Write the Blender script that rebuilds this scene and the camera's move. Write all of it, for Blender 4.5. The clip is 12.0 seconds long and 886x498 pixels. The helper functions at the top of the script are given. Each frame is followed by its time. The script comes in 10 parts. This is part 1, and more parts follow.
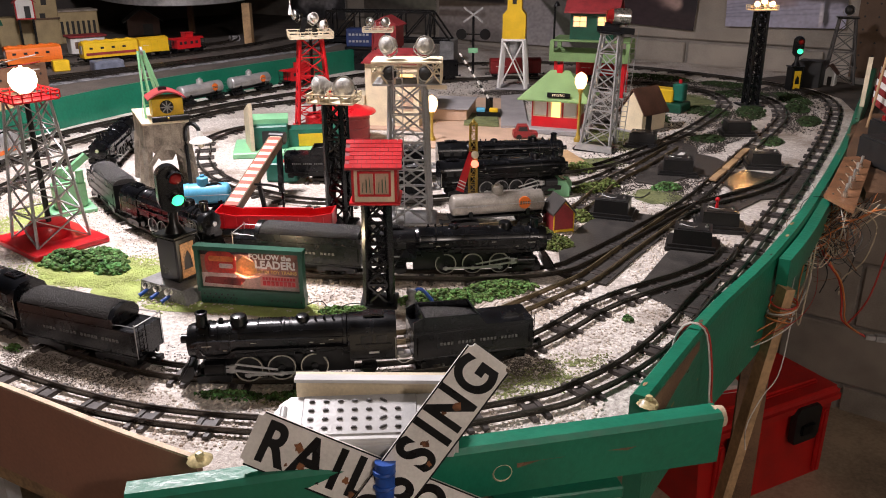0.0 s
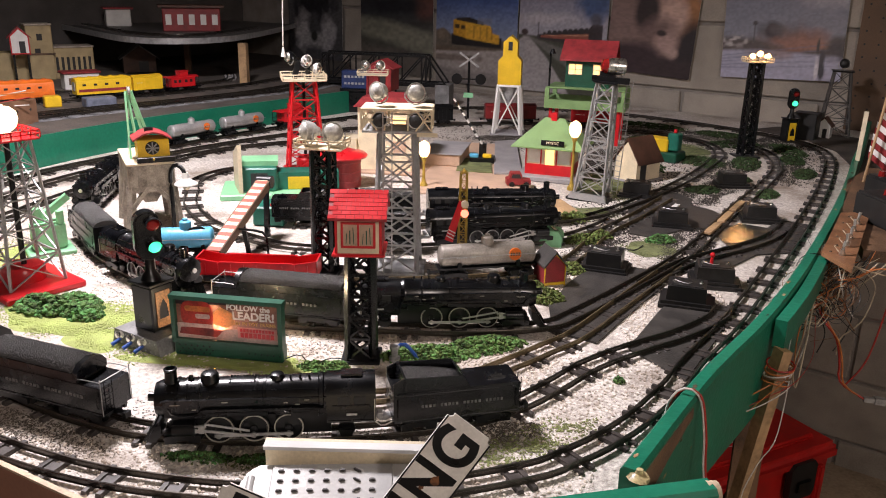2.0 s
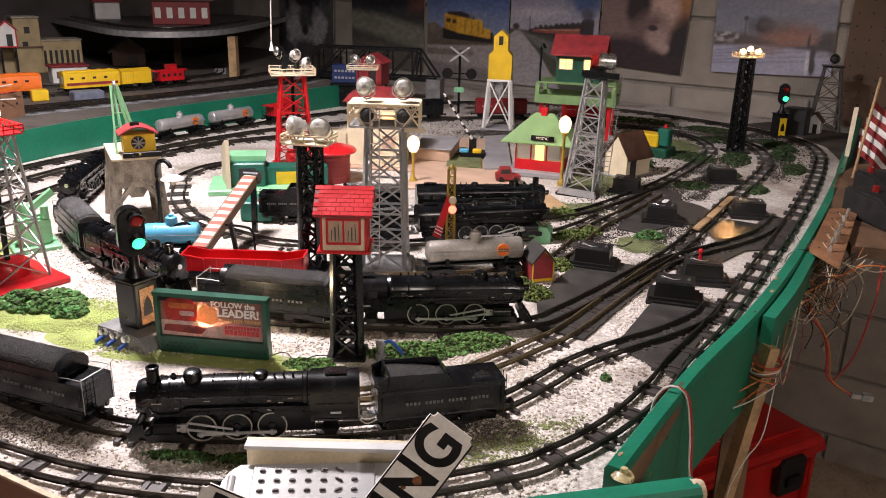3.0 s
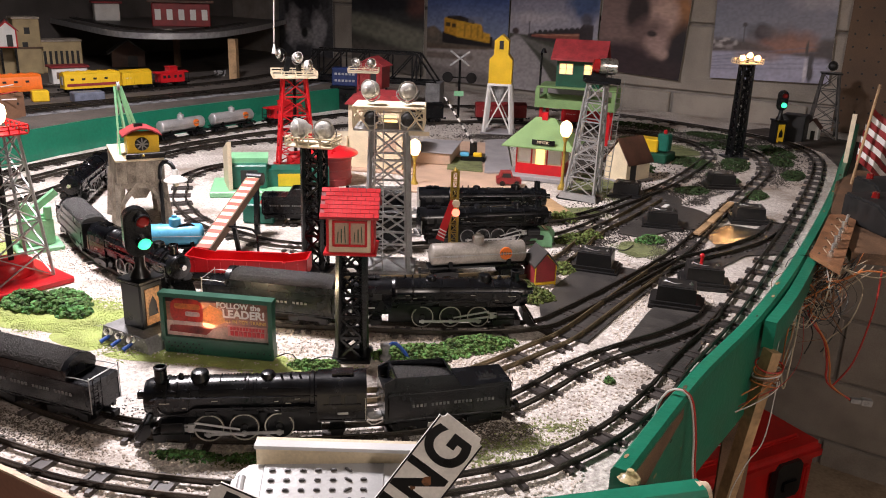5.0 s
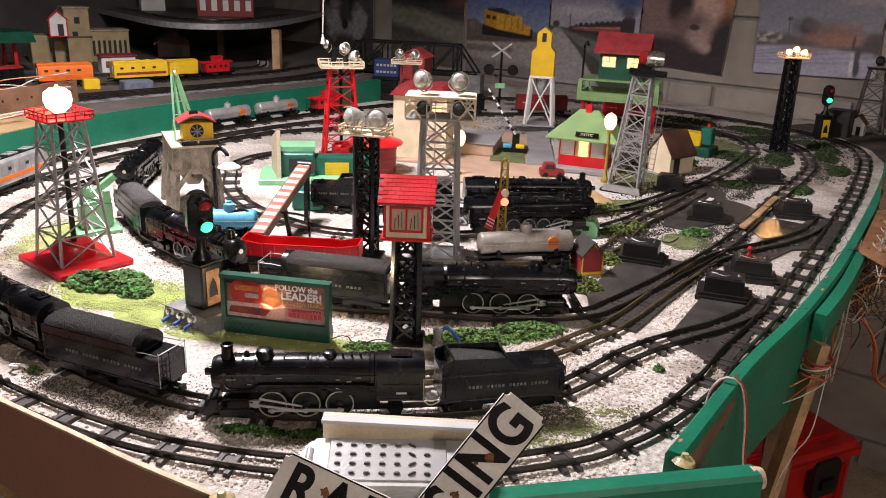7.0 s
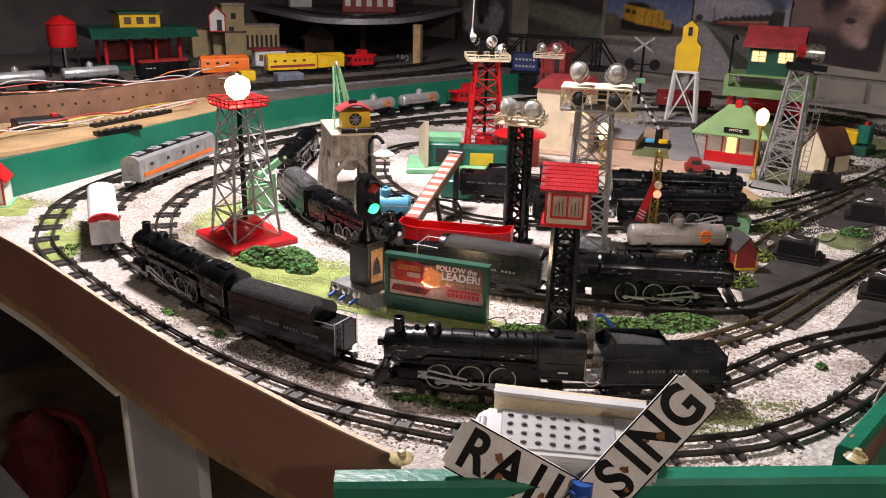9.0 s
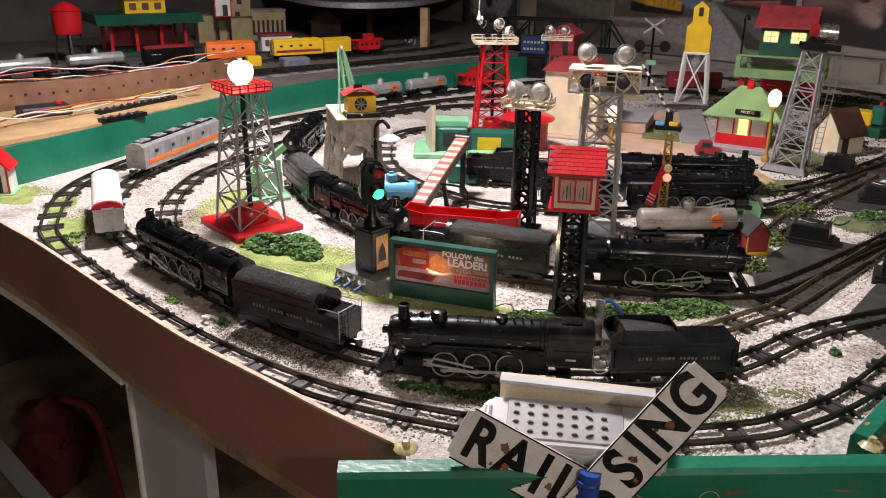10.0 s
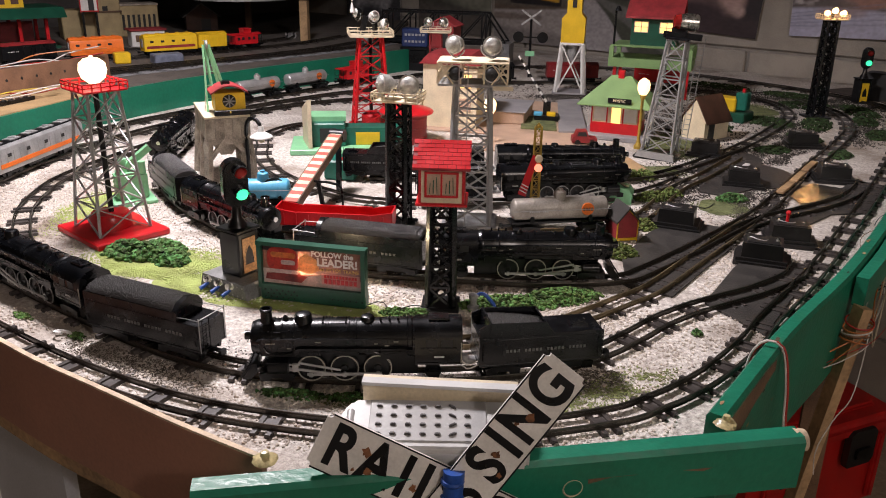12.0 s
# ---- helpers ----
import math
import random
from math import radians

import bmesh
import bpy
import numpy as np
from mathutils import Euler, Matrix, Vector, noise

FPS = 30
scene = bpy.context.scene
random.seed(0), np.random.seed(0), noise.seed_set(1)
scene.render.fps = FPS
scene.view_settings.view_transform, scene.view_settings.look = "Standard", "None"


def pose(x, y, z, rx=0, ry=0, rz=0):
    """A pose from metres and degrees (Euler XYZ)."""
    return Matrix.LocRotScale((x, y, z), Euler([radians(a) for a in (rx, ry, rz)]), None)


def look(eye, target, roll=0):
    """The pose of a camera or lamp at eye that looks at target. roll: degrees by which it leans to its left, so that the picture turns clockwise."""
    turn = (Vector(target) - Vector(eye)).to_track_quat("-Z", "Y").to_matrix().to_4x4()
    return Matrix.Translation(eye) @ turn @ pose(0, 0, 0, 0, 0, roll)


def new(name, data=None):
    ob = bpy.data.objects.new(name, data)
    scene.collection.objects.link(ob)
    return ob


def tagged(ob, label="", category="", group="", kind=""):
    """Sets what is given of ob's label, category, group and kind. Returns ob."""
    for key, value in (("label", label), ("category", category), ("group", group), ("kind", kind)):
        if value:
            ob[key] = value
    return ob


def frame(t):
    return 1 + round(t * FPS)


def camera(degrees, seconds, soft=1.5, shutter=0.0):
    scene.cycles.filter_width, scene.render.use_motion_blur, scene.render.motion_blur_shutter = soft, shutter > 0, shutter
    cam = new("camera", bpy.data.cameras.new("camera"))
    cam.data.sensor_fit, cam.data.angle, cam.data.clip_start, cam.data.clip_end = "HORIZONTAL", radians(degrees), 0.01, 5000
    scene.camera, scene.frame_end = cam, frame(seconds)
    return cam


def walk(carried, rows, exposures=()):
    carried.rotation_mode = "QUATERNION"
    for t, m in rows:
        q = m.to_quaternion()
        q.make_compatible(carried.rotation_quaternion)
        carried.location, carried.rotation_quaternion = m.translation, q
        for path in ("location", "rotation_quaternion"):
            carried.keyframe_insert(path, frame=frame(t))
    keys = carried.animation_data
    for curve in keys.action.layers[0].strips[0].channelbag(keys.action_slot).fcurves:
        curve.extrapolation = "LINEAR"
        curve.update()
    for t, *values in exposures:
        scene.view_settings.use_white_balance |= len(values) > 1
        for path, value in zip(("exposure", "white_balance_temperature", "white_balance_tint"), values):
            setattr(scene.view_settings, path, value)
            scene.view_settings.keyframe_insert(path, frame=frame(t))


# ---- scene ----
cam = camera(57.2, 12.0, 1.0)
PATH = [
    (0, (0.195, 0.145, 0.423), (0.001, 2.003, -0.292), -0.1),
    (0.5, (0.198, 0.156, 0.429), (0.023, 2.029, -0.251), -0.1),
    (1, (0.2, 0.164, 0.431), (0.031, 2.048, -0.218), 0.5),
    (1.5, (0.202, 0.171, 0.429), (0.023, 2.062, -0.197), 1.1),
    (2, (0.201, 0.183, 0.428), (0.016, 2.074, -0.196), 1.2),
    (2.5, (0.206, 0.187, 0.428), (0.03, 2.077, -0.203), 1.2),
    (3, (0.208, 0.19, 0.429), (0.041, 2.078, -0.208), 1.4),
    (5, (0.197, 0.184, 0.429), (0.041, 2.076, -0.199), 1.9),
    (5.5, (0.195, 0.179, 0.428), (0.036, 2.071, -0.2), 1.9),
    (6, (0.192, 0.174, 0.429), (0.019, 2.064, -0.201), 1.8),
    (6.5, (0.185, 0.171, 0.427), (-0.012, 2.056, -0.212), 1.9),
    (6.7, (0.18, 0.168, 0.427), (-0.027, 2.05, -0.217), 2.0),
    (8.3, (0.139, 0.13, 0.425), (-0.255, 1.982, -0.22), 2.2),
    (8.5, (0.136, 0.13, 0.424), (-0.291, 1.973, -0.223), 2.1),
    (9, (0.13, 0.119, 0.422), (-0.379, 1.936, -0.241), 1.4),
    (9.5, (0.127, 0.123, 0.418), (-0.414, 1.923, -0.264), 1.0),
    (10, (0.131, 0.134, 0.418), (-0.398, 1.933, -0.28), 0.8),
    (10.5, (0.14, 0.145, 0.415), (-0.344, 1.95, -0.297), 0.5),
    (11, (0.148, 0.153, 0.416), (-0.274, 1.971, -0.302), 0.4),
    (11.5, (0.154, 0.155, 0.417), (-0.2, 1.989, -0.299), 0.6),
    (12, (0.163, 0.159, 0.417), (-0.127, 2.007, -0.293), 1.0),
]
walk(cam, [(t, look(eye, target, roll)) for t, eye, target, roll in PATH], [(0.0, -0.02), (1.5, 0.1), (3.0, 0.08), (6.5, 0.09), (8.5, -0.03), (10.0, -0.14), (12.0, -0.27)])

# ---- world and lamps ----
world = bpy.data.worlds.new("world")
scene.world = world
world.use_nodes = True
world.node_tree.nodes["Background"].inputs[0].default_value = (0.05, 0.05, 0.06, 1)
world.node_tree.nodes["Background"].inputs[1].default_value = 0.3
scene.view_settings.exposure = 0.0


def lamp(name, place, watts, colour, size):
    d = bpy.data.lights.new(name, "POINT")
    d.energy, d.color, d.shadow_soft_size = watts, colour, size
    ob = new(name, d)
    ob.location = place
    return ob


shade = bpy.data.lights.new("ceiling_lamp_light", "SPOT")
shade.energy, shade.color, shade.shadow_soft_size, shade.spot_size, shade.spot_blend = 143.0, (1.0, 0.91, 0.945), 0.11, radians(160), 0.58
shade_lamp = new("ceiling_lamp_light", shade)
shade_lamp.matrix_basis = look((-0.46, 1.42, 1.12), (-0.40, 1.45, 0.0))
lamp("basement_bulb_light", (1.30, -0.72, 1.15), 46.0, (1.0, 0.87, 0.82), 0.06)
lamp("beacon_light", (-0.502, 1.214, 0.241), 0.45, (1.0, 0.78, 0.5), 0.016)
lamp("far_tower_light", (0.80, 2.385, 0.285), 0.28, (1.0, 0.55, 0.22), 0.012)
lamp("billboard_bulb", (-0.139, 1.033, 0.047), 0.34, (1.0, 0.74, 0.46), 0.004)
lamp("street_light", (-0.013, 1.905, 0.086), 0.12, (1.0, 0.72, 0.4), 0.008)
lamp("street_light", (0.309, 1.94, 0.135), 0.12, (1.0, 0.72, 0.4), 0.008)


# ---- materials ----
def mat(name, colour, rough=0.5, metal=0.0, spec=0.5, vary=0.15, scale=60.0, bump=0.1, fine=400.0, emit=0.0, coat=0.0, second=None, amount=0.5):
    m = bpy.data.materials.new(name)
    m.use_nodes = True
    nt = m.node_tree
    n, l = nt.nodes, nt.links
    p = n["Principled BSDF"]
    tc = n.new("ShaderNodeTexCoord")
    oi = n.new("ShaderNodeObjectInfo")
    shift = n.new("ShaderNodeVectorMath")
    shift.operation = "ADD"
    l.new(tc.outputs["Object"], shift.inputs[0])
    l.new(oi.outputs["Random"], shift.inputs[1])
    a = n.new("ShaderNodeTexNoise")
    a.inputs["Scale"].default_value, a.inputs["Detail"].default_value = scale, 4
    b = n.new("ShaderNodeTexNoise")
    b.inputs["Scale"].default_value, b.inputs["Detail"].default_value = fine, 3
    for q in (a, b):
        l.new(shift.outputs[0], q.inputs["Vector"])
    r = n.new("ShaderNodeValToRGB")
    c = Vector(colour)
    dark = second if second else [max(0.0, k * (1 - 2 * vary)) for k in c]
    r.color_ramp.elements[0].position, r.color_ramp.elements[1].position = 0.5 - 0.3 * amount, 0.5 + 0.3 * amount
    r.color_ramp.elements[0].color = (*dark, 1)
    r.color_ramp.elements[1].color = (*[min(1.0, k * (1 + vary * 0.6)) for k in c], 1)
    mix = n.new("ShaderNodeMath")
    mix.operation = "MULTIPLY_ADD"
    mix.inputs[1].default_value, mix.inputs[2].default_value = 0.35, 0.0
    l.new(b.outputs["Fac"], mix.inputs[0])
    add = n.new("ShaderNodeMath")
    add.operation = "MULTIPLY_ADD"
    add.inputs[1].default_value = 0.7
    l.new(a.outputs["Fac"], add.inputs[0])
    l.new(mix.outputs[0], add.inputs[2])
    l.new(add.outputs[0], r.inputs["Fac"])
    l.new(r.outputs["Color"], p.inputs["Base Color"])
    rr = n.new("ShaderNodeMapRange")
    rr.inputs["To Min"].default_value, rr.inputs["To Max"].default_value = max(0.02, rough - 0.12), min(1.0, rough + 0.12)
    l.new(a.outputs["Fac"], rr.inputs["Value"])
    l.new(rr.outputs[0], p.inputs["Roughness"])
    p.inputs["Metallic"].default_value = metal
    p.inputs["Coat Weight"].default_value = coat
    p.inputs["Specular IOR Level"].default_value = spec
    if bump:
        bn = n.new("ShaderNodeBump")
        bn.inputs["Strength"].default_value, bn.inputs["Distance"].default_value = bump, 0.002
        l.new(b.outputs["Fac"], bn.inputs["Height"])
        l.new(bn.outputs[0], p.inputs["Normal"])
    if emit:
        p.inputs["Emission Color"].default_value = (*colour, 1)
        p.inputs["Emission Strength"].default_value = emit
    return m


def speckled(m, low, high):
    """Vary a material's colour from clump to clump of one mesh."""
    n, l = m.node_tree.nodes, m.node_tree.links
    p = n["Principled BSDF"]
    g = n.new("ShaderNodeNewGeometry")
    r = n.new("ShaderNodeMapRange")
    r.inputs["To Min"].default_value, r.inputs["To Max"].default_value = low, high
    l.new(g.outputs["Random Per Island"], r.inputs["Value"])
    h = n.new("ShaderNodeHueSaturation")
    k = n.new("ShaderNodeMapRange")
    k.inputs["To Min"].default_value, k.inputs["To Max"].default_value = 0.46, 0.53
    l.new(g.outputs["Random Per Island"], k.inputs["Value"])
    l.new(k.outputs[0], h.inputs["Hue"])
    l.new(r.outputs[0], h.inputs["Value"])
    l.new(p.inputs["Base Color"].links[0].from_socket, h.inputs["Color"])
    l.new(h.outputs[0], p.inputs["Base Color"])
    return m


def print_mat(name, colour, vary=0.3, scale=40, second=None):
    """Thin printed sheet that lets a lamp behind it shine through."""
    m = mat(name, colour, 0.35, vary=vary, scale=scale, bump=0, second=second)
    n, l = m.node_tree.nodes, m.node_tree.links
    p = n["Principled BSDF"]
    out = n["Material Output"]
    tr = n.new("ShaderNodeBsdfTranslucent")
    l.new(p.inputs["Base Color"].links[0].from_socket, tr.inputs["Color"])
    mx = n.new("ShaderNodeMixShader")
    mx.inputs[0].default_value = 0.5
    l.new(p.outputs[0], mx.inputs[1])
    l.new(tr.outputs[0], mx.inputs[2])
    l.new(mx.outputs[0], out.inputs["Surface"])
    return m


BLACK = mat("black_engine_paint", (0.0028, 0.0034, 0.0048), 0.25, spec=0.5, vary=0.4, scale=55, bump=0.012, fine=700)
BLACKSAT = mat("black_satin_paint", (0.005, 0.0055, 0.0065), 0.30, spec=0.4, vary=0.3, scale=25, bump=0.015)
COAL = speckled(mat("coal_load", (0.065, 0.063, 0.062), 0.34, spec=0.8, vary=0.5, scale=900, bump=0.3, fine=2200), 0.5, 1.5)
RAIL = mat("tinplate_rail", (0.085, 0.074, 0.062), 0.3, metal=0.75, vary=0.2, scale=9, second=(0.02, 0.019, 0.018), amount=0.7)
RAILWORN = mat("brassy_worn_rail", (0.22, 0.17, 0.10), 0.42, metal=0.7, vary=0.35, scale=20)
RIM = mat("dull_nickel_rim", (0.46, 0.44, 0.38), 0.4, metal=0.4, vary=0.15, scale=40)
FAINT = mat("faint_silver_lettering", (0.16, 0.16, 0.155), 0.5, vary=0.3, scale=300)
TIE = mat("sleeper_black_metal", (0.055, 0.047, 0.043), 0.4, vary=0.45, scale=30, second=(0.018, 0.015, 0.014))
SWITCH = mat("switch_black_plastic", (0.008, 0.008, 0.0085), 0.35, spec=0.4, vary=0.4, scale=28, bump=0.03, second=(0.022, 0.020, 0.019), amount=0.45)
PLATEGREY = mat("scuffed_turnout_plate", (0.048, 0.044, 0.040), 0.38, spec=0.4, vary=0.5, scale=40, bump=0.3, second=(0.022, 0.021, 0.021), amount=0.7)
GREEN = mat("green_board_paint", (0.010, 0.165, 0.095), 0.36, vary=0.14, scale=10, bump=0.3, fine=140)
WOOD = mat("raw_pine_wood", (0.42, 0.27, 0.14), 0.65, vary=0.3, scale=14, bump=0.2, fine=160)
DARKWOOD = mat("stained_wood", (0.16, 0.09, 0.05), 0.6, vary=0.35, scale=14, bump=0.2)
FASCIA = mat("brown_hardboard", (0.30, 0.138, 0.092), 0.5, vary=0.12, scale=9, bump=0.08, fine=250)
EDGE = mat("cut_hardboard_edge", (0.6, 0.47, 0.33), 0.7, vary=0.2)
GREYPANEL = mat("grey_white_melamine", (0.42, 0.43, 0.46), 0.5, vary=0.12, scale=6)
CONCRETE = mat("concrete_floor", (0.42, 0.335, 0.235), 0.85, vary=0.25, scale=5, bump=0.3, fine=90)
BLOCK = mat("painted_concrete_block", (0.37, 0.335, 0.29), 0.85, vary=0.14, scale=9, bump=0.5, fine=260)
# block paint again, with the west wall's shade put into the colour
SHADEWALL = mat("shade_toned_block", (0.10, 0.09, 0.085), 0.9, vary=0.2, scale=9, bump=0.4)
MORTAR = mat("mortar_joint", (0.3, 0.275, 0.25), 0.9, vary=0.15, scale=20, bump=0.3)
CEIL = mat("ceiling_boards", (0.3, 0.28, 0.25), 0.8, vary=0.2, scale=6)
PEG = mat("pegboard_brown", (0.12, 0.072, 0.042), 0.65, vary=0.15, scale=10)
RED = mat("red_glossy_paint", (0.55, 0.012, 0.018), 0.32, vary=0.12, scale=30, bump=0.05)
DULLRED = mat("dull_red_car_paint", (0.26, 0.02, 0.022), 0.5, vary=0.2, scale=30)
MAROON = mat("maroon_roof_paint", (0.3, 0.03, 0.035), 0.55, vary=0.25, scale=40)
CREAM = mat("cream_paint", (0.72, 0.62, 0.44), 0.5, vary=0.12, scale=25)
FACTORY = mat("aged_yellow_cream_plastic", (0.40, 0.31, 0.16), 0.55, vary=0.15, scale=25)
WHITE = mat("white_paint", (0.76, 0.75, 0.72), 0.42, vary=0.08, scale=30)
SILVER = mat("silver_paint", (0.5, 0.5, 0.5), 0.38, metal=0.6, vary=0.15, scale=40)
TANKGREY = mat("dusty_silver_paint", (0.36, 0.33, 0.29), 0.45, metal=0.25, vary=0.2, scale=50)
GREYMETAL = mat("grey_galvanised_lattice", (0.42, 0.42, 0.42), 0.42, metal=0.35, vary=0.2, scale=60)
FLOODSHELL = mat("dull_aluminium_shell", (0.52, 0.51, 0.48), 0.42, metal=0.45, vary=0.22, scale=90, bump=0.08)
CHROME = mat("chrome_reflector", (0.8, 0.79, 0.76), 0.28, metal=1.0, vary=0.1, scale=80, bump=0.03)
YELLOW = mat("yellow_paint", (0.78, 0.5, 0.02), 0.4, vary=0.1, scale=30)
GOLD = mat("gilt_metal_paint", (0.5, 0.34, 0.06), 0.4, metal=0.4, vary=0.25, scale=50)
MINT = mat("mint_green_plastic", (0.24, 0.55, 0.3), 0.42, vary=0.12, scale=30)
ROOFGREEN = mat("pale_green_roof_paint", (0.2, 0.33, 0.13), 0.45, vary=0.12, scale=20)
DARKGREEN = mat("dark_green_paint", (0.008, 0.075, 0.043), 0.4, vary=0.2, scale=30)
TEAL = mat("teal_green_paint", (0.01, 0.13, 0.09), 0.4, vary=0.2, scale=30)
BLUE = mat("sky_blue_plastic", (0.1, 0.4, 0.62), 0.4, vary=0.12, scale=30)
BLUETAPE = mat("blue_tape", (0.012, 0.07, 0.33), 0.35, vary=0.2, scale=60)
ORANGE = mat("orange_plastic", (0.75, 0.16, 0.015), 0.42, vary=0.12, scale=30)
BROWN = mat("brown_roof_paint", (0.1, 0.045, 0.03), 0.55, vary=0.25, scale=40)
BUNKER = mat("weathered_concrete_casting", (0.40, 0.345, 0.28), 0.7, vary=0.3, scale=45, bump=0.3)
GREYBASE = mat("grey_cast_base", (0.22, 0.22, 0.22), 0.55, vary=0.25, scale=40)
TANPAPER = mat("tan_card", (0.52, 0.36, 0.26), 0.75, vary=0.12, scale=20)
ROADGREY = mat("grey_platform_paint", (0.3, 0.29, 0.3), 0.6, vary=0.15, scale=25)
BALLAST = mat("white_grey_ballast", (0.82, 0.775, 0.72), 0.9, vary=0.2, scale=170, bump=1.0, fine=520, second=(0.2, 0.165, 0.14), amount=0.7)


def soiled(m, colour, scale, low, high):
    """Lay soft patches of soil over a material's colour."""
    n, l = m.node_tree.nodes, m.node_tree.links
    p = n["Principled BSDF"]
    g = n.new("ShaderNodeNewGeometry")
    z = n.new("ShaderNodeTexNoise")
    z.inputs["Scale"].default_value, z.inputs["Detail"].default_value, z.inputs["Roughness"].default_value = scale, 7, 0.65
    l.new(g.outputs["Position"], z.inputs["Vector"])
    k = n.new("ShaderNodeMapRange")
    k.inputs["From Min"].default_value, k.inputs["From Max"].default_value = low, high
    l.new(z.outputs["Fac"], k.inputs["Value"])
    mx = n.new("ShaderNodeMix")
    mx.data_type = "RGBA"
    l.new(k.outputs[0], mx.inputs[0])
    l.new(p.inputs["Base Color"].links[0].from_socket, mx.inputs[6])
    mx.inputs[7].default_value = (*colour, 1)
    l.new(mx.outputs[2], p.inputs["Base Color"])
    return m


soiled(BALLAST, (0.24, 0.19, 0.15), 7.0, 0.51, 0.68)
soiled(BALLAST, (0.34, 0.285, 0.235), 2.6, 0.47, 0.72)
GRASS = mat("green_turf", (0.33, 0.40, 0.12), 0.9, vary=0.3, scale=38, bump=0.7, fine=900, second=(0.23, 0.25, 0.085))
MIDGRASS = mat("mid_green_turf", (0.23, 0.27, 0.10), 0.9, vary=0.3, scale=60, bump=0.6, fine=600, second=(0.15, 0.15, 0.07))
OLIVE = mat("olive_turf_mat", (0.16, 0.18, 0.075), 0.9, vary=0.3, scale=45, bump=0.6, fine=500)
FOAM = speckled(mat("dark_green_foliage", (0.115, 0.23, 0.075), 0.9, spec=0.2, vary=0.5, scale=120, bump=0.7, fine=600), 0.35, 1.35)
FOAMDARK = speckled(mat("dusty_olive_foliage", (0.055, 0.09, 0.035), 0.9, spec=0.2, vary=0.5, scale=120, bump=0.7, fine=600), 0.35, 1.35)
FOAMOLIVE = speckled(mat("olive_foliage", (0.15, 0.19, 0.055), 0.9, spec=0.2, vary=0.5, scale=120, bump=0.7, fine=600), 0.35, 1.35)
FOAM2 = speckled(mat("mid_green_foliage", (0.135, 0.24, 0.07), 0.9, spec=0.2, vary=0.5, scale=120, bump=0.7, fine=600), 0.35, 1.35)
DECKDIRT = mat("dark_deck_cinders", (0.125, 0.105, 0.088), 0.9, vary=0.35, scale=18, bump=0.6, fine=200, second=(0.045, 0.040, 0.037), amount=0.8)
PLASTICWHITE = mat("white_abs_plastic", (0.54, 0.54, 0.53), 0.35, vary=0.05, scale=20, bump=0.03)
CLEARGREY = mat("keypad_grey_overlay", (0.42, 0.42, 0.415), 0.25, vary=0.06, scale=30)
BUTTON = mat("dark_grey_button", (0.075, 0.07, 0.068), 0.5, vary=0.1)
TOTE = mat("red_plastic_tote", (0.62, 0.018, 0.016), 0.45, vary=0.15, scale=10)
PLASTICBLACK = mat("black_plastic", (0.015, 0.015, 0.015), 0.5, vary=0.2)
WARM = mat("lit_window", (1.0, 0.55, 0.18), 0.5, emit=2.2, bump=0)
BULB = mat("lit_bulb_glass", (1.0, 0.76, 0.48), 0.3, emit=5.0, bump=0)
LAMPGLOW = mat("lit_frosted_lamp", (1.0, 0.62, 0.32), 0.3, emit=3.2, bump=0)
FLAME = mat("lit_floodlight", (1.0, 0.52, 0.2), 0.3, emit=9.0, bump=0)
GREENLIGHT = mat("lit_green_lens", (0.06, 1.0, 0.42), 0.3, emit=1.6, bump=0)
REDLENS = mat("red_lens", (0.2, 0.01, 0.009), 0.2, emit=0.02, bump=0)
REDLIGHT = mat("lit_red_lens", (1.0, 0.2, 0.12), 0.3, emit=2.5, bump=0)
WIREWHITE = mat("white_wire", (0.6, 0.56, 0.52), 0.5, vary=0.1)
WIRERED = mat("red_wire", (0.4, 0.03, 0.02), 0.5, vary=0.1)
WIREBLACK = mat("black_wire", (0.02, 0.02, 0.02), 0.5, vary=0.1)
WIREORANGE = mat("orange_wire", (0.5, 0.16, 0.04), 0.5, vary=0.1)
COPPERBOARD = mat("copper_brown_panel", (0.33, 0.16, 0.08), 0.4, metal=0.3, vary=0.3, scale=40)
SIGNWHITE = mat("enamel_sign_white", (0.68, 0.66, 0.62), 0.4, vary=0.1, scale=30)
RUST = mat("rust_stain", (0.2, 0.08, 0.03), 0.8, vary=0.4, scale=90)


# ---- mesh helpers ----
def dots(name, places, r, material, parent):
    """Tiny rivet heads, joined into one part."""
    v, f = [], []
    for x, y, z in places:
        i = len(v)
        v += [(x + r, y, z), (x - r, y, z), (x, y + r, z), (x, y - r, z), (x, y, z + r), (x, y, z - r)]
        f += [[i + a, i + c, i + d] for a, c, d in ((0, 2, 4), (2, 1, 4), (1, 3, 4), (3, 0, 4), (2, 0, 5), (1, 2, 5), (3, 1, 5), (0, 3, 5))]
    me = bpy.data.meshes.new(name)
    me.from_pydata(v, [], f)
    me.materials.append(material)
    ob = new(name, me)
    ob.parent = parent
    return tagged(ob, kind="stuff")


def B():
    return bmesh.new()


def box(bm, c, s, m=None):
    """A box at centre c with sizes s, turned by m about its centre."""
    r = bmesh.ops.create_cube(bm, size=1.0)
    t = Matrix.Translation(c) @ (m.to_4x4() if m else Matrix()) @ Matrix.Diagonal((*s, 1))
    bmesh.ops.transform(bm, matrix=t, verts=r["verts"])
    return r["verts"]


CUBES = {}


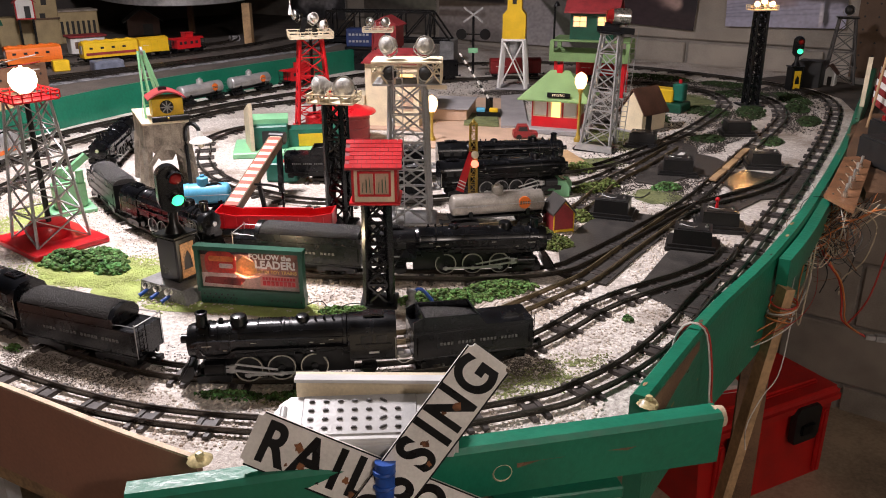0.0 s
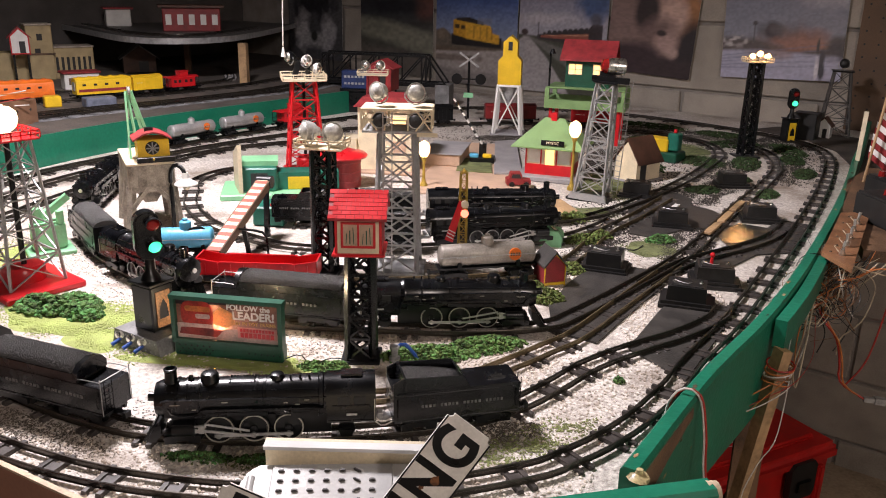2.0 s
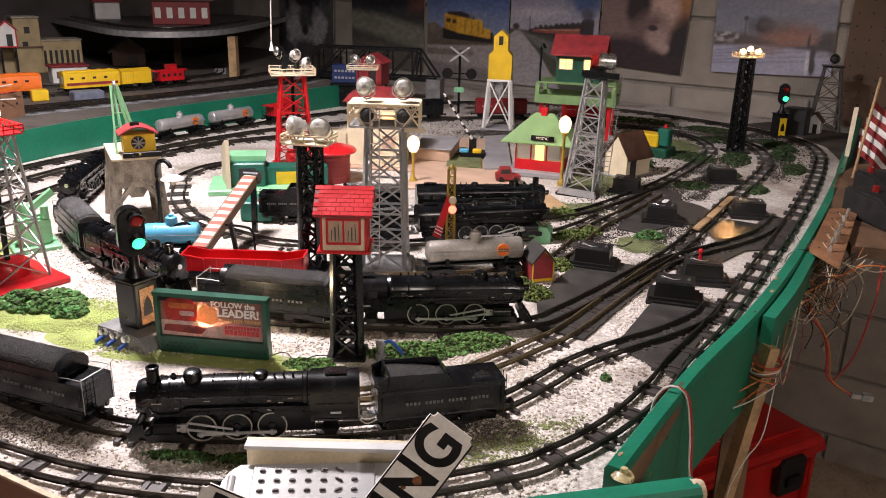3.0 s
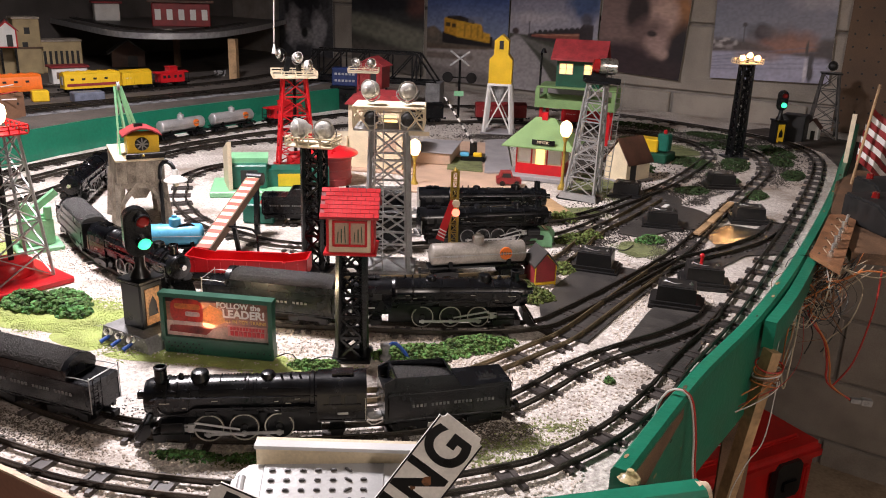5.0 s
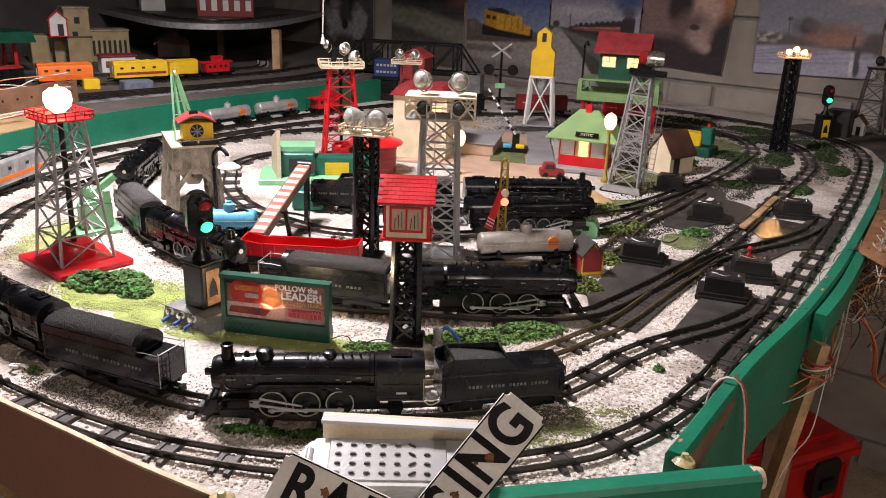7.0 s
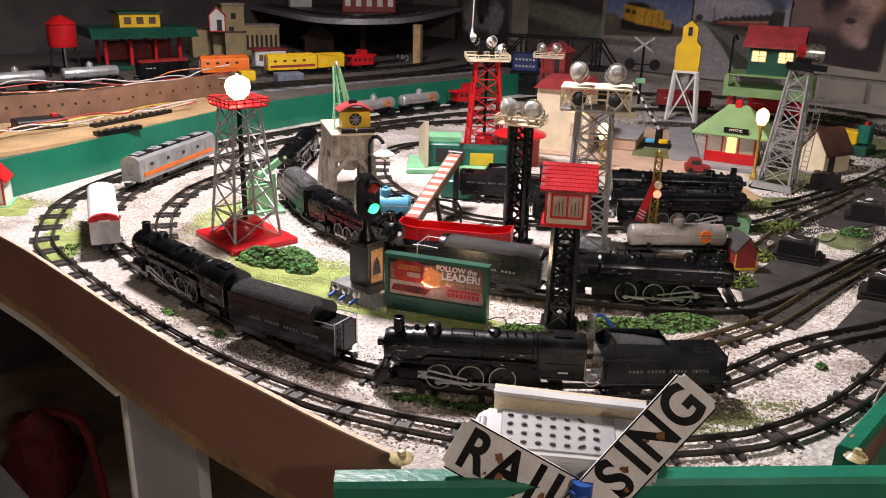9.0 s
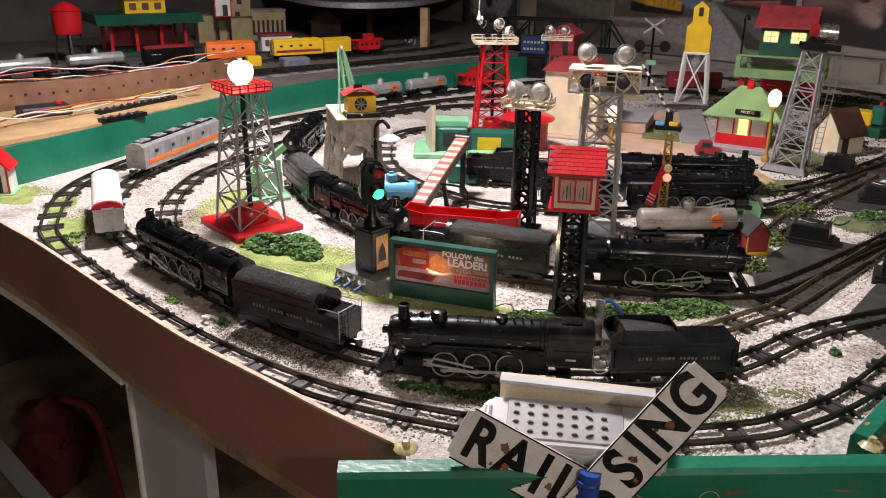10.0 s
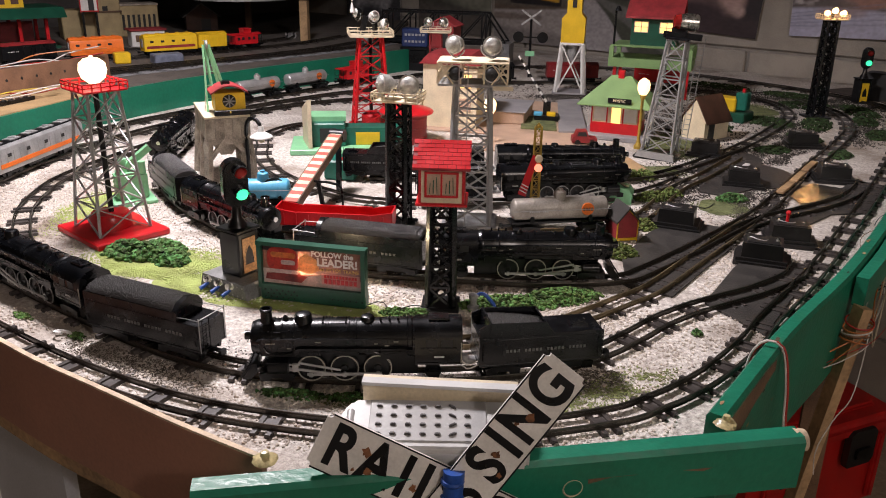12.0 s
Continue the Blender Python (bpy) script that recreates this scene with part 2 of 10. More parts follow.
def stick(name, parent, a, b, w, d, material):
    """One straight bar as an object of its own, from a to b."""
    if material.name not in CUBES:
        bm = B()
        bmesh.ops.create_cube(bm, size=1.0)
        CUBES[material.name] = mesh_of("bar", bm, material)
    m, length = frame_to(a, b)
    ob = new(name, CUBES[material.name])
    ob.parent = parent
    ob.matrix_basis = m @ Matrix.Diagonal((w, d, length, 1))
    return ob


def frame_to(a, b):
    a, b = Vector(a), Vector(b)
    q = (b - a).to_track_quat("Z", "Y")
    return Matrix.Translation((a + b) / 2) @ q.to_matrix().to_4x4(), (b - a).length


def bar(bm, a, b, w, d=None):
    m, length = frame_to(a, b)
    r = bmesh.ops.create_cube(bm, size=1.0)
    bmesh.ops.transform(bm, matrix=m @ Matrix.Diagonal((w, d or w, length, 1)), verts=r["verts"])


def cyl(bm, a, b, r0, r1=None, n=16):
    m, length = frame_to(a, b)
    r = bmesh.ops.create_cone(bm, cap_ends=True, segments=n, radius1=r0, radius2=r0 if r1 is None else r1, depth=length)
    bmesh.ops.transform(bm, matrix=m, verts=r["verts"])


def ball(bm, c, r, s=(1, 1, 1), n=12):
    v = bmesh.ops.create_uvsphere(bm, u_segments=n, v_segments=max(6, n // 2), radius=r)
    bmesh.ops.transform(bm, matrix=Matrix.Translation(c) @ Matrix.Diagonal((*s, 1)), verts=v["verts"])


def bevelled(b, offset, segments=2, angle=30):
    edges = [e for e in b.edges if len(e.link_faces) == 2 and e.calc_face_angle(0) > radians(angle)]
    bmesh.ops.bevel(b, geom=edges, offset=offset, segments=segments, affect="EDGES", clamp_overlap=True)


def lathe(bm, prof, n=20, m=None, ring=False):
    """Turns the profile [(radius, height)] round z."""
    rings = []
    for r, z in prof:
        rings.append([bm.verts.new((max(r, 1e-5) * math.cos(k * math.tau / n), max(r, 1e-5) * math.sin(k * math.tau / n), z)) for k in range(n)])
    for p, q in zip(rings, rings[1:]):
        for k in range(n):
            bm.faces.new((p[k], p[(k + 1) % n], q[(k + 1) % n], q[k]))
    if ring:
        for k in range(n):
            bm.faces.new((rings[-1][k], rings[-1][(k + 1) % n], rings[0][(k + 1) % n], rings[0][k]))
    else:
        bm.faces.new(rings[0][::-1]), bm.faces.new(rings[-1])
    if m:
        bmesh.ops.transform(bm, matrix=m, verts=[v for loop in rings for v in loop])


def prism(bm, outline, a, b, m=None):
    """Extrudes a 2D outline (x, z) along y from a to b."""
    f = [bm.verts.new((x, a, z)) for x, z in outline]
    g = [bm.verts.new((x, b, z)) for x, z in outline]
    bm.faces.new(f), bm.faces.new(g[::-1])
    k = len(f)
    for i in range(k):
        bm.faces.new((f[i], g[i], g[(i + 1) % k], f[(i + 1) % k]))
    if m:
        bmesh.ops.transform(bm, matrix=m, verts=f + g)


def slab(bm, outline, z0, z1):
    """Extrudes a plan outline (x, y) from z0 to z1."""
    f = [bm.verts.new((x, y, z0)) for x, y in outline]
    g = [bm.verts.new((x, y, z1)) for x, y in outline]
    bm.faces.new(f[::-1]), bm.faces.new(g)
    k = len(f)
    for i in range(k):
        bm.faces.new((f[i], f[(i + 1) % k], g[(i + 1) % k], g[i]))


def smooth_path(pts, step, closed=False):
    """Points at even steps along a smooth curve through pts."""
    p = [Vector(q) if len(q) == 3 else Vector((*q, 0)) for q in pts]
    n = len(p)
    raw = []
    for i in range(n if closed else n - 1):
        a, b, c, d = ((p[(i + k) % n] if closed else p[min(max(i + k, 0), n - 1)]) for k in (-1, 0, 1, 2))
        for j in range(12):
            t = j / 12
            raw.append(0.5 * (2 * b + (c - a) * t + (2 * a - 5 * b + 4 * c - d) * t * t + (3 * b - a - 3 * c + d) * t ** 3))
    raw.append(p[0] if closed else p[-1])
    out, need, length = [raw[0]], step, 0.0
    for a, b in zip(raw, raw[1:]):
        seg = (b - a).length
        while seg > 0 and length + seg >= need:
            out.append(a.lerp(b, (need - length) / seg))
            need += step
        length += seg
    if not closed and (out[-1] - raw[-1]).length > step * 0.2:
        out.append(raw[-1])
    return out


def sweep(bm, pts, prof, closed=False, up=(0, 0, 1)):
    """Sweeps a profile [(side, height)] along pts."""
    up, rings, n = Vector(up), [], len(pts)
    for i, p in enumerate(pts):
        t = (pts[(i + 1) % n] - pts[i - 1]) if closed else pts[min(i + 1, n - 1)] - pts[max(i - 1, 0)]
        side = t.cross(up)
        side = side.normalized() if side.length > 1e-6 else Vector((1, 0, 0))
        high = side.cross(t).normalized()
        rings.append([bm.verts.new(p + side * s + high * h) for s, h in prof])
    k = len(prof)
    for i in range(n if closed else n - 1):
        a, b = rings[i], rings[(i + 1) % n]
        for j in range(k):
            bm.faces.new((a[j], a[(j + 1) % k], b[(j + 1) % k], b[j]))
    if not closed:
        bm.faces.new(rings[0]), bm.faces.new(rings[-1][::-1])


def tube(bm, pts, r, n=6, step=0.012):
    sweep(bm, smooth_path(pts, step), [(r * math.cos(k * math.tau / n), r * math.sin(k * math.tau / n)) for k in range(n)])


def mesh_of(name, bm, material, smooth=None):
    me = bpy.data.meshes.new(name)
    bmesh.ops.recalc_face_normals(bm, faces=bm.faces)
    bm.to_mesh(me)
    bm.free()
    me.materials.append(material)
    if smooth is not None:
        me.shade_smooth()
        me.set_sharp_from_angle(angle=radians(smooth))
    return me


def part(name, bm, material, parent, label="", at=None, smooth=35):
    ob = new(name, mesh_of(name, bm, material, smooth))
    ob.parent = parent
    if at is not None:
        ob.matrix_basis = at
    return tagged(ob, label)


def thing(name, label, category, place=(0, 0, 0), turn=0.0, group=""):
    ob = new(name)
    ob.empty_display_size = 0.02
    ob.matrix_basis = pose(*place, 0, 0, turn)
    return tagged(ob, label, category, group)


def solid(name, bm, material, label, category, place=(0, 0, 0), turn=0.0, kind="", smooth=35, group=""):
    ob = new(name, mesh_of(name, bm, material, smooth))
    ob.matrix_basis = pose(*place, 0, 0, turn)
    return tagged(ob, label, category, group, kind)


def lettering(words, size, material, parent, at, extrude=0.0004, name="lettering", narrow=1.0, bold=0.0):
    cu = bpy.data.curves.new(name, "FONT")
    cu.offset = bold
    cu.body, cu.size, cu.extrude, cu.align_x, cu.align_y = words, size, extrude, "CENTER", "CENTER"
    tmp = bpy.data.objects.new(name, cu)
    me = bpy.data.meshes.new_from_object(tmp)
    bpy.data.objects.remove(tmp)
    me.materials.clear()
    me.materials.append(material)
    ob = new(name, me)
    ob.parent = parent
    ob.matrix_basis = at @ Matrix.Diagonal((narrow, 1, 1, 1))
    return ob


def turned(a, b):
    """Degrees of the plan direction from a to b."""
    return math.degrees(math.atan2(b[1] - a[1], b[0] - a[0]))


# ---- setting ----
A, N = Vector((0.866, -0.5, 0)), Vector((0.5, 0.866, 0))
FLOOR, TOP = -1.2, 1.35
U0, U1, V0, V1 = -3.3, 1.75, -1.3, 3.175


def room(u, v, z=0.0):
    return A * u + N * v + Vector((0, 0, z))


def room_box(bm, u0, u1, v0, v1, z0, z1):
    box(bm, room((u0 + u1) / 2, (v0 + v1) / 2, (z0 + z1) / 2), (u1 - u0, v1 - v0, z1 - z0), Matrix.Rotation(radians(-30), 3, "Z"))


def setting():
    b = B()
    room_box(b, U0 - 0.2, U1 + 0.2, V0 - 0.2, V1 + 0.2, FLOOR - 0.1, FLOOR)
    solid("floor", b, CONCRETE, "worn concrete basement floor", "floor", kind="structure")
    b = B()
    room_box(b, U0 - 0.2, U1 + 0.2, V0 - 0.2, V1 + 0.2, TOP, TOP + 0.1)
    solid("ceiling", b, CEIL, "dark board ceiling of the basement", "ceiling", kind="structure")
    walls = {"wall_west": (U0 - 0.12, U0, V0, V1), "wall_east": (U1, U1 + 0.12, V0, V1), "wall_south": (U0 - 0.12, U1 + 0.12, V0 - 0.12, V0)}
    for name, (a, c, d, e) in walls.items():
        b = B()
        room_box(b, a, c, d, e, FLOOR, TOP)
        # the west wall takes the darkened colour in place of real shade
        solid(name, b, SHADEWALL if name == "wall_west" else BLOCK, "concrete block basement wall, shade put into the west one's colour", "wall", kind="structure")
    b = B()
    room_box(b, U0 - 0.12, U1 + 0.12, V1 + 0.008, V1 + 0.12, FLOOR, TOP)
    wall = solid("wall_north", b, MORTAR, "painted concrete block wall behind the layout", "wall", kind="structure")
    course, length = 0.235, 0.47
    full = None
    row = 0
    z = -0.16 - 5 * course
    while z < 0.9:
        u = -2.6 - (0.235 if row % 2 else 0)
        while u < U1 - 0.02:
            if full is None:
                b = B()
                v = box(b, (0, 0, 0), (length - 0.012, 0.024, course - 0.012))
                bmesh.ops.bevel(b, geom=b.edges[:], offset=0.004, segments=1, affect="EDGES")
                full = mesh_of("block", b, BLOCK, 30)
            o = new("block", full)
            o.parent = wall
            o.matrix_basis = Matrix.Translation(room(u + length / 2, V1 + 0.006, z + course / 2)) @ pose(0, 0, 0, 0, 0, -30)
            u += length
        z += course
        row += 1


setting()

FRONT = [(-1.05, 1.15), (-0.867, 1.064), (-0.73, 1.0), (-0.603, 0.933), (-0.5, 0.877), (-0.401, 0.825), (-0.33, 0.79), (-0.259, 0.76), (-0.2, 0.735), (-0.145, 0.7116), (-0.059, 0.679)]
RIGHT = [(0.300, 0.795), (0.40, 0.985), (0.503, 1.155), (0.60, 1.335), (0.70, 1.54), (0.80, 1.755), (0.90, 1.98), (1.0, 2.22), (1.1, 2.45), (1.27, 2.86)]
FENCE = [(-1.04, 1.16), (-0.985, 1.45), (-0.935, 1.85), (-0.885, 2.02), (-0.833, 2.154), (-0.735, 2.351), (-0.566, 2.64), (-0.409, 2.897), (-0.34, 3.01)]


GLUE = mat("dried_yellow_glue", (0.5, 0.42, 0.22), 0.3, vary=0.3, scale=120)


BROWNCHIP = mat("dark_chipped_wood", (0.09, 0.055, 0.03), 0.7, vary=0.3, scale=40)


def table():
    b = B()
    back = [(1.35, 2.86), (0.10, 3.58), (-0.6, 3.98), (-0.6, 3.4)]
    slab(b, FRONT + [(0.30, 0.775)] + RIGHT + back + FENCE[::-1], -0.02, 0.0)
    solid("layout_table", b, BALLAST, "tabletop covered with white and grey track ballast", "table", kind="structure")
    # fascia board
    b = B()
    pts = smooth_path(FRONT, 0.02)
    sweep(b, pts, [(0.0, -0.070), (0.006, -0.070), (0.006, 0.028), (0.0, 0.028)])
    f = solid("fascia_board", b, FASCIA, "brown hardboard fascia bent along the table edge", "fascia", kind="structure")
    b = B()
    sweep(b, pts, [(0.0005, 0.028), (0.0055, 0.028), (0.0055, 0.0302), (0.0005, 0.0302)])
    part("edge", b, EDGE, f, "pale raw board edge")
    # wood batten under the fascia and melamine leg
    b = B()
    sweep(b, pts[:-3], [(-0.012, -0.087), (0.0045, -0.087), (0.0045, -0.0705), (-0.012, -0.0705)])
    solid("table_batten", b, WOOD, "raw wood batten under the fascia", "batten", kind="structure")
    b = B()
    sweep(b, [p for p in pts if p.x < -0.50], [(-0.020, -0.108), (-0.001, -0.108), (-0.001, -0.0875), (-0.020, -0.0875)])
    solid("table_rim", b, WHITE, "grey white laminate rim under the fascia", "rim", kind="structure")
    leg = thing("table_leg", "grey white melamine panel leg under the table", "table leg", (-0.527, 0.909, FLOOR), 0)
    b = B()
    box(b, (0.066, 0.0, 0.552), (0.172, 0.016, 1.104), Matrix.Rotation(radians(-26), 3, "Z"))
    part("panel", b, GREYPANEL, leg)
    b = B()
    box(b, (-0.0145, 0.0375, 0.552), (0.007, 0.024, 1.104), Matrix.Rotation(radians(-26), 3, "Z"))
    part("edge_strip", b, WHITE, leg, "white edge strip")
    # right board
    b = B()
    pts = smooth_path(RIGHT, 0.03)
    sweep(b, pts, [(-0.004, -0.09), (0.014, -0.09), (0.014, 0.036), (0.011, 0.040), (-0.001, 0.040), (-0.004, 0.036)])
    board = solid("side_board", b, GREEN, "green painted wooden board along the table edge", "board", kind="structure")
    b = B()
    sweep(b, [pts[0].lerp(pts[5], k / 8) for k in range(9)], [(0.0138, -0.006), (0.0148, -0.006), (0.0148, 0.030), (0.0138, 0.033)])
    for v in b.verts:
        f = (v.co - pts[0]).xy.length / (pts[5] - pts[0]).xy.length
        if v.co.z < 0.015:
            v.co.z += 0.029 * min(1.0, f) + 0.003 * noise.noise(v.co * 60)
    part("bare_patch", b, DARKWOOD, board, "bare wood where the paint has worn off")
    rnd = random.Random(3)
    for k in range(26):
        i = rnd.randrange(0, len(pts) - 2)
        p = pts[i].lerp(pts[i + 1], rnd.random())
        d = (pts[i + 1] - pts[i]).normalized()
        sd = d.cross(Vector((0, 0, 1)))
        b = B()
        r = rnd.uniform(0.0012, 0.004)
        top = rnd.random() < 0.6
        c = p + sd * (rnd.uniform(0.0, 0.010) if top else 0.0144) + Vector((0, 0, 0.0404 if top else rnd.uniform(-0.06, 0.03)))
        vs = [b.verts.new(c + d * r * 2.2 * math.cos(j * math.tau / 9) * rnd.uniform(0.6, 1.2) + (sd if top else Vector((0, 0, 1))) * r * math.sin(j * math.tau / 9) * rnd.uniform(0.5, 1.0)) for j in range(9)]
        b.faces.new(vs)
        part("paint_chip", b, WOOD if rnd.random() < 0.6 else BROWNCHIP, board)
    # outer green board with a squared end
    b = B()
    outer = smooth_path([(0.511, 1.162), (0.573, 1.275), (0.653, 1.44)], 0.03)
    sweep(b, outer, [(0.0145, 0.0), (0.029, 0.0), (0.029, 0.038), (0.0145, 0.038)])
    solid("outer_board", b, GREEN, "short green painted timber fixed outside the side board", "board", kind="structure")
    # front ledge
    b = B()
    e0, e1 = Vector((-0.098, 0.628, 0)), Vector((0.372, 0.789, 0))
    sweep(b, [e0.lerp(e1, k / 8) for k in range(9)], [(-0.004, -0.016), (0.010, -0.016), (0.012, 0.030), (0.008, 0.034), (-0.008, 0.034), (-0.010, 0.030)])
    ledge = solid("front_ledge", b, GREEN, "green painted board across the front corner of the table", "board", kind="structure")
    b = B()
    cyl(b, e1 + Vector((-0.004, 0.0, 0.024)), e1 + Vector((0.006, 0.003, 0.024)), 0.011, 0.0095, 14)
    part("end_cap", b, EDGE, ledge, "bare wood end")
    b = B()
    lathe(b, [(0.010, 0), (0.011, 0.003), (0.008, 0.006), (0.006, 0.003), (0.0, 0.002)], 14, Matrix.Translation((0.1835, 0.7185, 0.006)) @ pose(0, 0, 0, 90, 0, 20))
    part("bored_hole", b, EDGE, ledge, "splintered bare wood round a hole")
    b = B()
    box(b, (0.232, 0.7485, -0.036), (0.118, 0.026, 0.012), Matrix.Rotation(radians(17), 3, "Z"))
    bevelled(b, 0.0015, 1)
    part("lower_lip", b, GREEN, ledge)
    b = B()
    rag = random.Random(31)
    row = [(0.62 + 0.36 * k / 9, 0.017 + 0.006 * rag.random() + 0.006 * k / 9) for k in range(10)]
    low = [(q, z - 0.004 - 0.006 * rag.random()) for q, z in row]
    face = (e1 - e0).normalized().cross(Vector((0, 0, 1))) * 0.0113
    b.faces.new([b.verts.new(e0.lerp(e1, q) + face + Vector((0, 0, z))) for q, z in row + low[::-1]])
    part("bare_streak", b, DARKWOOD, ledge, "streak of bare wood under the top edge")
    for x, y in ((-0.055, 0.668), (0.312, 0.79)):
        b = B()
        lathe(b, [(0.011, 0), (0.0095, 0.0022), (0.006, 0.0035), (0.0035, 0.0045), (0.003, 0.008), (0.0, 0.0085)], 12)
        for v in b.verts:
            v.co.x *= 1 + 0.35 * noise.noise(v.co * 160 + Vector((x * 9, 0, 0)))
            v.co.y *= 1 + 0.35 * noise.noise(v.co * 140 + Vector((3, x * 9, 0)))
        part("glue_blob", b, GLUE, ledge, "dried glue round a screw", pose(x, y, 0.0335))
    # support post and left post
    b = B()
    bar(b, (0.5355, 1.1455, 0.002), (0.36, 1.08, FLOOR), 0.019, 0.014)
    solid("support_post", b, WOOD, "raw wooden post that carries the side board", "post", kind="structure")
    b = B()
    bar(b, (0.562, 1.305, -0.06), (0.560, 1.285, FLOOR), 0.042, 0.012)
    solid("support_plank", b, DARKWOOD, "wide brown plank behind the post", "plank", kind="structure")
    # green fence at the back and the upper deck
    b = B()
    sweep(b, smooth_path(FENCE, 0.05), [(-0.006, -0.03), (0.0, -0.03), (0.0, 0.072), (-0.006, 0.072)])
    solid("green_fence", b, GREEN, "long green painted board between the two train tables", "board", kind="structure")
    b = B()
    slab(b, [(x - 0.008, y + 0.004) for x, y in FENCE] + [(-0.62, 3.4), (-0.62, 3.99), (-2.6, 5.1), (-3.2, 3.2), (-2.6, 1.2)], 0.045, 0.065)
    solid("upper_deck", b, DECKDIRT, "raised brown deck behind the green board", "table", kind="structure")


table()


# ---- track ----
TIE_MESH = []
TRACKS = {
    "outer": ([(-0.59, 0.958), (-0.701, 1.026), (-0.797, 1.11), (-0.90, 1.29), (-0.92, 1.5), (-0.885, 1.8), (-0.80, 2.03), (-0.69, 2.25), (-0.58, 2.45), (-0.43, 2.68), (-0.22, 2.93), (0.02, 3.08), (0.3, 3.12), (0.55, 3.04), (0.72, 2.93), (0.87, 2.80), (0.98, 2.66), (1.02, 2.52), (0.995, 2.36), (0.886, 2.07), (0.752, 1.765), (0.644, 1.535), (0.5, 1.24), (0.412, 1.083), (0.382, 1.022), (0.335, 0.944), (0.295, 0.893), (0.261, 0.86), (0.223, 0.83), (0.12, 0.786), (0.0, 0.765), (-0.09, 0.764), (-0.166, 0.772), (-0.233, 0.789), (-0.315, 0.817), (-0.396, 0.852), (-0.49, 0.90)], True, "black tinplate track loop round the table edge"),
    "inner": ([(0.49, 1.27), (0.467, 1.222), (0.415, 1.166), (0.37, 1.129), (0.327, 1.093), (0.285, 1.050), (0.248, 1.0), (0.207, 0.952), (0.15, 0.909), (0.06, 0.876), (-0.05, 0.853), (-0.15, 0.850), (-0.25, 0.876), (-0.36, 0.927), (-0.5, 1.000), (-0.62, 1.074), (-0.70, 1.135), (-0.78, 1.24), (-0.832, 1.38), (-0.835, 1.58), (-0.79, 1.82), (-0.72, 2.02), (-0.60, 2.25), (-0.42, 2.48), (-0.15, 2.66), (0.2, 2.78), (0.5, 2.72), (0.69, 2.6), (0.728, 2.42), (0.654, 2.22), (0.535, 1.99), (0.391, 1.775), (0.31, 1.69), (0.2, 1.648), (0.05, 1.615), (-0.2, 1.57)], False, "inner black tinplate track with standing engines"),
    "middle": ([(0.80, 2.62), (0.857, 2.44), (0.833, 2.255), (0.765, 2.085), (0.629, 1.812), (0.487, 1.517), (0.372, 1.337), (0.328, 1.274), (0.277, 1.205), (0.236, 1.165), (0.13, 1.135), (0.018, 1.128), (-0.1, 1.125), (-0.187, 1.148), (-0.26, 1.192), (-0.35, 1.255), (-0.45, 1.34), (-0.54, 1.45), (-0.60, 1.565), (-0.64, 1.70), (-0.66, 1.88), (-0.62, 2.1), (-0.48, 2.28), (-0.25, 2.42)], False, "middle black tinplate track with a long steam engine"),
    "lead": ([(0.45, 1.44), (0.351, 1.267), (0.282, 1.145), (0.242, 1.097), (0.205, 1.055), (0.15, 1.0), (0.08, 0.955), (0.0, 0.935)], False, "black tinplate lead track beside a foliage strip"),
    "crossover": ([(0.39, 1.345), (0.434, 1.410), (0.49, 1.475), (0.585, 1.557), (0.66, 1.64), (0.715, 1.74)], False, "black tinplate crossover between two tracks"),
    "spur": ([(-0.585, 1.125), (-0.634, 1.185), (-0.691, 1.281), (-0.73, 1.404), (-0.735, 1.492), (-0.728, 1.568), (-0.705, 1.74)], False, "curved tinplate spur on white ballast"),
    "siding": ([(-0.40, 1.39), (-0.30, 1.285), (-0.18, 1.262), (-0.05, 1.28), (0.08, 1.312), (0.23, 1.365), (0.29, 1.45), (0.355, 1.611), (0.42, 1.72), (0.507, 1.884)], False, "siding track with freight cars"),
    "yard": ([(-0.40, 2.04), (-0.483, 1.95), (-0.505, 1.84), (-0.483, 1.775), (-0.445, 1.67), (-0.366, 1.555), (-0.263, 1.472), (-0.153, 1.43), (0.0, 1.455), (0.1, 1.488), (0.25, 1.54), (0.33, 1.62), (0.38, 1.70)], False, "small curved yard track on white ballast"),
}


def tie_mesh():
    if not TIE_MESH:
        b = B()
        for x in (-0.0072, 0.0072):
            prism(b, [(x - 0.0034, 0.0), (x + 0.0034, 0.0), (x + 0.0024, 0.0042), (x - 0.0024, 0.0042)], -0.0215, 0.0215)
        box(b, (0, 0, 0.0014), (0.012, 0.016, 0.0024))
        TIE_MESH.append(mesh_of("sleeper", b, TIE, 30))
    return TIE_MESH[0]


RAIL_PROFILE = [(-0.0020, 0.0036), (0.0020, 0.0036), (0.0006, 0.0046), (0.0006, 0.0066), (0.0011, 0.0071), (0.0013, 0.0083), (0.0008, 0.0094), (-0.0008, 0.0094), (-0.0013, 0.0083), (-0.0011, 0.0071), (-0.0006, 0.0066), (-0.0006, 0.0046)]


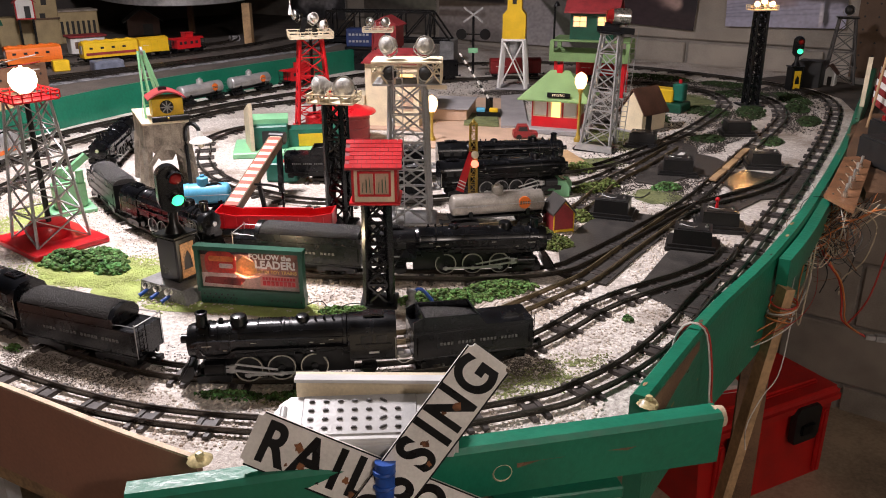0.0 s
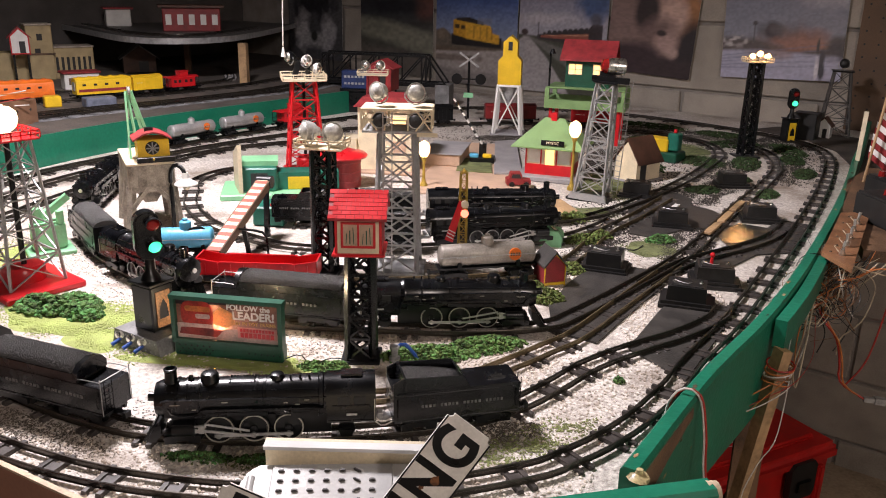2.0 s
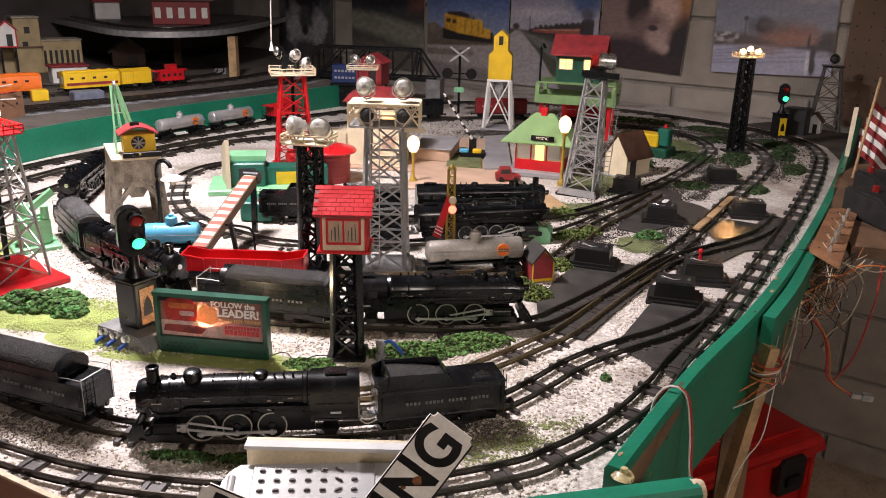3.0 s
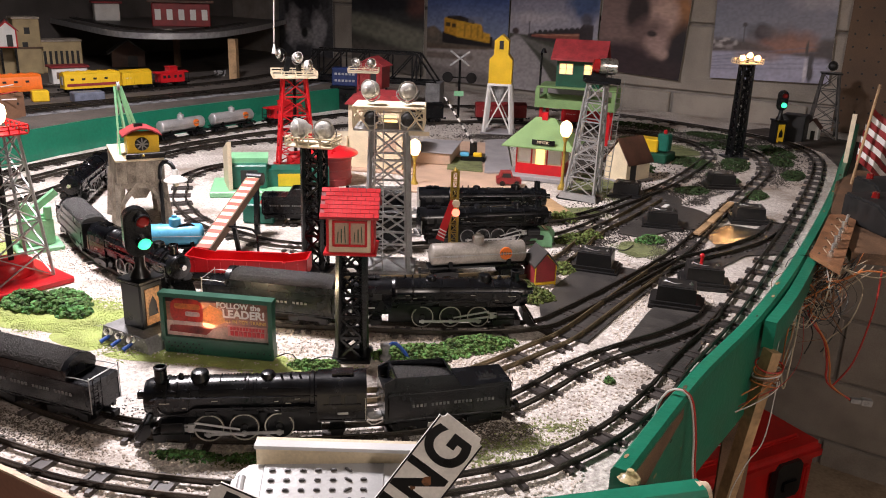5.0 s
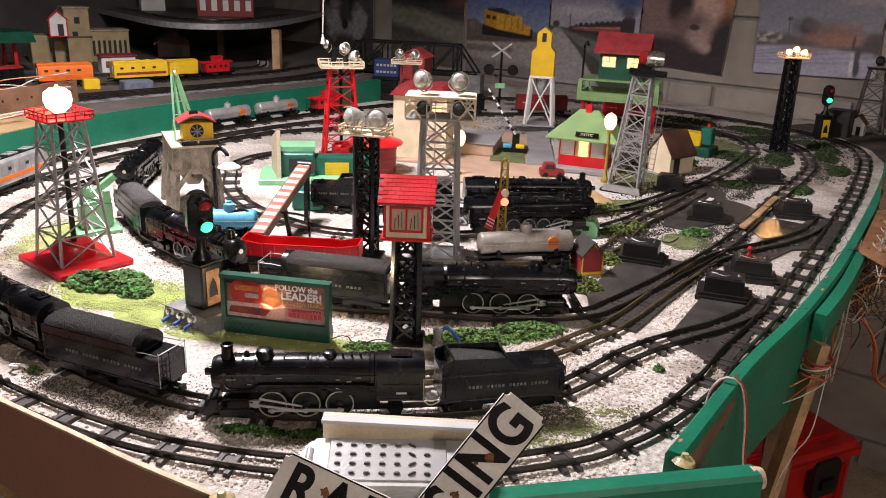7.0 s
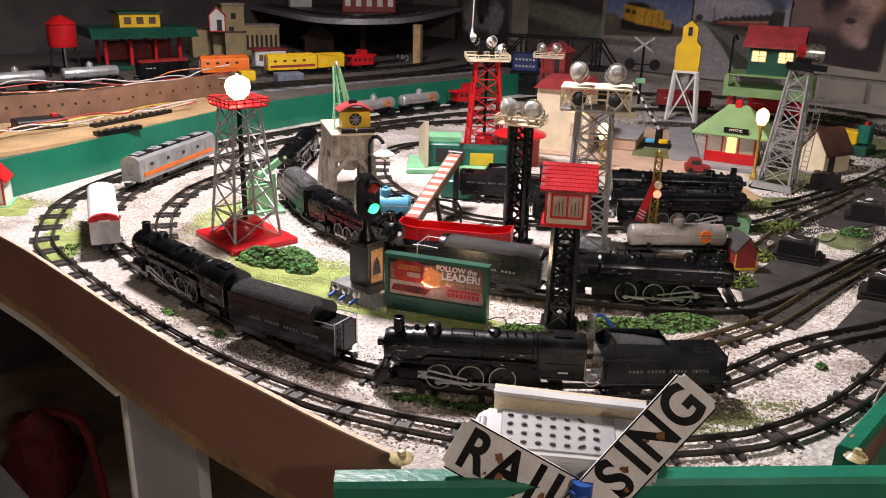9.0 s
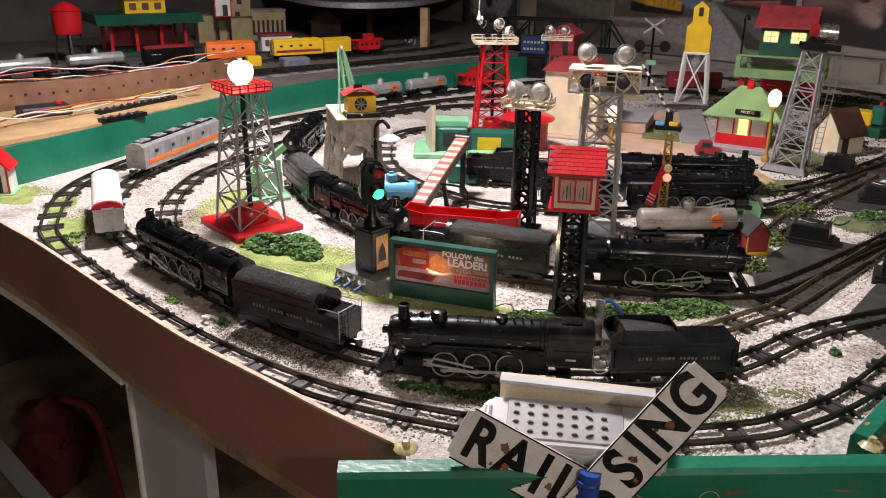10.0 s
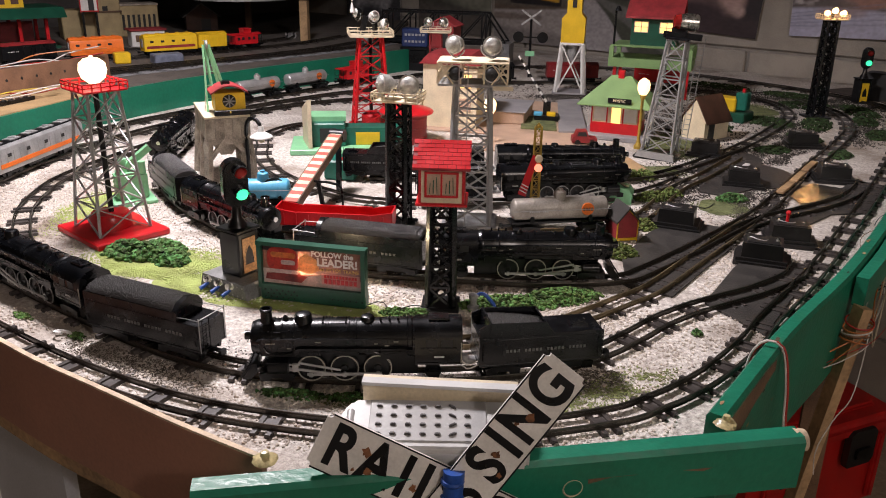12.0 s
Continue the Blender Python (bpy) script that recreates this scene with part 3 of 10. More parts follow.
def track(key, pts, closed, label, z=0.0):
    t = thing("railway_track", label, "track", (0, 0, z), group="tinplate railway tracks")
    line = smooth_path(pts, 0.012, closed)
    n = len(line)
    for side in (-1, 1):
        off = []
        for i, p in enumerate(line):
            d = (line[(i + 1) % n] - line[i - 1]) if closed else line[min(i + 1, n - 1)] - line[max(i - 1, 0)]
            off.append(p + d.cross(Vector((0, 0, 1))).normalized() * side * 0.0118)
        b = B()
        sweep(b, off, RAIL_PROFILE, closed)
        part("rail", b, RAILWORN if key in ("siding", "lead") else RAIL, t)
    for i, p in enumerate(smooth_path(pts, 0.062, closed)):
        near = min(range(n), key=lambda k: (line[k] - p).length)
        d = line[min(near + 1, n - 1)] - line[max(near - 1, 0)]
        o = new("sleeper", tie_mesh())
        o.parent = t
        o.matrix_basis = Matrix.Translation(p) @ Matrix.Rotation(math.atan2(d.y, d.x) + random.uniform(-0.03, 0.03), 4, "Z")
    return t


for key, (pts, closed, label) in TRACKS.items():
    track(key, pts, closed, label)


def along(key, s):
    """Place and heading at the distance s along a track."""
    pts, closed, _ = TRACKS[key]
    line = smooth_path(pts, 0.01, closed)
    k = int(s / 0.01) % len(line)
    d = line[(k + 2) % len(line)] - line[k - 2]
    return line[k], math.degrees(math.atan2(d.y, d.x))


def nearest(key, x, y):
    """Place and heading on a track nearest to a plan point."""
    pts, closed, _ = TRACKS[key]
    line = smooth_path(pts, 0.008, closed)
    k = min(range(2, len(line) - 3), key=lambda i: (line[i] - Vector((x, y, 0))).length)
    d = line[k + 2] - line[k - 2]
    return line[k], math.degrees(math.atan2(d.y, d.x))


# ---- rolling stock ----
RAILTOP = 0.0094
MESHES = {}


def shared(key, build, material, smooth=35):
    if key not in MESHES:
        b = B()
        build(b)
        MESHES[key] = mesh_of(key, b, material, smooth)
    return MESHES[key]


def put(name, me, parent, m=None, label=""):
    ob = new(name, me)
    ob.parent = parent
    if m is not None:
        ob.matrix_basis = m
    return tagged(ob, label)


def wheel_shape(r, w):
    def build(b):
        lathe(b, [(r * 0.3, 0), (r, 0), (r * 1.1, -0.001), (r * 1.1, -0.0022), (r, -0.0022), (r, -w), (r * 0.3, -w)], 20, pose(0, 0, 0, 90))
    return build


def driver_shape(r):
    def build(b):
        lathe(b, [(0.0, 0.0018), (r * 0.22, 0.0018), (r * 0.26, 0.0004), (r * 0.5, -0.0006), (r * 0.84, -0.0004), (r * 0.88, 0.001), (r, 0.001), (r, -0.004), (0.0, -0.004)], 28, pose(0, 0, 0, 90))
    return build


def tyre_shape(r):
    def build(b):
        lathe(b, [(r * 0.945, 0.0008), (r * 1.03, 0.0008), (r * 1.03, 0.0018), (r * 0.945, 0.0018)], 32, pose(0, 0, 0, 90), True)
    return build


def truck(parent, x, wheels=2, gap=0.028, material=BLACKSAT, r=0.0072):
    half = (wheels - 1) / 2 * gap
    t = new("truck", shared("bolster", lambda b: bar(b, (0, -0.0165, 0.0092), (0, 0.0165, 0.0092), 0.008, 0.006), material))
    t.parent = parent
    t.matrix_basis = pose(x, 0, 0)
    key = "side_frame_%d_%d" % (wheels, gap * 10000)

    def side(b):
        o = [(-half - 0.006, r + 0.003), (-half - 0.005, r - 0.004), (-half + 0.005, r - 0.004), (-half + 0.006, r - 0.001), (half - 0.006, r - 0.001), (half - 0.005, r - 0.004), (half + 0.005, r - 0.004), (half + 0.006, r + 0.003), (0.007, r + 0.005), (-0.007, r + 0.005)]
        if wheels == 1:
            o = [(-0.007, r + 0.003), (-0.005, r - 0.004), (0.005, r - 0.004), (0.007, r + 0.003)]
        prism(b, o, -0.0018, 0.0018)
    sf = shared(key, side, material)
    w = shared("wheel_%d" % (r * 10000), wheel_shape(r, 0.004), BLACKSAT)
    for s in (-1, 1):
        put("side_frame", sf, t, pose(0, s * 0.0172, 0))
        for k in range(wheels):
            put("wheel", w, t, pose((k - (wheels - 1) / 2) * gap, s * 0.0105, r, 0, 0, 0 if s < 0 else 180))
    return t


def coupler(parent, x):
    d = 1 if x > 0 else -1
    b = B()
    box(b, (x + d * 0.006, 0, 0.0095), (0.014, 0.004, 0.003))
    box(b, (x + d * 0.013, 0.002, 0.0095), (0.004, 0.008, 0.006))
    part("coupler", b, BLACKSAT, parent)


def bars_text(parent, x, y, z, width, h, n, material, flip=1):
    """A row of small plain bars in place of lettering, on a side facing y."""
    b = B()
    w = width / n
    for k in range(n):
        if k % 6 == 5:
            continue
        box(b, (x - width / 2 + (k + 0.5) * w, y, z), (w * 0.6, 0.0006, h))
    part("marking", b, material, parent, "faint pale lettering")


def steam_engine(label, place, turn, L=0.235, drivers=3, streamlined=False, body=None, tyres=RIM, roof=True):
    body = body or BLACK
    t = thing("steam_locomotive", label, "locomotive", (place[0], place[1], RAILTOP), turn, "toy steam locomotives")
    f = L / 0.235
    X = lambda q: (L / 2) - q * L
    r, zc = 0.0185, 0.0415
    # boiler with rings, smokebox and front
    b = B()
    prof = [(0.0, X(0.045)), (0.010, X(0.045)), (0.0165, X(0.05)), (r - 0.001, X(0.065)), (r - 0.001, X(0.17)), (r + 0.0006, X(0.172)), (r + 0.0006, X(0.18)), (r, X(0.182)), (r, X(0.5)), (r + 0.0006, X(0.503)), (r + 0.0006, X(0.512)), (r, X(0.515)), (r + 0.0008, X(0.74)), (r + 0.0016, X(0.745)), (r + 0.0016, X(0.76)), (r + 0.0008, X(0.765)), (r + 0.0008, X(0.80))]
    lathe(b, [(q, x) for q, x in prof], 28, Matrix.Translation((0, 0, zc)) @ pose(0, 0, 0, 90, 0, 90))
    part("boiler", b, body, t)
    b = B()
    lathe(b, [(0.0, 0.004), (0.004, 0.0038), (0.0085, 0.002), (0.0155, 0.001), (0.016, -0.002), (0.0, -0.002)], 22, Matrix.Translation((X(0.045), 0, zc)) @ pose(0, 0, 0, 0, 90, 0))
    part("smokebox_door", b, body, t)
    b = B()
    cyl(b, (X(0.03), 0, zc + 0.002), (X(0.0) - 0.001, 0, zc + 0.002), 0.0042, 0.0046, 14)
    box(b, (X(0.04), 0, zc - 0.003), (0.006, 0.006, 0.003))
    hl = part("headlight", b, body, t)
    b = B()
    cyl(b, (X(0.0) - 0.0014, 0, zc + 0.002), (X(0.0) - 0.0004, 0, zc + 0.002), 0.0036, 0.0036, 14)
    part("lens", b, CHROME, hl, "pale glass lens")
    # chimney and domes
    b = B()
    lathe(b, [(0.0068, 0.0), (0.0058, 0.004), (0.0055, 0.012), (0.0062, 0.0130), (0.0062, 0.0146), (0.0056, 0.0150), (0.0044, 0.0150), (0.0042, 0.008), (0.0, 0.008)], 18)
    part("chimney", b, body, t, at=pose(X(0.105), 0, zc + r - 0.003))
    for q, rr, hh, nm in ((0.27, 0.0085, 0.0115, "sand_dome"), (0.56, 0.0068, 0.0085, "steam_dome")):
        b = B()
        lathe(b, [(rr * 1.15, 0.0), (rr, 0.003), (rr, hh * 0.7), (rr * 0.85, hh * 0.9), (rr * 0.5, hh), (0.0, hh)], 20)
        part(nm, b, body, t, at=pose(X(q), 0, zc + r - 0.004))
    for q in (0.62, 0.66, 0.70):
        b = B()
        cyl(b, (X(q), 0.004, zc + r - 0.002), (X(q), 0.004, zc + r + 0.0035), 0.0009, 0.0012, 8)
        part("whistle", b, body, t)
    b = B()
    lathe(b, [(0.0028, 0), (0.0022, 0.003), (0.0, 0.0045)], 10, Matrix.Translation((X(0.19), 0, zc + r + 0.0005)))
    part("bell", b, body, t)
    patch = [(X(0.36 + k * 0.013), s * 0.007, zc + r * 0.935) for k in range(9) for s in (-1, 1)]
    dots("patch_rivet", patch + [(X(0.36 + k * 0.104), -0.0055 + j * 0.00275, zc + r * 0.985) for k in range(2) for j in range(5)], 0.0011, body, t)
    # skirt, running boards and firebox
    b = B()
    box(b, ((X(0.12) + X(0.78)) / 2, 0, 0.0185), (X(0.12) - X(0.80), 0.015, 0.030))
    part("frame", b, BLACKSAT, t)
    for s in (-1, 1):
        b = B()
        prism(b, [(X(0.085), 0.0300), (X(0.075), 0.0425), (X(0.10), 0.0475), (X(0.79), 0.0462), (X(0.79), 0.0300), (X(0.56), 0.0300), (X(0.55), 0.0325), (X(0.27), 0.0325), (X(0.26), 0.0285)], s * 0.0120, s * 0.0188)
        bevelled(b, 0.0008, 1)
        skirt = part("skirt", b, body, t)
        b = B()
        prism(b, [(X(0.07), 0.0468), (X(0.10), 0.0486), (X(0.80), 0.0474), (X(0.80), 0.0464), (X(0.10), 0.0474), (X(0.075), 0.0456)], s * 0.0150, s * 0.0200)
        part("upper_bead", b, body, skirt)
        b = B()
        prism(b, [(X(0.24), 0.0378), (X(0.26), 0.0392), (X(0.72), 0.0380), (X(0.76), 0.0372), (X(0.76), 0.0358), (X(0.24), 0.0364)], s * 0.0180, s * 0.0222)
        part("running_board", b, body, skirt)
        for q, z, w in ((0.13, 0.0432, 0.010), (0.34, 0.0446, 0.006), (0.60, 0.0425, 0.004), (0.65, 0.0405, 0.005), (0.69, 0.0447, 0.005), (0.21, 0.0380, 0.004)):
            b = B()
            box(b, (X(q), s * 0.0190, z), (w * f, 0.0012, 0.0007))
            part("foot_step", b, RIM, skirt, "worn bright step edge")
        for q0, q1, z in ((0.10, 0.24, 0.0335), (0.58, 0.72, 0.0330)):
            b = B()
            tube(b, [(X(q0), s * 0.0196, z + 0.006), (X(q0 + 0.02), s * 0.0200, z), (X(q1 - 0.02), s * 0.0200, z), (X(q1), s * 0.0196, z + 0.004)], 0.0007, 5, 0.006)
            part("pipe", b, body, skirt)
        dots("rivet", [(X(0.12 + k * 0.03), s * 0.0189, 0.0308 if not 0.25 < 0.12 + k * 0.03 < 0.57 else 0.0335) for k in range(22)], 0.0006, body, skirt)
        b = B()
        box(b, ((X(0.26) + X(0.52)) / 2, s * 0.018, 0.0325), (X(0.26) - X(0.52), 0.005, 0.004))
        box(b, ((X(0.62) + X(0.74)) / 2, s * 0.0175, 0.0305), (X(0.62) - X(0.74), 0.006, 0.008))
        part("air_tank", b, BLACKSAT, t)
        b = B()
        pts = [(X(0.09), s * (r - 0.004), zc + 0.0125), (X(0.3), s * (r - 0.0036), zc + 0.0128), (X(0.55), s * (r - 0.0036), zc + 0.0128), (X(0.76), s * (r - 0.003), zc + 0.0125)]
        tube(b, pts, 0.0005, 5, 0.02)
        part("handrail", b, body, t)
        b = B()
        for q in (0.12, 0.28, 0.44, 0.60, 0.74):
            cyl(b, (X(q), s * (r - 0.0055), zc + 0.0118), (X(q), s * (r - 0.0032), zc + 0.0128), 0.0008, n=5)
        tagged(part("stanchion", b, body, t), kind="stuff")
        b = B()
        box(b, (X(0.16), s * 0.0185, 0.0185), (0.022 * f, 0.009, 0.013))
        cyl(b, (X(0.115), s * 0.0195, 0.0185), (X(0.205), s * 0.0195, 0.0185), 0.0066, 0.0066, 14)
        part("cylinder", b, BLACKSAT, t)
    # boiler hoops and the rivet row round the smokebox
    for q in (0.135, 0.23, 0.475, 0.66):
        b = B()
        lathe(b, [(r, -0.0009), (r + 0.0011, -0.0009), (r + 0.0011, 0.0009), (r, 0.0009)], 28, Matrix.Translation((X(q), 0, zc)) @ pose(0, 0, 0, 0, 90, 0), True)
        part("boiler_band", b, body, t)
    ring = [(X(0.085), r * math.cos(k * math.tau / 26) * 0.96, zc + r * math.sin(k * math.tau / 26) * 0.96) for k in range(26)]
    dots("boiler_rivet", ring + [(X(0.15 + k * 0.0155), y, zc + r * 0.83) for k in range(40) for y in (-0.0105, 0.0105)], 0.0008, body, t)
    # drawbar, pipes and plug between cab and tender
    b = B()
    box(b, (X(1.0) - 0.003, 0, 0.014), (0.020, 0.010, 0.005))
    box(b, (X(1.0) - 0.002, 0.004, 0.019), (0.006, 0.010, 0.006))
    bevelled(b, 0.001, 1)
    part("drawbar", b, GREYMETAL, t, "pale metal drawbar and plug")
    b = B()
    for y, z in ((-0.006, 0.018), (0.011, 0.016), (0.014, 0.022)):
        tube(b, [(X(0.985), y, z), (X(1.0) - 0.004, y * 1.2, z - 0.005), (X(1.0) - 0.014, y, z - 0.002)], 0.0007, 5, 0.004)
    part("drawbar_wire", b, WIREWHITE, t)
    # cab
    b = B()
    cw = 0.0205
    prism(b, [(-cw, 0.020), (cw, 0.020), (cw, 0.046), (cw * 0.86, 0.054), (cw * 0.5, 0.0598), (0.0, 0.0615), (-cw * 0.5, 0.0598), (-cw * 0.86, 0.054), (-cw, 0.046)], X(0.99), X(0.775), pose(0, 0, 0, 0, 0, -90))
    cab = part("cab", b, body, t)
    b = B()
    box(b, (X(0.885), 0, 0.0622), (0.022 * f, 0.013, 0.0016))
    for k in range(5):
        box(b, (X(0.86 + k * 0.012), 0, 0.0634), (0.0014, 0.012, 0.0008))
    part("roof_vent", b, body, cab)
    for s in (-1, 1):
        b = B()
        box(b, (X(0.85), s * 0.0206, 0.043), (0.011, 0.0006, 0.008))
        box(b, (X(0.92), s * 0.0206, 0.043), (0.011, 0.0006, 0.008))
        part("window", b, PLASTICBLACK, cab)
        b = B()
        box(b, (X(0.885), s * 0.0207, 0.0285), (0.010, 0.0004, 0.002))
        part("number_plate", b, SILVER, cab, "small pale number bar")
        b = B()
        cyl(b, (X(0.985), s * 0.0212, 0.022), (X(0.985), s * 0.0212, 0.044), 0.0006, n=6)
        part("grab_iron", b, RIM, cab)
        b = B()
        prism(b, [(X(0.785), 0.0212), (X(0.985), 0.0212), (X(0.985), 0.0224), (X(0.785), 0.0224)], s * 0.0200, s * 0.0214)
        prism(b, [(X(0.80), 0.0375), (X(0.965), 0.0375), (X(0.965), 0.0386), (X(0.80), 0.0386)], s * 0.0200, s * 0.0213)
        part("cab_moulding", b, body, cab)
    # pilot
    b = B()
    prism(b, [(X(0.06), 0.020), (X(0.035), 0.019), (X(0.0) + 0.002, 0.003), (X(0.03), 0.003), (X(0.06), 0.010)], -0.015, 0.015)
    pil = part("pilot", b, BLACKSAT, t)
    for k in range(7):
        y = -0.0135 + k * 0.0045
        stick("pilot_bar", pil, (X(0.03), y, 0.019), (X(0.0) + 0.004, y * 0.9, 0.003), 0.0014, 0.0014, BLACKSAT)
    # wheels
    dr = 0.0135 if drivers == 3 else 0.0122
    gap = 0.0355 * f if drivers == 3 else 0.0265 * f
    x0 = X(0.305)
    dm, tm = shared("driver_%d" % (dr * 1e5), driver_shape(dr), BLACKSAT), shared("tyre_%d" % (dr * 1e5), tyre_shape(dr), tyres)
    for k in range(drivers):
        for s in (-1, 1):
            w = put("driving_wheel", dm, t, pose(x0 - k * gap, s * 0.0125, dr, 0, 0, 0 if s < 0 else 180))
            put("tyre", tm, w, label="pale worn tyre rim")
    for s in (-1, 1):
        b = B()
        bar(b, (x0 + 0.004, s * 0.0168, dr - 0.005), (x0 - (drivers - 1) * gap - 0.004, s * 0.0168, dr - 0.005), 0.0014, 0.0028)
        for k in range(drivers):
            cyl(b, (x0 - k * gap, s * 0.016, dr - 0.005), (x0 - k * gap, s * 0.0185, dr - 0.005), 0.0027, n=10)
        part("side_rod", b, SILVER, t)
        b = B()
        bar(b, (x0 - gap, s * 0.0192, dr - 0.005), (X(0.19), s * 0.0192, 0.0175), 0.0012, 0.0024)
        bar(b, (X(0.185), s * 0.0192, 0.0205), (X(0.255), s * 0.0192, 0.0205), 0.0016, 0.0016)
        bar(b, (X(0.185), s * 0.0192, 0.0148), (X(0.255), s * 0.0192, 0.0148), 0.0016, 0.0016)
        box(b, (X(0.235), s * 0.0198, 0.0178), (0.005, 0.003, 0.008))
        bar(b, (X(0.25), s * 0.0198, 0.023), (x0 - gap * 0.9, s * 0.0198, dr + 0.001), 0.001, 0.002)
        part("main_rod", b, SILVER, t)
    truck(t, X(0.15), 2, 0.024 * f, r=0.0068)
    truck(t, X(0.86), 2 if drivers == 4 else 1, 0.022 * f, r=0.0078)
    return t


def grains(bm, x0, x1, half, top, seed):
    """A load of small angular lumps over the surface top(u, a)."""
    rnd = random.Random(seed)
    step = 0.00125
    n, m = int(abs(x1 - x0) / step), int(2 * half / step)
    for i in range(n):
        for j in range(m):
            u, a = (i + rnd.random()) / n, -1 + 2 * (j + rnd.random()) / m
            r = rnd.uniform(0.0007, 0.0013)
            c = Vector((x0 + (x1 - x0) * u, a * half, top(u, a) + rnd.uniform(-0.0004, 0.0005)))
            k = rnd.random() * math.tau
            ring = [bm.verts.new(c + Vector((r * math.cos(k + q * math.tau / 4), r * math.sin(k + q * math.tau / 4), rnd.uniform(-0.0006, 0.0002)))) for q in range(4)]
            tip = bm.verts.new(c + Vector((rnd.uniform(-0.3, 0.3) * r, rnd.uniform(-0.3, 0.3) * r, r * 0.7)))
            for q in range(4):
                bm.faces.new((ring[q], ring[(q + 1) % 4], tip))
    rows = []
    for i in range(13):
        rows.append([bm.verts.new((x0 + (x1 - x0) * i / 12, half * (-1 + j / 4), top(i / 12, -1 + j / 4) - 0.0005)) for j in range(9)])
    for p, q in zip(rows, rows[1:]):
        for j in range(8):
            bm.faces.new((p[j], p[j + 1], q[j + 1], q[j]))
    bm.faces.new(rows[0]), bm.faces.new(rows[-1][::-1])


def tender(label, place, turn, L=0.13, heap=False, body=None, wheels=2):
    body = body or BLACK
    t = thing("coal_tender", label, "tender", (place[0], place[1], RAILTOP), turn, "toy coal tenders")
    w, h0, h1 = 0.0195, 0.013, 0.0455
    b = B()
    if heap:
        prism(b, [(L / 2, h0), (L / 2, h1 + 0.006), (-L * 0.30, h1 + 0.006), (-L * 0.32, h1 - 0.003), (-L / 2, h1 - 0.003), (-L / 2, h0)], -w, w)
    else:
        prism(b, [(L / 2, h0), (L / 2, h1), (-L / 2, h1), (-L / 2, h0)], -w, w)
    bevelled(b, 0.0012, 2)
    part("body", b, body, t)
    b = B()
    if heap:
        grains(b, L * 0.48, -L * 0.29, w - 0.001, lambda u, a: h1 + 0.0055 + 0.011 * math.sqrt(max(1 - a * a, 0)) * (1 if 0.04 < u < 0.97 else 0.8), 31)
        part("coal", b, COAL, t, "glittering black coal load", smooth=None)
        b = B()
        prism(b, [(-w, h1), (w, h1), (w, h1 + 0.007), (w * 0.7, h1 + 0.014), (0, h1 + 0.018), (-w * 0.7, h1 + 0.014), (-w, h1 + 0.007)], L * 0.29, L * 0.33, pose(0, 0, 0, 0, 0, 90))
        part("bulkhead", b, body, t)
        b = B()
        for s in (-1, 1):
            tube(b, [(-L * 0.33, s * w, h1 + 0.002), (-L * 0.4, s * w, h1 + 0.003), (-L / 2, s * w, h1 + 0.003)], 0.0005, 5, 0.01)
            cyl(b, (-L / 2 - 0.001, s * w, h0), (-L / 2 - 0.001, s * w, h1 + 0.006), 0.0005, n=6)
        tube(b, [(-L / 2 - 0.001, -w, h1 + 0.004), (-L / 2 - 0.001, 0, h1 + 0.004), (-L / 2 - 0.001, w, h1 + 0.004)], 0.0006, 5, 0.01)
        part("handrail", b, GREYMETAL, t)
    else:
        grains(b, L * 0.41, -L * 0.055, w - 0.0022, lambda u, a: h1 + 0.0098 - 0.0075 * u ** 1.5 + 0.0012 * (1 - a * a), 47)
        part("coal", b, COAL, t, "grey black coal load", smooth=None)
        b = B()
        for s in (-1, 1):
            prism(b, [(L / 2, h1 - 0.001), (L / 2, h1 + 0.010), (L * 0.42, h1 + 0.0145), (-L * 0.015, h1 + 0.0125), (-L * 0.09, h1 + 0.0005), (-L * 0.09, h1 - 0.001)], s * (w - 0.0015), s * w)
        prism(b, [(L * 0.44, h1 - 0.001), (L * 0.42, h1 + 0.0150), (L * 0.405, h1 + 0.0150), (L * 0.42, h1 - 0.001)], -w, w)
        prism(b, [(-L * 0.09, h1 - 0.0005), (-L * 0.015, h1 + 0.0125), (-L * 0.028, h1 + 0.0125), (-L * 0.105, h1 - 0.0005)], -w, w)
        tagged(part("coal_board", b, body, t), kind="stuff")
        b = B()
        box(b, (-L * 0.34, 0, h1 + 0.001), (0.018, 0.013, 0.002))
        box(b, (-L * 0.34, 0, h1 + 0.0025), (0.013, 0.009, 0.002))
        box(b, (-L * 0.34, 0, h1 + 0.0042), (0.002, 0.007, 0.002))
        part("water_hatch", b, body, t)
    for s in (-1, 1):
        b = B()
        prism(b, [(L / 2, h0 + 0.0005), (-L / 2, h0 + 0.0005), (-L / 2, h0 + 0.0018), (L / 2, h0 + 0.0018)], s * (w - 0.0002), s * (w + 0.0010))
        prism(b, [(L / 2 - 0.002, h1 - 0.0045), (-L / 2 + 0.002, h1 - 0.0045), (-L / 2 + 0.002, h1 - 0.0036), (L / 2 - 0.002, h1 - 0.0036)], s * (w - 0.0002), s * (w + 0.0006))
        part("side_moulding", b, body, t)
        dots("rivet", [(-L / 2 + 0.003 + k * 0.005, s * (w + 0.0001), z) for k in range(int(L / 0.005)) for z in (h0 + 0.004, h1 - 0.002)], 0.0005, body, t)
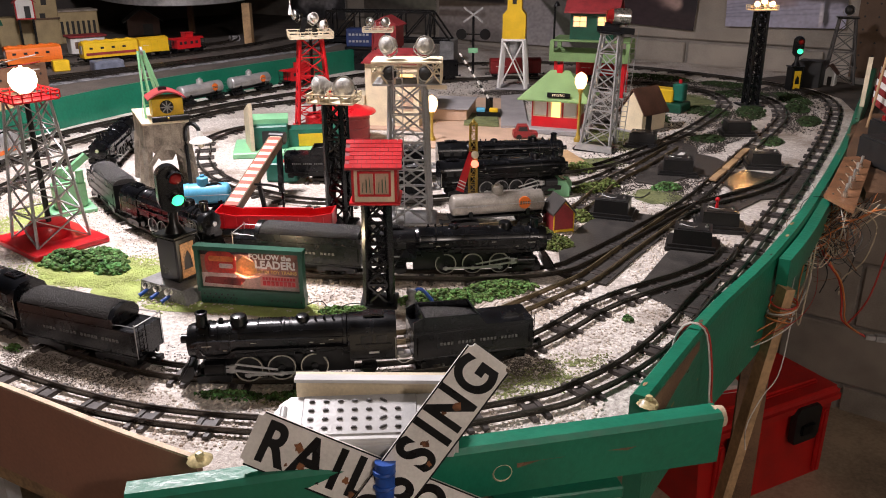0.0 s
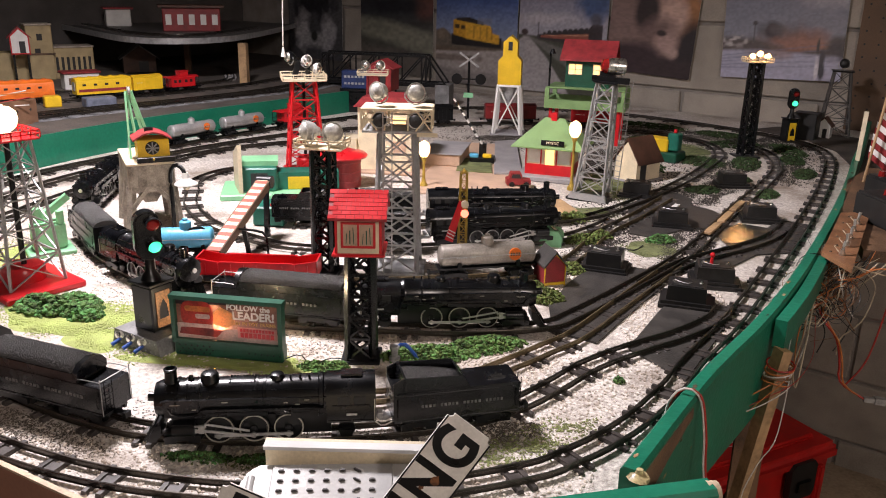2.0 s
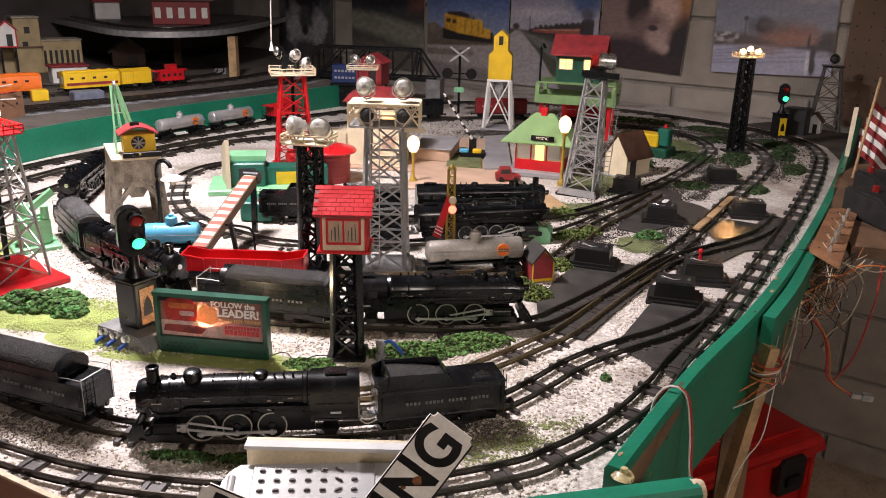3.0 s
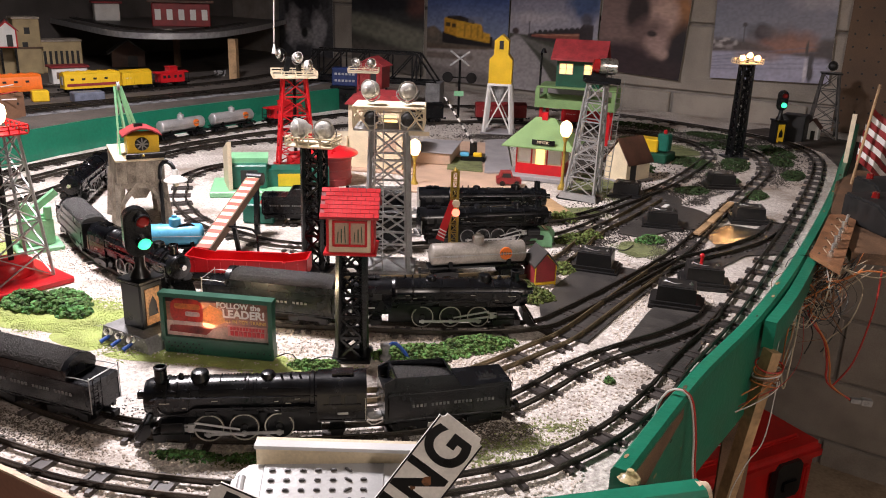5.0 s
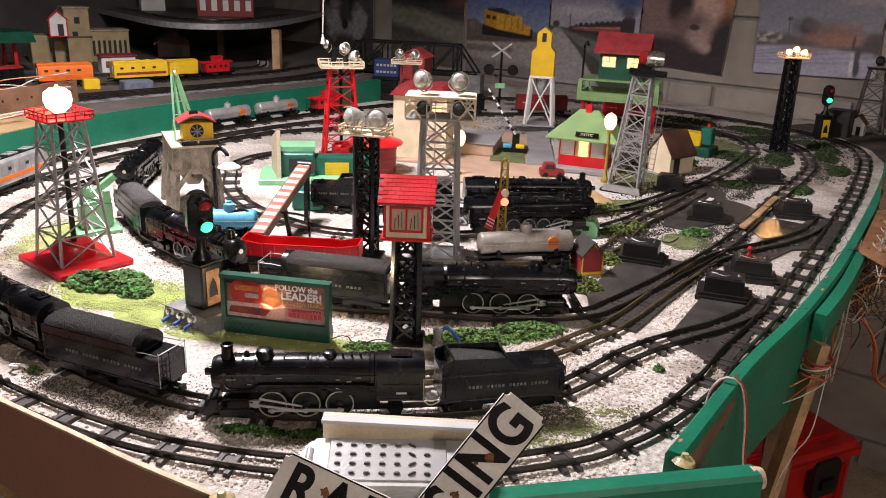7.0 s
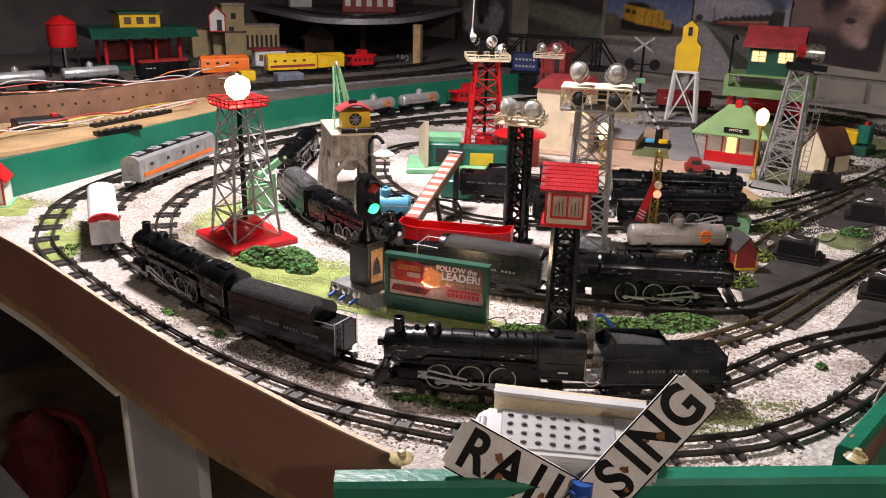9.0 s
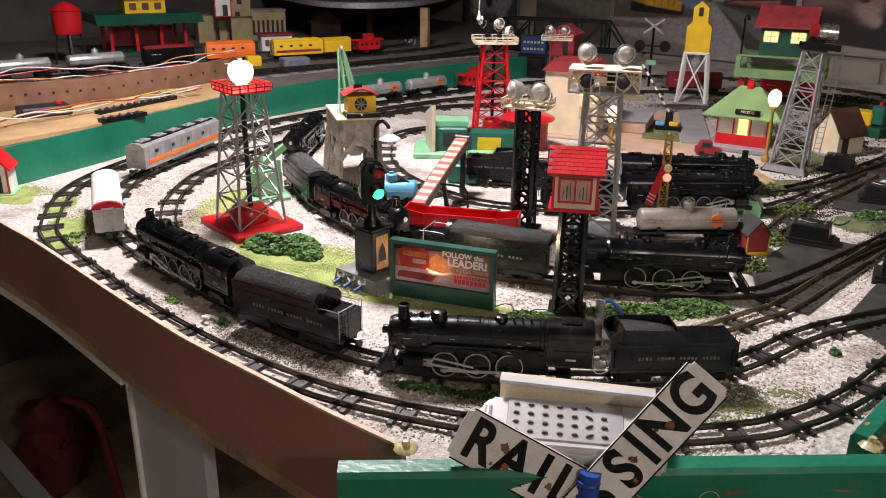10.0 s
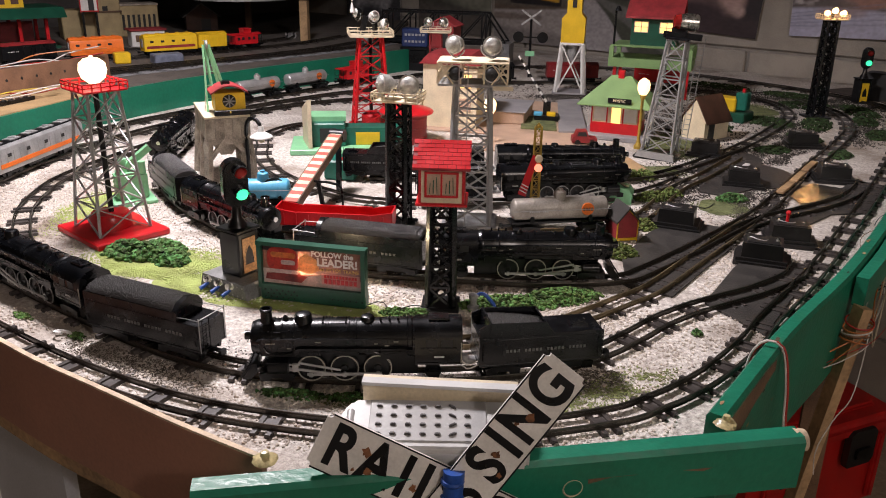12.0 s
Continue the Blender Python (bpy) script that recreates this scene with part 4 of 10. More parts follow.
        for e in (-1, 1):
            b = B()
            tube(b, [(e * (L / 2 - 0.004), s * (w - 0.001), h0 + 0.006), (e * (L / 2 - 0.004), s * (w + 0.0016), h0 + 0.008), (e * (L / 2 - 0.004), s * (w + 0.0016), h1 - 0.008), (e * (L / 2 - 0.004), s * (w - 0.001), h1 - 0.006)], 0.0005, 5, 0.005)
            part("grab_iron", b, body, t)
    b = B()
    for z in (0.020, 0.027, 0.034, 0.041):
        cyl(b, (-L / 2 - 0.0022, 0.006, z), (-L / 2 - 0.0022, 0.016, z), 0.0005, n=5)
    for y in (0.006, 0.016):
        cyl(b, (-L / 2 - 0.0022, y, 0.015), (-L / 2 - 0.0022, y, h1 + 0.003), 0.0005, n=5)
    part("end_ladder", b, body, t)
    for s in (-1, 1):
        bars_text(t, -0.005, s * (w + 0.0002), 0.029, L * 0.66, 0.0030, 22, FAINT, s)
    b = B()
    box(b, (0, 0, h0 - 0.001), (L * 0.98, 0.03, 0.003))
    box(b, (0, 0, 0.0075), (L * 0.86, 0.012, 0.012))
    part("underframe", b, BLACKSAT, t)
    for s in (-1, 1):
        truck(t, s * L * 0.3, 2 if wheels == 2 else 3, 0.024 if wheels == 2 else 0.02)
    coupler(t, -L / 2)
    return t


def tank_car(label, place, turn, L=0.145, body=None, disc=None):
    body = body or SILVER
    t = thing("tank_car", label, "tank car", (place[0], place[1], RAILTOP), turn, "toy tank cars")
    r, zc = 0.0165, 0.0345
    b = B()
    prof = [(0.0, -L / 2)] + [(r * math.sin(k * math.pi / 10), -L / 2 + 0.006 * (1 - math.cos(k * math.pi / 10))) for k in range(1, 6)]
    prof += [(q, -x) for q, x in prof[::-1]]
    lathe(b, prof, 26, Matrix.Translation((0, 0, zc)) @ pose(0, 0, 0, 0, 90, 0))
    for x in (-L * 0.28, L * 0.28):
        lathe(b, [(r, -0.0015), (r + 0.0006, -0.0015), (r + 0.0006, 0.0015), (r, 0.0015)], 26, Matrix.Translation((x, 0, zc)) @ pose(0, 0, 0, 0, 90, 0))
    part("tank", b, body, t)
    b = B()
    lathe(b, [(0.009, 0), (0.009, 0.011), (0.0085, 0.0125), (0.006, 0.014), (0.0, 0.0145)], 18)
    dome = part("dome", b, body, t, at=pose(0, 0, zc + r - 0.003))
    b = B()
    lathe(b, [(0.004, 0), (0.004, 0.003), (0.0, 0.0035)], 12)
    part("hatch", b, body, dome, at=pose(0, 0, 0.014))
    b = B()
    box(b, (0, 0, 0.0165), (L * 1.02, 0.026, 0.003))
    for x in (-L * 0.3, L * 0.3):
        prism(b, [(-0.016, 0.0165), (0.016, 0.0165), (0.014, 0.03), (0.009, 0.0245), (0, 0.021), (-0.009, 0.0245), (-0.014, 0.03)], x - 0.003, x + 0.003, pose(0, 0, 0, 0, 0, -90))
    part("underframe", b, BLACKSAT, t)
    for s in (-1, 1):
        b = B()
        tube(b, [(-L / 2, s * (r + 0.0018), zc + 0.002), (0, s * (r + 0.0018), zc + 0.002), (L / 2, s * (r + 0.0018), zc + 0.002)], 0.0005, 5, 0.03)
        part("handrail", b, GREYMETAL, t)
        if disc:
            b = B()
            cyl(b, (L * 0.26, s * (r - 0.002), zc + 0.002), (L * 0.26, s * (r + 0.0012), zc + 0.002), 0.0095, n=20)
            em = part("emblem", b, disc, t, "orange round emblem")
            b = B()
            for k in range(4):
                box(b, (L * 0.26 - 0.006 + k * 0.004, s * (r + 0.0014), zc + 0.002), (0.0026, 0.0006, 0.005))
            part("bars", b, DARKWOOD, em)
            bars_text(t, -L * 0.24, s * (r + 0.0002), zc, L * 0.2, 0.0016, 9, GREYMETAL)
    for s in (-1, 1):
        truck(t, s * L * 0.34, 2, 0.024)
        coupler(t, s * L / 2)
    return t


def box_car(label, place, turn, L=0.15, body=None, roof=None, kind="box_car"):
    body = body or DULLRED
    t = thing(kind, label, "freight car", (place[0], place[1], RAILTOP), turn, "toy freight cars")
    w, h0, h1 = 0.0195, 0.014, 0.052
    b = B()
    box(b, (0, 0, (h0 + h1) / 2), (L, 2 * w, h1 - h0))
    part("body", b, body, t)
    for k in range(12):
        for s in (-1, 1):
            x = -L / 2 + (k + 0.5) * L / 12
            stick("rib", t, (x, s * (w + 0.0003), h0 + 0.002), (x, s * (w + 0.0003), h1 - 0.002), 0.001, 0.0012, body)
    b = B()
    prism(b, [(-w - 0.001, h1), (w + 0.001, h1), (w * 0.6, h1 + 0.0045), (0, h1 + 0.006), (-w * 0.6, h1 + 0.0045)], -L / 2 - 0.001, L / 2 + 0.001, pose(0, 0, 0, 0, 0, 90))
    part("roof", b, roof or body, t)
    b = B()
    box(b, (0, 0, h1 + 0.0068), (L, 0.007, 0.0014))
    part("roof_walk", b, roof or body, t)
    for s in (-1, 1):
        b = B()
        box(b, (0, s * (w + 0.0012), (h0 + h1) / 2 - 0.001), (L * 0.22, 0.002, h1 - h0 - 0.006))
        part("sliding_door", b, body, t)
        bars_text(t, -L * 0.3, s * (w + 0.0012), 0.036, L * 0.2, 0.002, 8, WHITE)
    b = B()
    box(b, (0, 0, h0 - 0.0015), (L * 0.98, 0.026, 0.003))
    part("underframe", b, BLACKSAT, t)
    for s in (-1, 1):
        b = B()
        for k in range(5):
            box(b, (s * (L / 2 + 0.0008), 0.012, h0 + 0.006 + k * 0.006), (0.0012, 0.008, 0.0008))
        part("ladder", b, BLACKSAT, t)
        truck(t, s * L * 0.34, 2, 0.024)
        coupler(t, s * L / 2)
    return t


def caboose(label, place, turn, L=0.125, body=None):
    body = body or RED
    t = thing("caboose", label, "caboose", (place[0], place[1], RAILTOP), turn, "toy freight cars")
    w, h0, h1 = 0.019, 0.014, 0.043
    b = B()
    box(b, (0, 0, (h0 + h1) / 2), (L * 0.74, 2 * w, h1 - h0))
    part("body", b, body, t)
    b = B()
    prism(b, [(-w - 0.001, h1), (w + 0.001, h1), (w * 0.6, h1 + 0.0045), (0, h1 + 0.006), (-w * 0.6, h1 + 0.0045)], -L / 2, L / 2, pose(0, 0, 0, 0, 0, 90))
    part("roof", b, body, t)
    b = B()
    box(b, (L * 0.06, 0, h1 + 0.011), (L * 0.24, 0.028, 0.014))
    cup = part("cupola", b, body, t)
    b = B()
    prism(b, [(-0.016, 0), (0.016, 0), (0.009, 0.003), (-0.009, 0.003)], -L * 0.14, L * 0.14, Matrix.Translation((L * 0.06, 0, h1 + 0.018)) @ pose(0, 0, 0, 0, 0, 90))
    part("roof", b, body, cup)
    for s in (-1, 1):
        for x in (-0.26, -0.12, 0.08, 0.24):
            b = B()
            box(b, (L * x, s * (w + 0.0004), 0.032), (0.009, 0.001, 0.009))
            part("window", b, PLASTICBLACK, t)
        b = B()
        box(b, (s * L * 0.45, 0, h0 + 0.001), (L * 0.12, 2 * w, 0.002))
        for y in (-w, 0, w):
            cyl(b, (s * L * 0.49, y, h0), (s * L * 0.49, y, h1), 0.0008, n=6)
        bar(b, (s * L * 0.49, -w, h0 + 0.012), (s * L * 0.49, w, h0 + 0.012), 0.0014)
        part("end_platform", b, BLACKSAT, t)
        truck(t, s * L * 0.3, 2, 0.022)
        coupler(t, s * L / 2)
    b = B()
    box(b, (0, 0, h0 - 0.0015), (L * 0.9, 0.026, 0.003))
    part("underframe", b, BLACKSAT, t)
    return t


def diesel(label, place, turn, L=0.28, body=None, stripe=None, roof=None):
    body = body or SILVER
    t = thing("diesel_locomotive", label, "locomotive", (place[0], place[1], RAILTOP), turn, "toy diesel locomotives")
    w, h0, h1 = 0.0205, 0.012, 0.047
    b = B()
    prism(b, [(-w, h0), (w, h0), (w, h1), (w * 0.9, h1 + 0.006), (w * 0.55, h1 + 0.0105), (0, h1 + 0.012), (-w * 0.55, h1 + 0.0105), (-w * 0.9, h1 + 0.006), (-w, h1)], -L / 2, L / 2, pose(0, 0, 0, 0, 0, 90))
    part("body", b, body, t)
    for s in (-1, 1):
        b = B()
        box(b, (0.0, s * (w + 0.0004), 0.0235), (L * 0.92, 0.001, 0.0078))
        part("stripe", b, stripe or ORANGE, t, "orange red side stripe")
        for k in range(4):
            b = B()
            box(b, (-L * 0.36 + k * L * 0.2, s * (w + 0.0004), 0.040), (0.010, 0.001, 0.006))
            part("window", b, PLASTICBLACK, t)
        b = B()
        for k in range(14):
            box(b, (-L * 0.45 + k * L * 0.067, s * (w + 0.0002), 0.034), (0.0008, 0.0012, 0.026))
        part("panel_seams", b, body, t)
    for k in range(5):
        b = B()
        box(b, (-L * 0.4 + k * L * 0.19, 0, h1 + 0.0125), (0.030, 0.016, 0.003))
        cyl(b, (-L * 0.4 + k * L * 0.19, 0, h1 + 0.012), (-L * 0.4 + k * L * 0.19, 0, h1 + 0.016), 0.006, n=14)
        part("roof_fan", b, roof or GREYMETAL, t)
    b = B()
    prism(b, [(-0.012, h1 + 0.0098), (0.012, h1 + 0.0098), (0.010, h1 + 0.0122), (0, h1 + 0.0128), (-0.010, h1 + 0.0122)], -L * 0.46, L * 0.46, pose(0, 0, 0, 0, 0, 90))
    part("roof_panel", b, roof or BLACKSAT, t, "dark roof panel")
    b = B()
    box(b, (-L / 2 - 0.001, 0, 0.036), (0.002, 0.014, 0.024))
    part("end_door", b, GREYMETAL, t)
    for s in (-1, 1):
        truck(t, s * L * 0.32, 2, 0.034)
        coupler(t, s * L / 2)
    b = B()
    box(b, (0, 0, 0.010), (L * 0.3, 0.03, 0.010))
    part("fuel_tank", b, BLACKSAT, t)
    return t


def gondola(label, place, turn, L=0.16, body=None):
    body = body or RED
    t = thing("gondola_car", label, "gondola car", (place[0], place[1], RAILTOP), turn, "toy freight cars")
    w, h0, h1 = 0.0195, 0.013, 0.034
    b = B()
    for s in (-1, 1):
        prism(b, [(-L / 2, h0), (L / 2, h0), (L / 2, h1 + 0.004), (L * 0.3, h1 - 0.002), (-L * 0.3, h1 - 0.002), (-L / 2, h1 + 0.004)], s * w, s * (w - 0.002))
        bar(b, (-L * 0.3, s * w, h1 - 0.002), (L * 0.3, s * w, h1 - 0.002), 0.003)
        box(b, (s * (L / 2 - 0.001), 0, (h0 + h1) / 2 + 0.002), (0.002, 2 * w, h1 - h0 + 0.003))
    box(b, (0, 0, h0 + 0.001), (L, 2 * w, 0.002))
    part("hull", b, body, t)
    b = B()
    for s in (-1, 1):
        for k in range(9):
            box(b, (-L * 0.42 + k * L * 0.105, s * (w + 0.0006), (h0 + h1) / 2 - 0.001), (0.002, 0.0014, h1 - h0 - 0.004))
    part("ribs", b, body, t)
    for s in (-1, 1):
        truck(t, s * L * 0.34, 2, 0.024)
        coupler(t, s * L / 2)
    return t


def passenger_car(label, place, turn, L=0.16):
    t = thing("passenger_car", label, "passenger car", (place[0], place[1], RAILTOP), turn, "toy passenger cars")
    w, h0, h1 = 0.0205, 0.012, 0.046
    b = B()
    box(b, (0, 0, (h0 + h1) / 2), (L, 2 * w, h1 - h0))
    part("body", b, SILVER, t)
    b = B()
    o = [(-w - 0.0008, h1)] + [(-(w + 0.0008) * math.cos(k * math.pi / 10), h1 + 0.011 * math.sin(k * math.pi / 10)) for k in range(1, 10)] + [(w + 0.0008, h1)]
    prism(b, o, -L / 2 - 0.001, L / 2 + 0.001, pose(0, 0, 0, 0, 0, 90))
    part("roof", b, WHITE, t, "bright white rounded roof")
    b = B()
    prism(b, [(x * 1.03, z + 0.0008) for x, z in o], L / 2 - 0.006, L / 2 + 0.002, pose(0, 0, 0, 0, 0, 90))
    part("roof_end", b, RED, t, "red roof end")
    for s in (-1, 1):
        for k in range(8):
            b = B()
            box(b, (-L * 0.42 + k * L * 0.12, s * (w + 0.0004), 0.034), (0.011, 0.001, 0.009))
            part("window", b, PLASTICBLACK, t)
        b = B()
        box(b, (s * (L / 2 + 0.0008), 0, 0.029), (0.002, 0.015, 0.030))
        d = part("end_door", b, GREYMETAL, t)
        b = B()
        box(b, (s * (L / 2 + 0.002), 0, 0.048), (0.001, 0.016, 0.002))
        part("lintel", b, WHITE, d)
        truck(t, s * L * 0.34, 2, 0.026)
        coupler(t, s * L / 2)
    b = B()
    box(b, (0, 0, 0.0105), (L * 0.96, 0.028, 0.003))
    part("underframe", b, BLACKSAT, t)
    return t


def on(track_key, x, y, flip=False):
    p, a = nearest(track_key, x, y)
    return (p.x, p.y), a + (180 if flip else 0)


# front row
steam_engine("black steam locomotive with pale wheel rims on the front track", (-0.033, 0.8555), 192, 0.215)
tender("black coal tender with pale lettering behind the front engine", (0.143, 0.906), 200, 0.127)
tender("long black tender with a heaped coal load", (-0.260, 0.8815), 164.5, 0.155, True, wheels=3)
steam_engine("black steam locomotive with a rounded cab roof and grey rods", (-0.456, 0.977), 152.5, 0.25, 4, tyres=GREYMETAL)
passenger_car("white passenger car with grey end and red roof edge", (-0.712, 1.146), 129, 0.195)
diesel("silver streamlined diesel locomotive with an orange stripe", (-0.838, 1.52), 91, 0.27)
# middle row
steam_engine("long black steam locomotive with pale rims behind the billboard", (0.118, 1.148), 10, 0.235)
tender("long black tender with ridged coal load beside the lattice mast", (-0.098, 1.134), 355, 0.175, True, wheels=3)
steam_engine("black streamlined steam locomotive on the curve by the signal", (-0.322, 1.236), -35, 0.225, 4, tyres=GREYMETAL)
tender("black and dark green tender on the curve", (-0.487, 1.383), -48, 0.165, True, body=BLACKSAT)
steam_engine("dusty black steam locomotive behind the coal bunker", (-0.625, 1.66), -77, 0.23, 4, tyres=GREYMETAL)
gondola("bright red gondola car under the coal conveyor", (-0.172, 1.263), 4, 0.175)
tank_car("sky blue tank car beside the red gondola", (-0.312, 1.338), 15, 0.085, BLUE)
tank_car("dusty grey silver tank car with an orange emblem", (0.154, 1.338), 19, 0.15, TANKGREY, disc=ORANGE)
# rear engines by the depot
steam_engine("black steam locomotive with heavy rods in the rear yard", (0.158, 1.508), 18, 0.235, 4)
tender("black square tender in the rear yard", (-0.025, 1.451), 12, 0.12)
steam_engine("black steam locomotive with a lit cab beside the depot road", (0.150, 1.637), 13, 0.25, 4)
tender("black lettered tender beside the green loader", (-0.055, 1.592), 8, 0.13, True)
tender("black lettered tender standing behind the coal conveyor", (-0.190, 1.573), 8, 0.11)
# cars along the green board
for x, y, fn, kw in ((-0.685, 2.26, tank_car, dict(disc=ORANGE)), (-0.595, 2.42, tank_car, dict(disc=ORANGE)), (-0.50, 2.58, caboose, {})):
    p, a = nearest("outer", x, y)
    fn({tank_car: "silver tank car beside the green board", caboose: "bright red caboose beside the green board"}[fn], (p.x, p.y), a, **kw)


# ---- towers and accessories ----
def lattice(parent, bw, tw, h, levels, w, material, z0=0.0, bd=None, td=None, cross=True):
    """Four tapering legs with crossed bracing on every side."""
    bd, td = bd or bw, td or tw
    sgn = [(-1, -1), (1, -1), (1, 1), (-1, 1)]

    def at(k, f):
        x, y = sgn[k % 4]
        return Vector((x * (bw + (tw - bw) * f) / 2, y * (bd + (td - bd) * f) / 2, z0 + h * f))
    for k in range(4):
        stick("leg", parent, at(k, 0), at(k, 1), w, w, material)
        for i in range(levels):
            f, g = i / levels, (i + 1) / levels
            stick("brace", parent, at(k, f), at(k + 1, g), w * 0.7, w * 0.4, material)
            if cross:
                stick("brace", parent, at(k + 1, f), at(k, g), w * 0.7, w * 0.4, material)
            stick("strut", parent, at(k, g), at(k + 1, g), w * 0.7, w * 0.5, material)


def railing(parent, w, d, z, h, material, r=0.0009, n=4):
    for zz in (z + h, z + h * 0.5):
        for q in (-1, 1):
            stick("rail", parent, (-w / 2, q * d / 2, zz), (w / 2, q * d / 2, zz), r * 2, r * 2, material)
            stick("rail", parent, (q * w / 2, -d / 2, zz), (q * w / 2, d / 2, zz), r * 2, r * 2, material)
    for k in range(n + 1):
        for q in (-1, 1):
            stick("post", parent, (-w / 2 + w * k / n, q * d / 2, z), (-w / 2 + w * k / n, q * d / 2, z + h), r * 2, r * 2, material)
            if 0 < k < n:
                stick("post", parent, (q * w / 2, -d / 2 + d * k / n, z), (q * w / 2, -d / 2 + d * k / n, z + h), r * 2, r * 2, material)


def floodlight(parent, place, aim, r=0.018, shell=CHROME, face=None):
    """A bowl lamp that looks along aim, on a yoke."""
    q = Vector(aim).to_track_quat("Z", "Y").to_matrix().to_4x4()
    b = B()
    lathe(b, [(0.0, -r * 1.15), (r * 0.35, -r * 1.1), (r * 0.5, -r * 0.8), (r * 0.8, -r * 0.5), (r * 0.97, 0.0), (r, r * 0.35), (r * 1.05, r * 0.4), (r * 1.05, r * 0.5), (r * 0.9, r * 0.48), (r * 0.75, r * 0.1), (r * 0.3, -r * 0.3), (0.0, -r * 0.35)], 22)
    f = part("floodlight", b, shell, parent, at=Matrix.Translation(place) @ q)
    b = B()
    lathe(b, [(0.0, r * 0.36), (r * 0.9, r * 0.36), (r * 0.9, r * 0.46), (r * 0.78, r * 0.66), (r * 0.5, r * 0.84), (r * 0.24, r * 0.9), (r * 0.22, r * 0.98), (0.0, r * 1.0)], 20)
    part("lens", b, face or CHROME, f)
    b = B()
    p = Vector(place)
    side = Vector(aim).cross(Vector((0, 0, 1))).normalized() * (r * 1.1)
    tube(b, [p + side, p + side - Vector((0, 0, r * 0.7)), p - Vector((0, 0, r * 1.35)), p - side - Vector((0, 0, r * 0.7)), p - side], r * 0.09, 6, r * 0.3)
    part("yoke", b, GREYMETAL, parent)


def plate(parent, name, w, d, z, h, material, label=""):
    b = B()
    box(b, (0, 0, z + h / 2), (w, d, h))
    bevelled(b, min(h * 0.3, 0.002), 1)
    return part(name, b, material, parent, label)


def ladder(parent, y, z0, z1, w, material, x=0.0):
    lad = new("ladder")
    lad.parent = parent
    for q in (-1, 1):
        stick("stile", lad, (x + q * w / 2, y, z0), (x + q * w / 2, y, z1), 0.0016, 0.0016, material)
    k = int((z1 - z0) / 0.011)
    for i in range(k):
        stick("rung", lad, (x - w / 2, y, z0 + (i + 0.5) * 0.011), (x + w / 2, y, z0 + (i + 0.5) * 0.011), 0.0012, 0.0012, material)


def beacon_tower():
    t = thing("beacon_tower", "grey lattice beacon tower with a glowing globe on a red base", "beacon tower", (-0.502, 1.214, 0), 57)
    plate(t, "base", 0.112, 0.130, 0, 0.010, RED, "bright red base plate")
    b = B()
    lathe(b, [(0.030, 0.0), (0.030, 0.016), (0.026, 0.022), (0.0, 0.024)], 20, Matrix.Translation((0.0, 0.005, 0.010)))
    part("housing", b, RED, t)
    lattice(t, 0.078, 0.044, 0.205, 5, 0.0036, GREYMETAL, 0.010)
    b = B()
    cyl(b, (0.0, 0.0, 0.03), (0.0, 0.0, 0.212), 0.004, n=10)
    part("core_rod", b, BLACKSAT, t)
    plate(t, "platform", 0.065, 0.065, 0.213, 0.003, RED)
    railing(t, 0.065, 0.065, 0.216, 0.010, RED, 0.0008, 5)
    b = B()
    lathe(b, [(0.010, 0.0), (0.010, 0.006), (0.007, 0.010), (0.0, 0.010)], 16, Matrix.Translation((0, 0, 0.216)))
    part("socket", b, CHROME, t)
    b = B()
    lathe(b, [(0.009, 0.0), (0.016, 0.006), (0.019, 0.016), (0.0175, 0.026), (0.010, 0.032), (0.003, 0.0315), (0.002, 0.036), (0.0, 0.036)], 24, Matrix.Translation((0, 0, 0.224)))
    g = part("globe", b, BULB, t, "white glowing glass globe", smooth=60)
    g.visible_shadow = False


beacon_tower()


